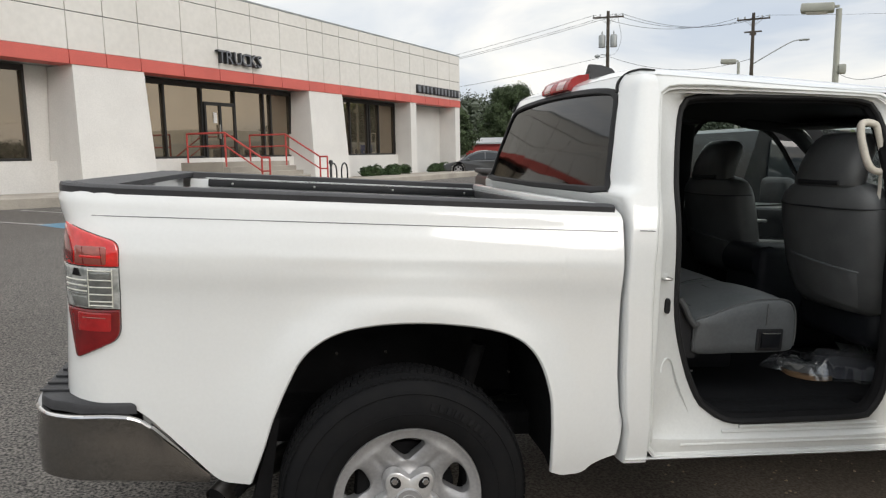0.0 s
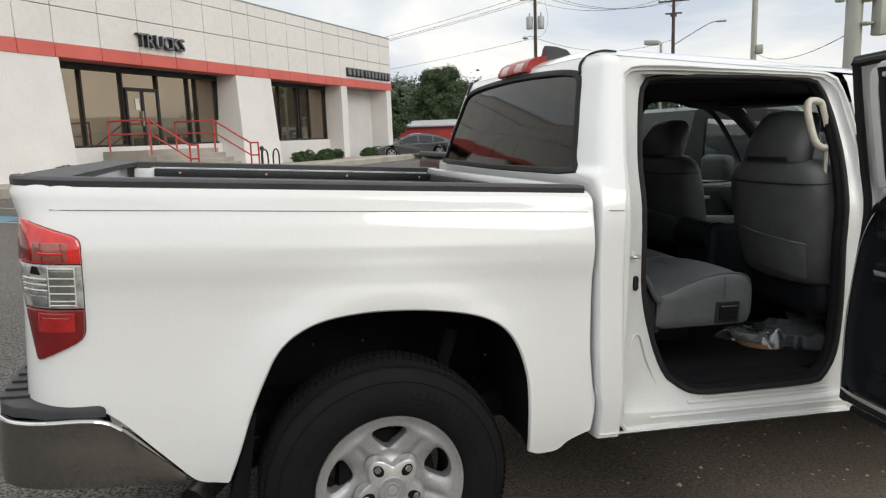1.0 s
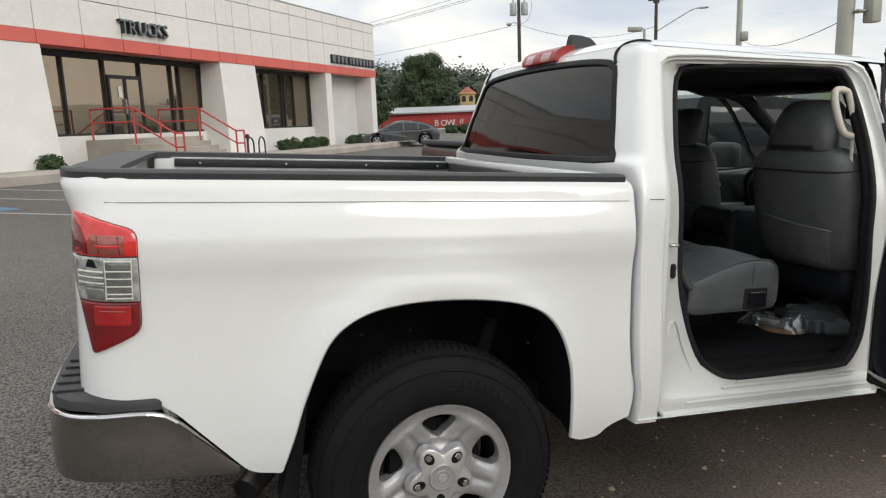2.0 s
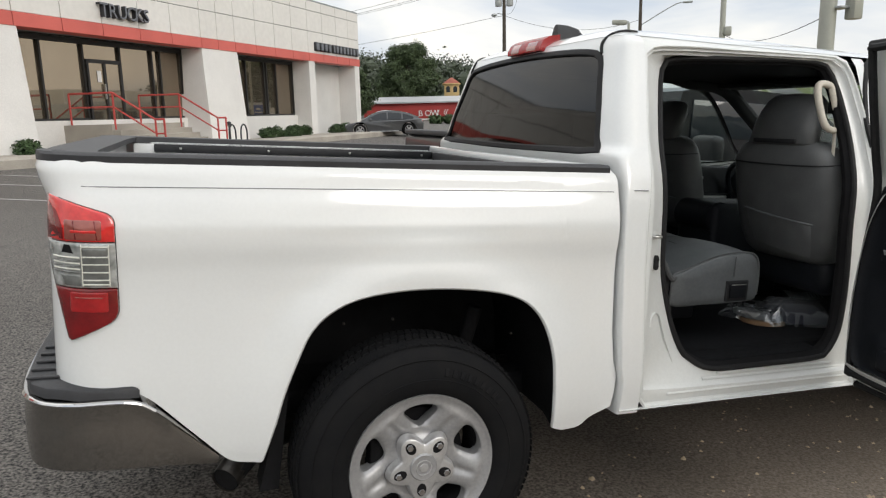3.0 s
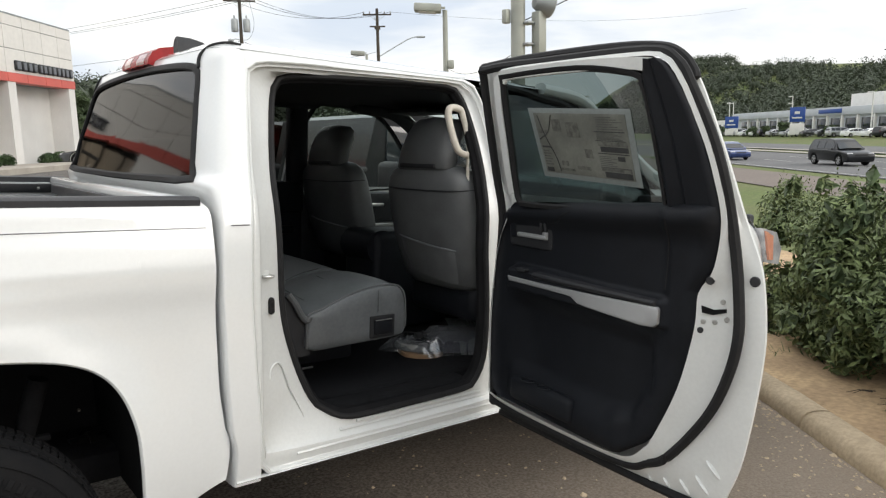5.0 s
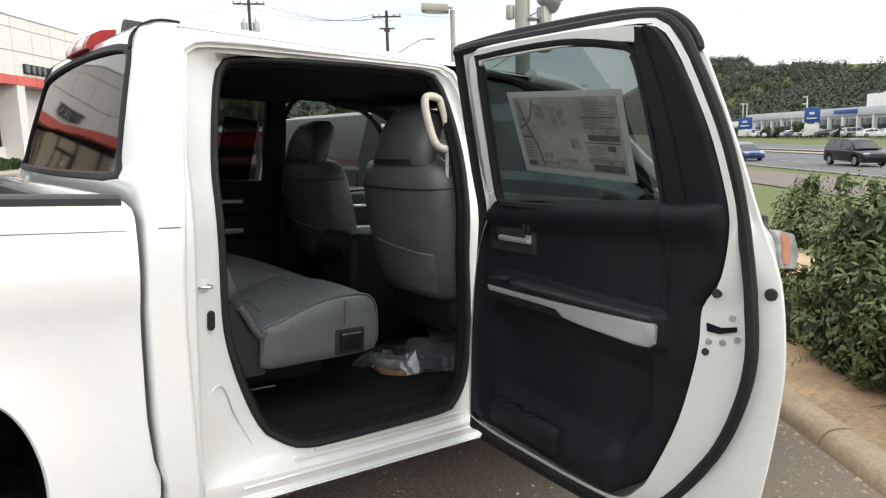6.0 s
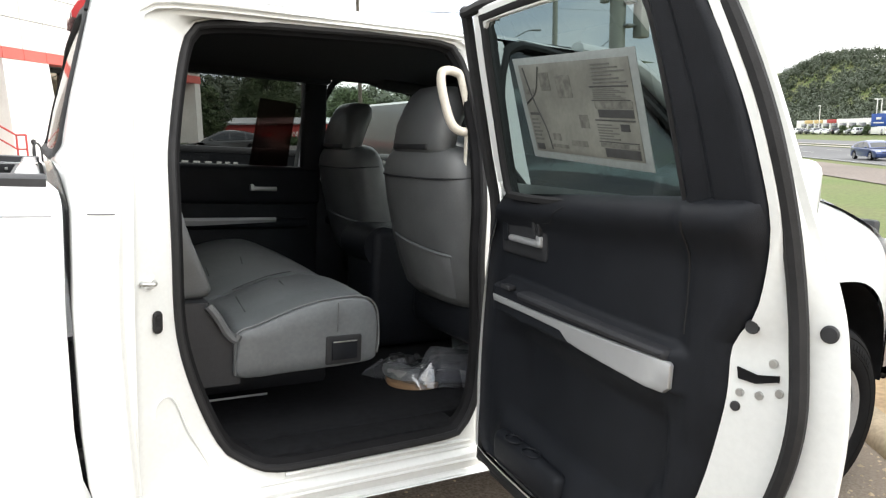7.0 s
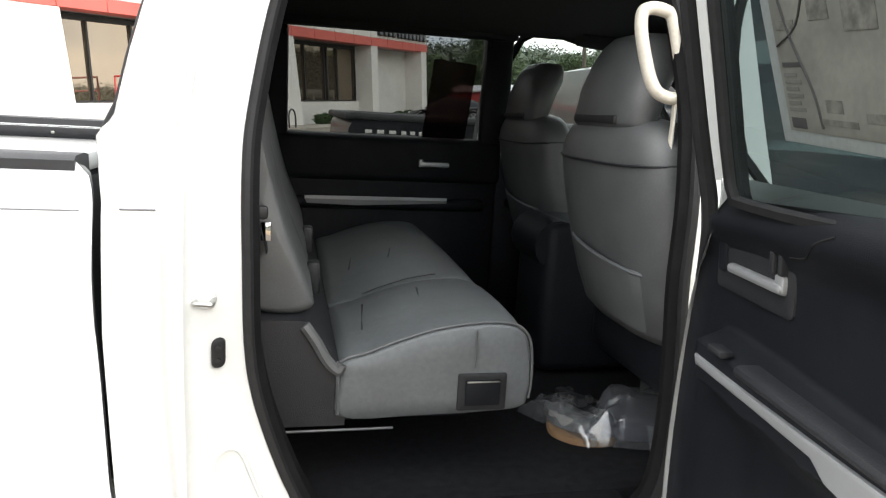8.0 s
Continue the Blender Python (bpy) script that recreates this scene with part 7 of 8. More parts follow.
def tree(name, x, y, z, height, width, label, leaves=5200, leaf=0.42, seed=1):
    rng = random.Random(seed)
    t = thing(name, label, "tree", Matrix.Translation((x, y, z)))
    part("trunk", tube([(0, 0, -0.3), (0.05, 0, height * 0.2), (-0.05, 0.05, height * 0.45), (0.05, 0, height * 0.8)], [height * 0.032, height * 0.026, height * 0.018, height * 0.006], 10), BARK, t)
    clumps = []
    for k in range(230):
        a, h = rng.uniform(0, 2 * math.pi), rng.uniform(0.16, 0.97)
        w = width * 0.5 * (1.0 - 0.9 * abs(h - 0.45) ** 1.35 * 1.6) * rng.uniform(0.2, 1.0) ** 0.6
        c = (w * math.cos(a), w * math.sin(a), h * height)
        q = rng.uniform(0.04, 0.095) * width
        clumps.append((c, (q, q, q * 0.8)))
        if k % 16 == 0:
            part("limb", tube([(0, 0, h * height * 0.6), (c[0] * 0.5, c[1] * 0.5, h * height * 0.85), c], [0.10, 0.06, 0.02], 6), BARK, t)
    tagged(part("crown", leaf_cloud(clumps, leaves, leaf, rng, 0.2, 1.5, 0.34), LEAF_TREE, t), kind="stuff")
    return t


def polar(az, r, ox=-0.5, oy=-2.1):
    a = radians(az)
    return ox + r * math.sin(a), oy + r * math.cos(a)


def ground_at(x, y):
    return land_z(*qs(x, y))


x, y = polar(16.9, 88)
tree("broadleaf_tree", x, y, ground_at(x, y) - 0.3, 9.9 - ground_at(x, y), 8.0, "tall dense green broadleaf tree beside a low red building", 60000, 0.16, 3)
for az, r, h, w, sd in ((12.2, 70, 6.0, 5.0, 5), (10.6, 82, 6.8, 6.0, 6), (23.5, 80, 6.3, 6.0, 8)):
    x, y = polar(az, r)
    tree("broadleaf_tree", x, y, ground_at(x, y) - 0.2, h - ground_at(x, y), w, "green broadleaf tree behind the showroom", 22000, 0.17, sd)
# woods on the hills: crowns with leafy rims, past counting
def woods(name, spots, label, leaf, per, seed, sub=1, core=0.6, tall=1.0):
    rng = random.Random(seed)
    geos = []
    clumps = []
    for x, y, z, r in spots:
        if core:
            geos.append(blob(rng, (x, y, z), (r * core, r * core, r * core * tall), sub))
        clumps.append(((x, y, z), (r * 1.04, r * 1.04, r * tall)))
    geos.append(leaf_cloud(clumps, per * len(spots), leaf, rng, 0.1, 1.5, 0.22))
    solid(name, merge(*geos), LEAF_FAR, label, "woods", kind="stuff")


rng = random.Random(11)
spots = []
for k in range(330):
    az, r = rng.uniform(-2, 34), rng.uniform(112, 190)
    x, y = polar(az, r)
    top = 1.5 + r * math.tan(radians(float(np.interp(az, [-2, 13.2, 19.3, 22, 34], [4.9, 4.85, 4.4, 4.0, 3.7])) - rng.uniform(0.0, 1.3) + 0.12 * math.sin(az * 2.9)))
    q = rng.uniform(1.6, 3.2)
    spots.append((x, y, top - q, q))
    spots.append((x + 1, y - 2, max(2, top - q * 2.4), q * 1.2))
    spots.append((x - 1, y - 3, 2.0, q * 1.5))
woods("woods_behind_showroom", spots, "dense dark green woods on the rise beyond the lot", 0.42, 230, 12, 1, 0.6, 1.1)
spots = []
for k in range(5600):
    s = rng.uniform(-60, 620)
    q = 94 + 130 * rng.random() ** 1.3
    near = s < 1.42 * q
    x, y = xy(q, s)
    r = rng.uniform(1.5, 3.3)
    spots.append((x, y, land_z(q, s) + (rng.uniform(-0.2, 2.0) if near else rng.uniform(0.0, 4.2)), r))
woods("hill_woods", spots, "dense wooded hill beyond the highway", 0.70, 74, 13, 1, 0.5, 1.35)
spots = []
for k in range(230):
    a, r = rng.uniform(95, 300), rng.uniform(110, 180)
    x, y = polar(a, r)
    q = rng.uniform(3, 5)
    top = 1.5 + r * math.tan(radians(rng.uniform(2.8, 4.6) + 0.5 * math.sin(a * 0.31)))
    for j in range(4):
        z = top - q - j * q * 1.3
        if z > -1:
            spots.append((x + rng.uniform(-1, 1), y + rng.uniform(-1, 1), z, q))
woods("woods_behind_lot", spots, "dark green treeline behind the lot", 1.5, 18, 14)

# hedge behind the kerb
def hedge():
    rng = random.Random(21)
    cx, cy = xy(1.10, 0.5)
    z0 = land_z(1.1, 0.5)
    far_end = lambda q: 1.15 + 2.0 * (q + 0.55)
    h = thing("hedge", "dense glossy green hedge on the dirt bed", "hedge", Matrix.Translation((cx, cy, z0)))
    clumps = []
    for k in range(190):
        q = rng.uniform(-0.55, 0.75)
        s = rng.uniform(-3.4, far_end(q))
        zz = rng.uniform(0.02, 1.0 + 0.10 * math.sin(s * 2.3) + 0.06 * math.sin(s * 5.1))
        k2 = 1 - 0.35 * (zz - 0.6) ** 2
        x, y = q * k2 * DY + s * DX, -q * k2 * DX + s * DY
        r = rng.uniform(0.16, 0.28)
        clumps.append(((x, y, zz), (r, r, r * 0.85)))
    for k in range(30):
        q = rng.uniform(-0.4, 0.6)
        s = rng.uniform(-3.3, far_end(q))
        zz = 1.12 + 0.10 * math.sin(s * 2.3) + rng.uniform(-0.02, 0.16)
        clumps.append(((q * DY + s * DX, -q * DX + s * DY, zz), (0.05, 0.05, rng.uniform(0.08, 0.16))))
    tagged(part("foliage", leaf_cloud(clumps, 90000, 0.030, rng, 0.12, 2.2), LEAF_HEDGE, h), kind="stuff")
    # the hedge's shaded depth is painted: inner leaves take the darker tree green
    tagged(part("shaded_inner_foliage", leaf_cloud([(c, (r[0] * 0.75, r[1] * 0.75, r[2] * 0.75)) for c, r in clumps], 5000, 0.11, rng), LEAF_TREE, h), kind="stuff")
    V, F = [], []
    for k in range(620):
        q = rng.uniform(-0.55, 0.7)
        s = rng.uniform(-3.4, far_end(q))
        base = Vector((q * DY + s * DX, -q * DX + s * DY, 0.92 + 0.12 * math.sin(s * 2.3) - 0.5 * abs(q) ** 2.5 + rng.uniform(-0.1, 0.1)))
        tip = base + Vector((rng.gauss(0, 0.07), rng.gauss(0, 0.07), rng.uniform(0.14, 0.36)))
        for j in range(13):
            p = base.lerp(tip, j / 12)
            a = rng.uniform(0, 6.28)
            out = Vector((math.cos(a), math.sin(a), rng.uniform(0.5, 1.3))).normalized()
            side = out.cross(Vector((0, 0, 1))).normalized()
            l = 0.055 * rng.uniform(0.6, 1.1) * (1 - 0.35 * j / 12)
            i = len(V)
            V += [tuple(p), tuple(p + out * l * 0.5 + side * l * 0.17), tuple(p + out * l), tuple(p + out * l * 0.5 - side * l * 0.17)]
            F += [(i, i + 1, i + 2), (i, i + 2, i + 3)]
    tagged(part("shoot_foliage", (V, F), LEAF_HEDGE, h), kind="stuff")
    for k in range(22):
        q = rng.uniform(-0.35, 0.45)
        s = rng.uniform(-3.2, far_end(q) - 0.2)
        x, y = q * DY + s * DX, -q * DX + s * DY
        part("stem", tube([(x, y, -0.1), (x + rng.uniform(-0.05, 0.05), y + rng.uniform(-0.05, 0.05), 0.3), (x + rng.uniform(-0.15, 0.15), y + rng.uniform(-0.15, 0.15), 0.75)], [0.014, 0.011, 0.005], 6), BARK, h)


hedge()
for s, q, n in ((3.0, 0.5, 14), (-0.6, 0.45, 22), (-2.2, 0.5, 16), (1.3, 0.42, 12)):
    x, y = xy(q, s)
    V, F = [], []
    for k in range(n):
        a, l = rnd.uniform(0, 6.28), rnd.uniform(0.05, 0.13)
        d = Vector((math.cos(a), math.sin(a), 0))
        w = Vector((-d.y, d.x, 0)) * 0.005
        i = len(V)
        b = Vector((rnd.gauss(0, 0.05), rnd.gauss(0, 0.05), 0))
        V += [tuple(b + w), tuple(b - w), tuple(b + d * l * 0.6 + Vector((0, 0, l * 0.7))), ]
        F += [(i, i + 1, i + 2)]
    solid("grass_tuft", (V, F), LEAF_HEDGE, "small green weed on the sandy dirt", "weed", Matrix.Translation((x, y, land_z(q, s) + 0.01)), "weeds on the dirt")
for k in range(14):
    s, q = rnd.uniform(-3, 3.5), rnd.uniform(0.25, 0.8)
    x, y = xy(q, s)
    a = rnd.uniform(0, 3.1)
    solid("fallen_twig", tube([(0, 0, 0), (0.08 * math.cos(a), 0.08 * math.sin(a), 0.008), (0.17 * math.cos(a + 0.3), 0.17 * math.sin(a + 0.3), 0.002)], [0.004, 0.003, 0.0015], 5), BARK, "dry brown twig on the dirt", "twig", Matrix.Translation((x, y, land_z(q, s) + 0.03)), "twigs on the dirt")
# low shrubs before the showroom
for a, n in ((-9.6, 3), (-3.6, 2), (-22.6, 1), (-7.9, 2)):
    m = FAC @ Matrix.Translation((a, 0.55, 0.62))
    clumps = [((rnd.uniform(-0.25, 0.25) * n * 1.6, rnd.uniform(-0.2, 0.2), rnd.uniform(0.05, 0.28)), (0.28, 0.25, 0.2)) for k in range(6 * n)]
    sh = thing("shrub", "low spreading green shrub at the showroom wall", "shrub", m, "shrubs at the showroom wall")
    tagged(part("foliage", leaf_cloud(clumps, 900 * n, 0.085, rnd), LEAF_SHRUB, sh), kind="stuff")

# ---- poles and wires ----
def utility_pole(x, y, top, name_label, az, lamp=False, cobra=False):
    z = ground_at(x, y)
    a = radians(az)
    side = Vector((math.cos(a), -math.sin(a), 0))
    P = thing("utility_pole", name_label, "utility pole", Matrix.Translation((x, y, 0)))
    part("pole", tube([(0, 0, z - 0.3), (0, 0, top)], [0.17, 0.11], 12), WOODP, P)
    arm = lambda zz, w: rbox((0, 0, zz), (2 * w, 0.1, 0.11), 0.012, 1, Matrix.Rotation(-a, 3, "Z"))
    part("crossarm", arm(top - 0.45, 1.12), WOODP, P)
    for k in (-1, -0.55, 0.55, 1):
        p = side * k * 1.05
        part("insulator", lathe([(0.03, 0), (0.06, 0.05), (0.045, 0.1), (0.06, 0.14), (0.02, 0.2)], 10, Matrix.Translation((p.x, p.y, top - 0.4))), GALV, P)
        part("brace", tube([tuple(p * 0.6 + Vector((0, 0, top - 0.48))), (0, 0, top - 1.0)], 0.015, 6), GALV, P)
    if lamp:
        for k in (-1, 1):
            p = side * 0.42 * k
            tr = part("transformer", lathe([(0.0, 0), (0.24, 0.0), (0.25, 0.1), (0.25, 0.8), (0.2, 0.9), (0.0, 0.92)], 18, Matrix.Translation((p.x, p.y, top - 2.6))), GALV, P, "grey pole transformer")
            part("bushing", lathe([(0.04, 0), (0.06, 0.1), (0.03, 0.25)], 8, Matrix.Translation((p.x, p.y, top - 1.68))), GALV, tr)
        p = side * -0.75
        part("lamp_arm", tube([(0, 0, top - 3.2), tuple(side * -0.4 + Vector((0, 0, top - 3.1))), tuple(p + Vector((0, 0, top - 3.2)))], 0.03, 8), GALV, P)
        part("lamp_head", lathe([(0.02, 0.12), (0.18, 0.06), (0.22, -0.04), (0.12, -0.12), (0.0, -0.13)], 14, Matrix.Translation(p + Vector((0, 0, top - 3.2)))), GALV, P)
        part("drop_wire", tube(smooth_path([tuple(side * 0.7 + Vector((0, 0, top - 0.5))), tuple(side * 0.95 + Vector((0, 0, top - 2.0))), tuple(side * 0.6 + Vector((0, 0, top - 3.0))), (0.1, 0, top - 3.2)], 6), 0.012, 5), RUBBER, P)
    else:
        part("crossarm", arm(top - 1.35, 0.6), WOODP, P)
        part("cutout", rbox((0, 0, top - 1.45), (0.5, 0.15, 0.3), 0.05, 2), WOODP, P)
    if cobra:
        part("cobra_arm", tube(smooth_path([(0, 0, top - 3.7), tuple(side * 1.2 + Vector((0, 0, top - 3.0))), tuple(side * 2.5 + Vector((0, 0, top - 2.3))), tuple(side * 3.1 + Vector((0, 0, top - 2.15)))], 6), 0.04, 8), GALV, P)
        part("cobra_head", rbox(tuple(side * 3.4 + Vector((0, 0, top - 2.17))), (0.7, 0.25, 0.14), 0.06, 3, Matrix.Rotation(-a, 3, "Z")), GALV, P)
    return P


p1 = polar(24.55, 55)
p2 = polar(34.85, 58)
T1, T2 = 1.54 + 55 * math.tan(radians(10.5)), 1.54 + 58 * math.tan(radians(9.6))
utility_pole(*p1, T1, "brown wooden utility pole with two grey transformers", 24.5, True)
utility_pole(*p2, T2, "brown wooden utility pole with a street lamp arm", 34.8, False, True)


def wire(a, b, sag, r=0.014, n=16):
    A, B = Vector(a), Vector(b)
    return tube([tuple(A.lerp(B, t) - Vector((0, 0, sag * 4 * t * (1 - t)))) for t in lin(0, 1, n)], r, 5)


for k, dz in ((-1.0, 0), (0.4, 0), (1.0, 0), (0.0, -3.0)):
    a, b = radians(24.5), radians(34.8)
    A = (p1[0] + k * math.cos(a), p1[1] - k * math.sin(a), T1 - 0.25 + dz)
    B = (p2[0] + k * math.cos(b), p2[1] - k * math.sin(b), T2 - 0.25 + dz)
    solid("power_line", wire(A, B, 0.9), RUBBER, "thin dark overhead power line between poles", "power line", group="overhead power lines")
    solid("power_line", wire(A, (polar(-6, 95)[0] + k, polar(-6, 95)[1], 9.2 + dz * 0.5), 1.2), RUBBER, "thin dark overhead power line between poles", "power line", group="overhead power lines")
    if k == 1.0:
        solid("power_line", wire(B, (polar(62, 90)[0] + k, polar(62, 90)[1], 15 + dz * 0.5), 1.0, 0.009), RUBBER, "thin dark overhead power line between poles", "power line", group="overhead power lines")


def lot_lamp(az, r, top, heads, label, seed=0):
    x, y = polar(az, r)
    z = ground_at(x, y)
    P = thing("lot_lamp", label, "lot lamp", Matrix.Translation((x, y, 0)) @ Matrix.Rotation(-radians(az), 4, "Z"))
    part("pole", tube([(0, 0, z - 0.3), (0, 0, top - 0.1)], [0.11, 0.085], 12), POLEM, P)
    for sx in heads:
        hd = part("lamp_head", rbox((sx * 0.60, 0, top - 0.02), (0.95, 0.55, 0.27), 0.05, 2, Matrix.Rotation(radians(-4 * sx), 3, "Y")), POLEM, P, "boxy grey lamp head")
        part("lens", rbox((sx * 0.62, 0, top - 0.165), (0.62, 0.42, 0.03), 0.01, 1, Matrix.Rotation(radians(-4 * sx), 3, "Y")), GLASSL, hd)
        part("arm", rbox((sx * 0.09, 0, top - 0.02), (0.2, 0.08, 0.08), 0.01), POLEM, P)
    part("loudspeaker", rbox((0.18, 0, top - 1.95), (0.22, 0.25, 0.3), 0.05, 2), POLEM, P)
    return P


lot_lamp(40.55, 26, 1.54 + 26 * math.tan(radians(9.55)), (-1,), "pale steel lot lamp pole with one boxy head")
lot_lamp(34.0, 50, 1.54 + 50 * math.tan(radians(6.35)), (-1,), "pale steel lot lamp pole with a boxy head")
# the near lamp pole at the kerb
bx, by = 7.62, 5.45
nb = thing("lamp_pole", "thick pale grey-green steel lamp pole with a floodlight", "lamp pole", Matrix.Translation((bx, by, 0)))
part("pole", tube([(0, 0, land_z(*qs(bx, by)) - 0.3), (0, 0, 7.2)], 0.105, 20), POLEM, nb)
part("control_box", rbox((0.23, -0.2, 2.95), (0.16, 0.16, 0.62), 0.02, 2), POLEM, nb)
for zs in (3.1, 2.8):
    part("box_strap", rbox((0.1, -0.1, zs), (0.2, 0.2, 0.03), 0.005), GALV, nb)
part("side_bracket", rbox((-0.14, 0.1, 3.2), (0.1, 0.1, 0.2), 0.02), POLEM, nb)
fl = part("floodlight", lathe([(0.03, -0.16), (0.1, -0.14), (0.17, 0.0), (0.2, 0.1), (0.19, 0.12), (0.0, 0.13)], 20, Matrix.Translation((0.28, -0.24, 3.38)) @ Matrix.Rotation(radians(100), 4, "Y") @ Matrix.Rotation(radians(20), 4, "X")), GALV, nb, "round grey floodlight")
part("knuckle", tube([(0.23, -0.2, 3.24), (0.25, -0.22, 3.36)], 0.03, 8), GALV, nb)
solid("service_wire", wire((bx + 0.1, by - 0.05, 3.15), (bx + 13.5, by - 3.2, 10.2), 0.25, 0.008), RUBBER, "dark wire running from the lamp pole", "wire")
solid("service_wire", wire((bx, by, 2.72), (polar(40.55, 26)[0], polar(40.55, 26)[1], 3.9), 0.3, 0.006), RUBBER, "dark wire running from the lamp pole", "wire")

# ---- other vehicles ----
def car(name, label, paint, length, width, height, kind="hatch"):
    """A closed car; x forward, base on z=0."""
    c = thing(name, label, "car")
    L, W, H = length / 2, width / 2, height
    suv = kind == "suv"
    R = 0.36 if suv else 0.32
    belt = (0.60 if suv else 0.62) * H
    xw = (-0.62 * L, 0.60 * L)
    arch = lambda x0: [(x0 + 1.14 * R * math.cos(a), R + 1.14 * R * math.sin(a)) for a in lin(math.pi + 0.25, -0.25, 15)]
    low = 0.15 * H
    side = [(-0.97 * L, low + 0.06)] + [(-0.93 * L, low)] + arch(xw[0]) + arch(xw[1]) + [(0.93 * L, low), (0.985 * L, low + 0.1), (L, 0.34 * H), (0.985 * L, 0.43 * H)]
    side += [(0.90 * L, 0.50 * H), (0.70 * L, 0.555 * H), (0.50 * L, belt * 0.985), (0.2 * L, belt), (-0.5 * L, belt * 1.02), (-0.86 * L, belt * (1.03 if suv else 1.10)), (-0.965 * L, belt * (1.0 if suv else 1.06)), (-0.99 * L, 0.5 * H), (-L, 0.36 * H)]
    taper = lambda x: 1 - 0.10 * abs(x / L) ** 4
    rings = []
    for y, d in ((-1.0, 0.055), (-0.992, 0.03), (-0.96, 0.010), (-0.90, 0.0), (-0.5, -0.01), (0.0, -0.014), (0.5, -0.01), (0.90, 0.0), (0.96, 0.010), (0.992, 0.03), (1.0, 0.055)):
        rings.append([(x, y * W * taper(x), z) for x, z in inset(side, d)])
    body = part("body", loft(rings, True, True, True), paint, c, sharp=50)
    if suv:
        prof = [(-0.955, belt), (-0.90, H * 0.86), (-0.84, H * 0.965), (-0.6, H * 0.99), (-0.1, H), (0.14, H * 0.975), (0.25, H * 0.90), (0.50, belt)]
    else:
        prof = [(-0.93, belt * 1.06), (-0.70, H * 0.84), (-0.45, H * 0.95), (-0.15, H), (0.0, H * 0.995), (0.14, H * 0.955), (0.3, H * 0.85), (0.58, belt)]
    prof = [(a * L, b) for a, b in smooth_path(prof, 4)]
    yw = lambda z: W * (0.93 - 0.25 * max(0.0, (z - belt) / (H - belt)) ** 1.1)
    gh = [[(x, y * yw(z), z + 0.03 * (1 - y * y) * (z - belt) / (H - belt)) for x, z in prof] for y in (-1.0, -0.97, -0.85, -0.4, 0.0, 0.4, 0.85, 0.97, 1.0)]
    part("roof", loft(gh, True, True, True), paint, c, sharp=50)
    top = lambda x: float(np.interp(x, [p[0] for p in prof], [p[1] for p in prof]))
    xs0, xs1 = prof[0][0], prof[-1][0]
    for s in (-1, 1):
        for a, b in (((-0.80, -0.52), (-0.50, -0.16), (-0.13, 0.34)) if suv else ((-0.74, -0.47), (-0.44, -0.10), (-0.07, 0.40))):
            def pane(t, k):
                x = (a + (b - a) * t) * L
                z0, z1 = belt + 0.04, max(belt + 0.06, top(x) - 0.09)
                z = z0 + (z1 - z0) * k
                return (x, s * (yw(z) + 0.012), z)
            part("side_glass", grid(pane, lin(0, 1, 7), lin(0, 1, 4)), WINDK, c)
        part("door_handle", rbox((-0.22 * L, s * W * 0.995, belt * 0.87), (0.18, 0.03, 0.03), 0.008), paint, c)
        part("door_mirror", rbox((0.34 * L, s * (W + 0.06), belt * 1.05), (0.12, 0.17, 0.12), 0.035, 2), paint, c)
        part("sill_trim", rbox((0.0, s * W * 0.985, low + 0.05), (0.72 * L, 0.03, 0.05), 0.01), SILVCAR, c)
        part("headlight", rbox((0.90 * L, s * W * 0.70, 0.455 * H), (0.26, 0.36, 0.13), 0.05, 2), LAMPGL, c)
        part("tail_light", rbox((-0.955 * L, s * W * 0.74, belt * 0.9), (0.12, 0.28, 0.17), 0.04, 2), REDLENS, c)
        for wx in xw:
            m = Matrix.Translation((wx, s * (W - 0.02), R)) @ Matrix.Rotation(radians(-90 * s), 4, "X")
            wh = part("wheel", lathe([(R * 0.66, -0.2), (R * 0.95, -0.2), (R, -0.16), (R, -0.03), (R * 0.94, 0.0), (R * 0.70, 0.008), (R * 0.66, -0.01), (0.0, -0.03)], 28, m), TYRE, c)
            part("rim", moved(lathe([(R * 0.66, -0.004), (R * 0.62, 0.004), (R * 0.57, -0.012), (R * 0.50, -0.028)], 28, None, False), m), ALLOY, wh)
            for k in range(5):
                a = radians(72 * k + 18)
                part("spoke", moved(rbox((R * 0.32 * math.cos(a), R * 0.32 * math.sin(a), -0.012), (R * 0.62, 0.075, 0.02), 0.008, 1, Matrix.Rotation(a, 3, "Z")), m), ALLOY, wh)
    def screen(x0, z0, x1, z1, out):
        n = Vector((z1 - z0, 0, -(x1 - x0))).normalized() * out
        return grid(lambda t, k: (x0 + (x1 - x0) * t + n.x, k * (yw(z0 + (z1 - z0) * t) - 0.07), z0 + (z1 - z0) * t + n.z + 0.03 * (1 - k * k)), lin(0.10, 0.93, 5), lin(-1, 1, 7))
    fx, rx = (0.27 if suv else 0.24), (-0.90 if suv else -0.62)
    part("windscreen", screen(0.56 * L, belt * 1.0, fx * L, top(fx * L), 0.02), WINDK, c, facing=(9, 0, 6))
    part("rear_glass", screen(prof[0][0], prof[0][1] + 0.03, rx * L, top(rx * L), -0.02), WINDK, c, facing=(-9, 0, 6))
    part("grille", rbox((0.985 * L, 0, 0.38 * H), (0.06, W * 0.9, 0.12 * H), 0.02), RUBBER, c)
    part("front_bumper", rbox((0.965 * L, 0, 0.24 * H), (0.12, W * 1.6, 0.10 * H), 0.04, 2), paint, c)
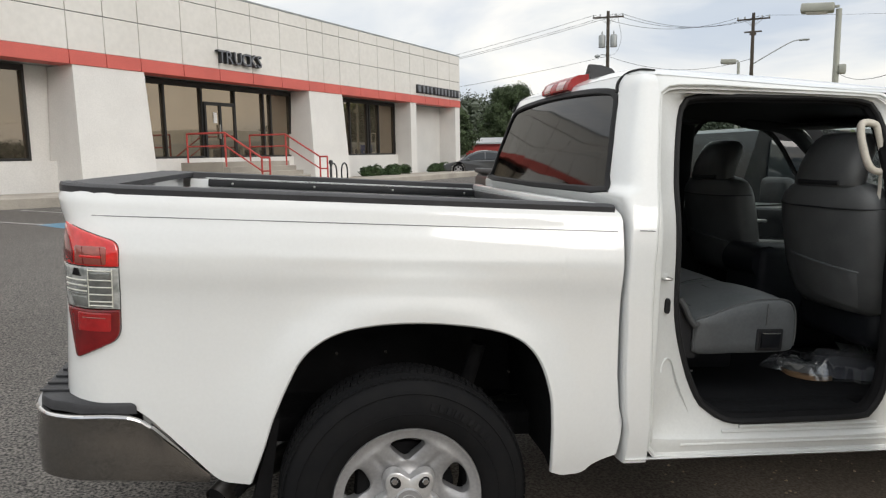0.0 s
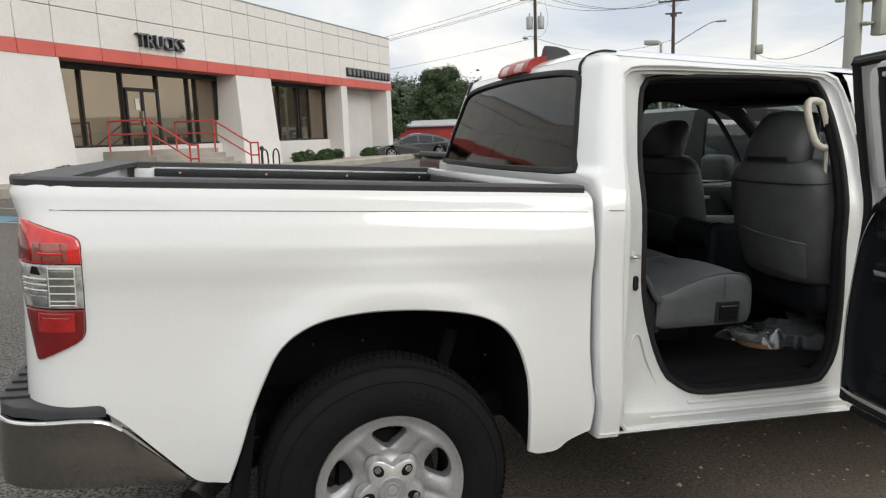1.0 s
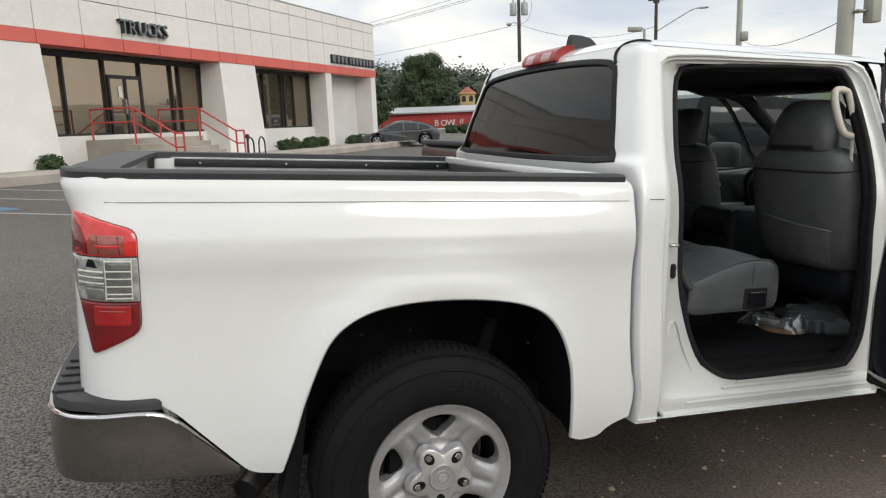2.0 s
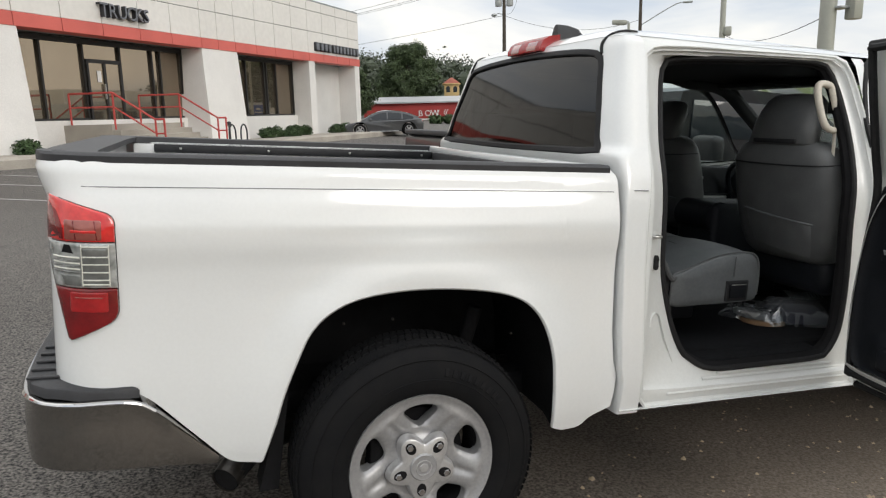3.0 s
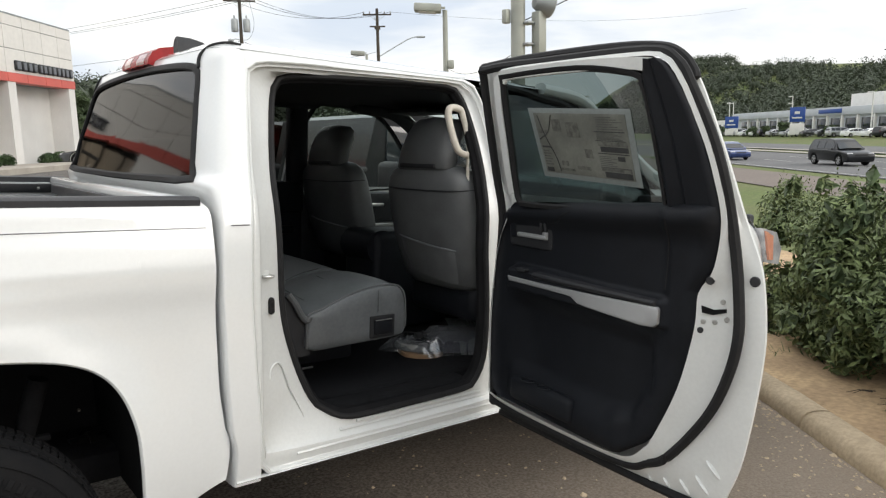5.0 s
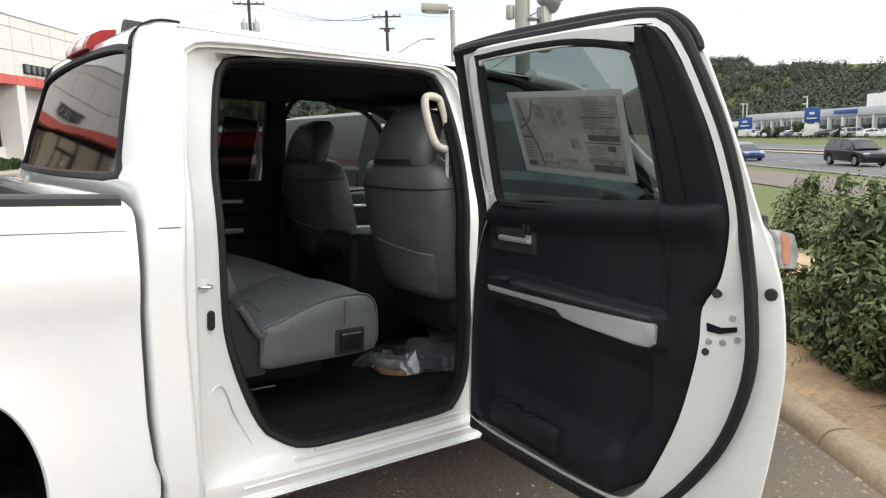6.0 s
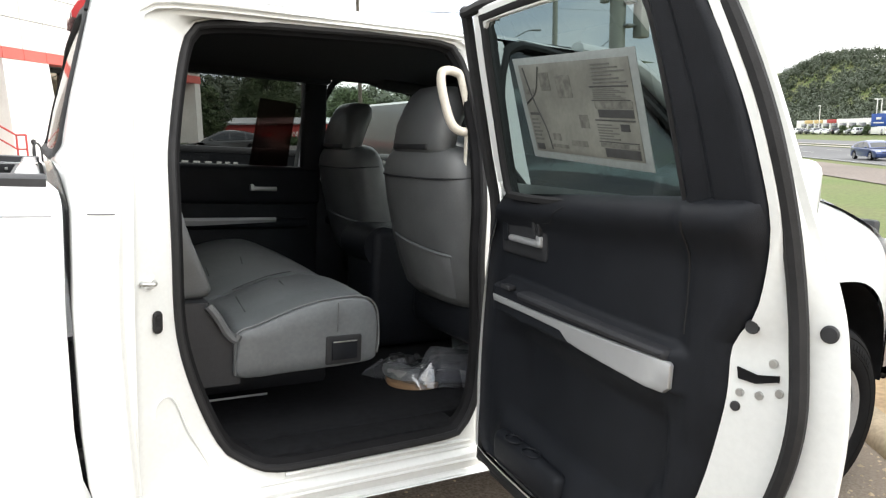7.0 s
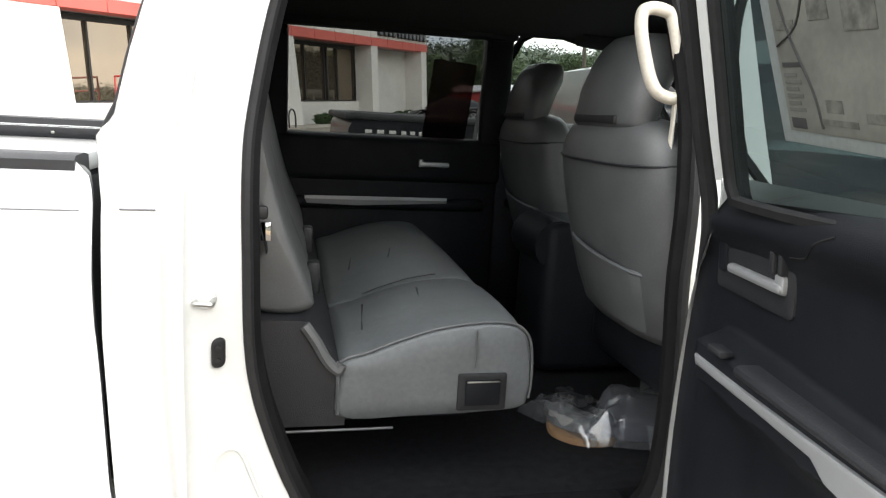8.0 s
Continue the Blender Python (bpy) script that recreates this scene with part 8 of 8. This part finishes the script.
    part("rear_bumper", rbox((-0.965 * L, 0, 0.27 * H), (0.12, W * 1.62, 0.12 * H), 0.04, 2), paint, c)
    return c


def put(ob, x, y, z, yaw):
    ob.matrix_world = pose(x, y, z, 0, 0, yaw)
    return ob


hx, hy = polar(14.9, 38.3, -0.6, -2.1)
put(car("hatchback_car", "dark grey five-door hatchback parked by the showroom corner", GREYCAR, 4.2, 1.70, 1.30), hx, hy, lot_z(hx, hy), 180 - 12)
along = math.degrees(math.atan2(DY, DX))
sx, sy = polar(68.8, 53, 0.25, -1.85)
put(car("suv_car", "black sport utility vehicle on the highway", BLACKCAR, 4.75, 1.9, 1.70, "suv"), sx, sy, ground_at(sx, sy) + 0.03, along + 180)
sx, sy = polar(61.4, 62, 0.68, -1.73)
put(car("blue_car", "blue saloon car on the highway", BLUECAR, 4.5, 1.75, 1.42), sx, sy, ground_at(sx, sy) + 0.03, along + 180)
first = None
pal = [("silver", SILVCAR), ("white", WHITE), ("dark grey", GREYCAR), ("silver", SILVCAR), ("white", WHITE), ("black", BLACKCAR)]
models = {}
for k in range(26):
    nm, ma = pal[(k * 5 + k // 3) % 6]
    s = 100 + k * 4.4 + 0.6 * math.sin(k * 2.2)
    q = 68.5
    x, y = xy(q, s)
    suvk = k % 3 == 1
    key = (nm, suvk)
    m4 = pose(x, y, land_z(q, s), 0, 0, along - 90 + 8 * math.sin(k))
    if key not in models:
        c = car("parked_suv" if suvk else "parked_car", f"{nm} {'sport utility vehicle' if suvk else 'saloon car'} parked before the far dealership", ma, 4.7, 1.8, 1.7 if suvk else 1.45, "suv" if suvk else "hatch")
        tagged(c, group="cars parked across the highway")
        c.matrix_world = m4
        models[key] = c
    else:
        copy_thing(models[key], m4)

# neighbouring dark pickup beyond the white one
npk = thing("dark_pickup", "black pickup truck parked alongside, with its bed rail in view", "pickup truck", pose(0.70, 0, -0.02, 0, TILTD, 0))
part("bed", loft([[(x, y, z) for x, z in ((0.74, 0.6), (0.70, 1.0), (0.71, 1.36), (0.74, 1.41), (2.62, 1.41), (2.62, 0.6))] for y in (3.20, 3.23, 5.0, 5.03)], True, True, True), BLACKCAR, npk)
part("rail_cap", merge(rbox((1.68, 3.26, 1.435), (1.95, 0.12, 0.05), 0.018, 2), rbox((1.68, 4.97, 1.435), (1.95, 0.12, 0.05), 0.018, 2), rbox((0.745, 4.1, 1.435), (0.12, 1.8, 0.05), 0.018, 2)), CAPP, npk)
part("cab", loft([[(x, y, z) for x, z in ((2.64, 0.6), (2.64, 1.5), (2.74, 1.90), (3.0, 1.96), (4.2, 1.93), (4.9, 1.45), (6.3, 1.35), (6.4, 0.6))] for y in (3.22, 3.27, 4.96, 5.01)], True, True, True), BLACKCAR, npk)
part("cab_window", rbox((3.5, 3.212, 1.66), (1.3, 0.02, 0.34), 0.008), WINDK, npk)
x = 0.80
for w in (0.07, 0.07, 0.07, 0.0, 0.05, 0.05, 0.05):
    if w:
        part("decal_bar", rbox((x + w / 2, 3.196, 1.345), (w * 0.62, 0.006, 0.022), 0.001), WHITEP, npk, "pale decal block")
    x += w + 0.006
for wx in (1.65, 5.4):
    for wy in (3.3, 4.93):
        part("wheel", lathe([(0.0, -0.12), (0.33, -0.12), (0.41, -0.08), (0.41, 0.08), (0.33, 0.12), (0.0, 0.12)], 28, Matrix.Translation((wx, wy, 0.41)) @ Matrix.Rotation(radians(90), 4, "X")), TYRE, npk)

# ---- buildings further off ----
bw = thing("bowling_building", "low red-painted building with white lettering and a pale metal roof", "building")
r0, azc = 76, 20.5
cx, cy = polar(azc, r0)
bw.matrix_world = pose(cx, cy, 0, 0, 0, -azc)
part("wall", rbox((0, 3.0, 1.15), (19.0, 6.0, 3.0), 0.02), REDWALL, bw)
part("sign_fascia", rbox((0, -0.1, 1.75), (19.0, 0.2, 1.8), 0.02), REDWALL, bw)
part("roof", loft([[(x, y, z) for y, z in ((-0.6, 2.45), (-0.6, 2.6), (3.0, 3.2), (6.5, 2.6), (6.5, 2.45))] for x in (-9.8, 9.8)], True, True, True), METROOF, bw)
part("white_base", rbox((0, -0.16, 0.76), (19.0, 0.1, 0.16), 0.02), WHITEP, bw)
for k, ch in enumerate("BOWL"):
    g = text_mesh(ch, 0.90, 0.06)
    part("letter", moved(g, Matrix(((1, 0, 0, -3.75 + k * 0.66), (0, 0, -1, -0.24), (0, 1, 0, 1.09), (0, 0, 0, 1)))), WHITEP, bw, "white painted letter")
for k in range(2):
    part("arrow_mark", tube([(-0.82 + 0.24 * k, -0.24, 1.76), (-1.02 + 0.24 * k, -0.24, 1.42), (-0.82 + 0.24 * k, -0.24, 1.09)], 0.04, 6), WHITEP, bw)
yt = thing("yellow_tower_building", "ochre building with a tiled turret", "building")
cx, cy = polar(20.4, 92)
yt.matrix_world = pose(cx, cy, -0.5, 0, 0, -20)
part("wall", rbox((0, 0, 4.3), (1.9, 1.9, 2.4), 0.03), OCHRE, yt)
part("lower_wall", rbox((3.0, 1.5, 1.9), (9.0, 5.0, 3.2), 0.03), OCHRE, yt)
part("roof", lathe([(1.55, 5.45), (0.9, 5.85), (0.2, 6.2), (0.0, 6.25)], 4, Matrix.Rotation(radians(45), 4, "Z")), TILER, yt)
part("cornice", rbox((0, 0, 5.42), (2.3, 2.3, 0.16), 0.02), OCHRE, yt)
for k in (-0.45, 0.45):
    part("window", plate([(k - 0.25, 4.4), (k + 0.25, 4.4), (k + 0.25, 4.95), (k + 0.15, 5.1), (k, 5.15), (k - 0.15, 5.1), (k - 0.25, 4.95)], 0.02, lambda a, b, h: (a, -0.95 - h, b), 0.005), WINDK, yt)
for az, r in ((21.5, 66), (19.5, 66), (23, 66)):
    x, y = polar(az, r)
    clumps = [((rnd.uniform(-1.2, 1.2), rnd.uniform(-0.4, 0.4), rnd.uniform(0.1, 0.5)), (0.5, 0.4, 0.35)) for k in range(10)]
    sh = thing("shrub", "clipped green shrub before the red building", "shrub", Matrix.Translation((x, y, 0.45)))
    tagged(part("foliage", leaf_cloud(clumps, 1200, 0.2, rnd), LEAF_SHRUB, sh), kind="stuff")

# far dealership across the highway: s along the road, q away
fdl = thing("far_dealership", "long low grey dealership with dark shop windows and blue signs", "building")
Q0 = 76.0
FZ = land_z(Q0, 60)
FM = Matrix(((DX, DY, 0, xy(Q0, 0)[0]), (DY, -DX, 0, xy(Q0, 0)[1]), (0, 0, 1, FZ), (0, 0, 0, 1)))
fdl.matrix_world = FM
part("wall", rbox((143, 8, 2.4), (70, 16, 4.8), 0.05), GREYWALL, fdl)
part("fascia", rbox((143, -0.2, 4.5), (70.4, 0.6, 1.5), 0.05), GREYWALL, fdl)
part("upper_storey", rbox((122, 10, 6.3), (26, 12, 3.0), 0.05), WHITEP, fdl)
for k in range(13):
    w = part("window", rbox((112.5 + 5 * k, -0.03, 1.75), (3.9, 0.1, 2.9), 0.02), WINDK, fdl)
    part("window_frame", rbox((110.3 + 5 * k, -0.2, 1.9), (0.5, 0.4, 3.8), 0.02), WHITEP, fdl)
part("blue_fascia_sign", rbox((134, -0.62, 4.55), (8, 0.1, 0.8), 0.02), BLUESGN, fdl)
part("side_wing", rbox((210, 6, 1.9), (62, 10, 3.8), 0.05), WHITEP, fdl)
for k in range(9):
    part("window", rbox((186 + 6 * k, 0.95, 1.6), (4.2, 0.1, 2.2), 0.02), WINDK, fdl)
for a, ma in ((222, OCHRE), (230, OCHRE), (212, REDWALL)):
    part("shop_sign", rbox((a, 0.9, 3.3), (6.5, 0.2, 1.0), 0.02), ma, fdl)
def road_sign(s, q, w, h, top, label):
    x, y = xy(q, s)
    sg = thing("blue_sign", label, "sign", Matrix(((DX, DY, 0, x), (DY, -DX, 0, y), (0, 0, 1, land_z(q, s)), (0, 0, 0, 1))) @ Matrix.Rotation(radians(-35), 4, "Z"), "blue signs before the far dealership")
    part("panel", rbox((0, 0, top - h / 2), (w, 0.3, h), 0.04), BLUESGN, sg)
    part("lower_panel", rbox((0, 0, (top - h) * 0.55), (w * 0.96, 0.26, (top - h) * 0.7), 0.03), WHITEP, sg)
    part("emblem", rbox((0, -0.17, top - h * 0.38), (w * 0.34, 0.03, h * 0.18), 0.01), WHITEP, sg)
    part("word_bar", rbox((0, -0.17, top - h * 0.72), (w * 0.66, 0.03, h * 0.10), 0.01), WHITEP, sg)


road_sign(157, 66, 3.2, 2.6, 4.6, "blue and white pylon sign by the highway")
road_sign(128, 66, 2.8, 2.7, 5.6, "tall blue and white dealership sign")
def street_light(s, q, top, two):
    x, y = xy(q, s)
    P = thing("street_light", "white street light mast before the far dealership", "street light", Matrix(((DX, DY, 0, x), (DY, -DX, 0, y), (0, 0, 1, land_z(q, s)), (0, 0, 0, 1))), "street light masts")
    part("mast", tube([(0, 0, -0.3), (0, 0, top)], 0.11, 8), WHITEP, P)
    part("head", rbox((0.7, 0, top), (1.3, 0.35, 0.22), 0.05), WHITEP, P)
    if two:
        part("mast", tube([(-2.2, 0, -0.3), (-2.2, 0, top)], 0.11, 8), WHITEP, P)
        part("top_bar", tube([(-2.2, 0, top - 0.1), (0, 0, top - 0.1)], 0.1, 8), WHITEP, P)


for s, q, top, two in ((168, 70, 7.8, True), (138, 70, 7.8, False), (132, 67, 6.4, False), (196, 68, 7.4, False), (112, 70, 7.2, False)):
    street_light(s, q, top, two)
for s, h in ((150, 2.2), (144, 2.4), (148, 2.0), (136, 3.0), (165, 2.4), (172, 2.3), (178, 2.4), (120, 2.0)):
    x, y = xy(67.5, s)
    clumps = [((rnd.uniform(-0.7, 0.7), rnd.uniform(-0.7, 0.7), rnd.uniform(0.5, h - 0.5)), (0.7, 0.7, 0.6)) for k in range(9)]
    t = thing("round_tree", "small rounded ornamental tree by the highway", "tree", Matrix.Translation((x, y, land_z(67.5, s))), "ornamental trees by the highway")
    part("trunk", tube([(0, 0, -0.2), (0, 0, h * 0.5)], 0.08, 6), BARK, t)
    tagged(part("crown", leaf_cloud(clumps, 1300, 0.28, rnd), LEAF_TREE, t), kind="stuff")

# ---- bag of mats on the cabin floor ----
TM = truck.matrix_world
def plastic(name):
    m = bpy.data.materials.new(name)
    m.use_nodes = True
    nt = m.node_tree
    nt.nodes.clear()
    N, L = nt.nodes.new, nt.links.new
    out, mx, tr, gl = N("ShaderNodeOutputMaterial"), N("ShaderNodeMixShader"), N("ShaderNodeBsdfTransparent"), N("ShaderNodeBsdfGlossy")
    tr.inputs[0].default_value = (0.80, 0.82, 0.84, 1)
    gl.inputs["Roughness"].default_value = 0.12
    lw, mr = N("ShaderNodeLayerWeight"), N("ShaderNodeMapRange")
    mr.inputs["To Min"].default_value, mr.inputs["To Max"].default_value = 0.24, 0.85
    lw.inputs[0].default_value = 0.35
    L(lw.outputs["Facing"], mr.inputs["Value"]), L(mr.outputs[0], mx.inputs[0])
    df, m2 = N("ShaderNodeBsdfDiffuse"), N("ShaderNodeMixShader")
    df.inputs[0].default_value = (0.50, 0.52, 0.56, 1)
    m2.inputs[0].default_value = 0.28
    L(gl.outputs[0], m2.inputs[1]), L(df.outputs[0], m2.inputs[2])
    L(tr.outputs[0], mx.inputs[1]), L(m2.outputs[0], mx.inputs[2]), L(mx.outputs[0], out.inputs[0])
    return m


PLASTIC = plastic("clear_plastic_film")
CARD = mat("brown_cardboard", (0.26, 0.155, 0.08), 0.8, var=0.12, scale=12, bump=0.1, bump_scale=150)
bag = thing("plastic_bag", "clear plastic bag with a navy mat on the cabin floor", "plastic bag", TM @ pose(1.95, 0.455, 0.652) @ Matrix.Diagonal((0.94, 0.70, 1.0, 1.0)))
def film(cx, cy, hx, hy, turn, lift, seed):
    c, s = math.cos(turn), math.sin(turn)
    def fn(u, v):
        a, b = u * hx + 0.012 * noise.noise((u * 3, v * 3, seed)), v * hy + 0.012 * noise.noise((u * 3, v * 3, seed + 5))
        h = 0.006 + lift * max(0, 1 - u ** 4) ** 0.5 * max(0, 1 - v ** 4) ** 0.5 * (1 + 0.35 * noise.noise((u * 2.2, v * 2.6, seed + 2))) + 0.012 * abs(noise.noise((u * 5, v * 5, seed + 7)))
        return (cx + a * c - b * s, cy + a * s + b * c, h)
    return grid(fn, lin(-1, 1, 30), lin(-1, 1, 30))


TRAYG = mat("pale_grey_tray", (0.30, 0.30, 0.29), 0.35, var=0.1, scale=30)
NAVY = mat("dark_navy_mat", (0.035, 0.040, 0.062), 0.7, var=0.2, scale=20, bump=0.3, bump_scale=300)
part("film", film(0.13, -0.01, 0.17, 0.20, -0.45, 0.10, 2), PLASTIC, bag, "clear glossy plastic film")
part("film", film(-0.08, 0.06, 0.09, 0.19, 0.35, 0.055, 9), PLASTIC, bag, "clear glossy plastic film")
part("folded_mat", rbox((0.16, 0.02, 0.028), (0.30, 0.36, 0.045), 0.018, 2, Matrix.Rotation(-0.45, 3, "Z")), NAVY, bag, "folded navy mat")
part("card_insert", plate(smooth_path([(-0.16, 0.09), (-0.175, -0.02), (-0.13, -0.105), (-0.06, -0.135), (-0.005, -0.115), (-0.02, -0.05), (-0.10, 0.03), (-0.14, 0.12)], 4, True), 0.018, lambda a, b, h: (a, b, h + 0.002), 0.006), CARD, bag, "brown cardboard insert")
part("white_tray", plate(smooth_path([(-0.15, 0.16), (-0.16, 0.04), (-0.12, -0.05), (-0.05, -0.08), (0.0, -0.04), (-0.05, 0.06), (-0.10, 0.18)], 4, True), 0.03, lambda a, b, h: (a, b, h + 0.022), 0.014), TRAYG, bag, "grey moulded tray")
part("paper_sheet", grid(lambda u, v: (0.235 + u * 0.10 * 0.9 + v * 0.03, 0.06 - u * 0.04 + v * 0.075, 0.108 + 0.010 * u * u + 0.006 * v), lin(-1, 1, 8), lin(-1, 1, 8)), PAPERW, bag, "printed white sheet")
for k in range(9):
    part("print_bar", grid(lambda u, v: (0.245 + 0.008 * k + u * 0.0022 + v * 0.02, 0.03 - 0.004 * k + v * 0.04, 0.117 + 0.004 * v), [-1, 1], lin(-1, 1, 4)), INK if k % 2 else GREYWALL, bag)
for cx, cy, cz in ((-0.07, 0.24, 0.05), (-0.075, 0.03, 0.085)):
    part("buckle_clip", merge(rbox((cx, cy, cz), (0.035, 0.05, 0.028), 0.01, 2), rbox((cx + 0.02, cy - 0.02, cz + 0.012), (0.02, 0.03, 0.02), 0.006)), BLACKP, bag)
part("strap", tube(smooth_path([(-0.15, 0.17, 0.055), (-0.11, 0.12, 0.09), (-0.07, 0.08, 0.09), (-0.02, 0.02, 0.085)], 5), 0.009, 6, flat=0.3), BLACKP, bag)
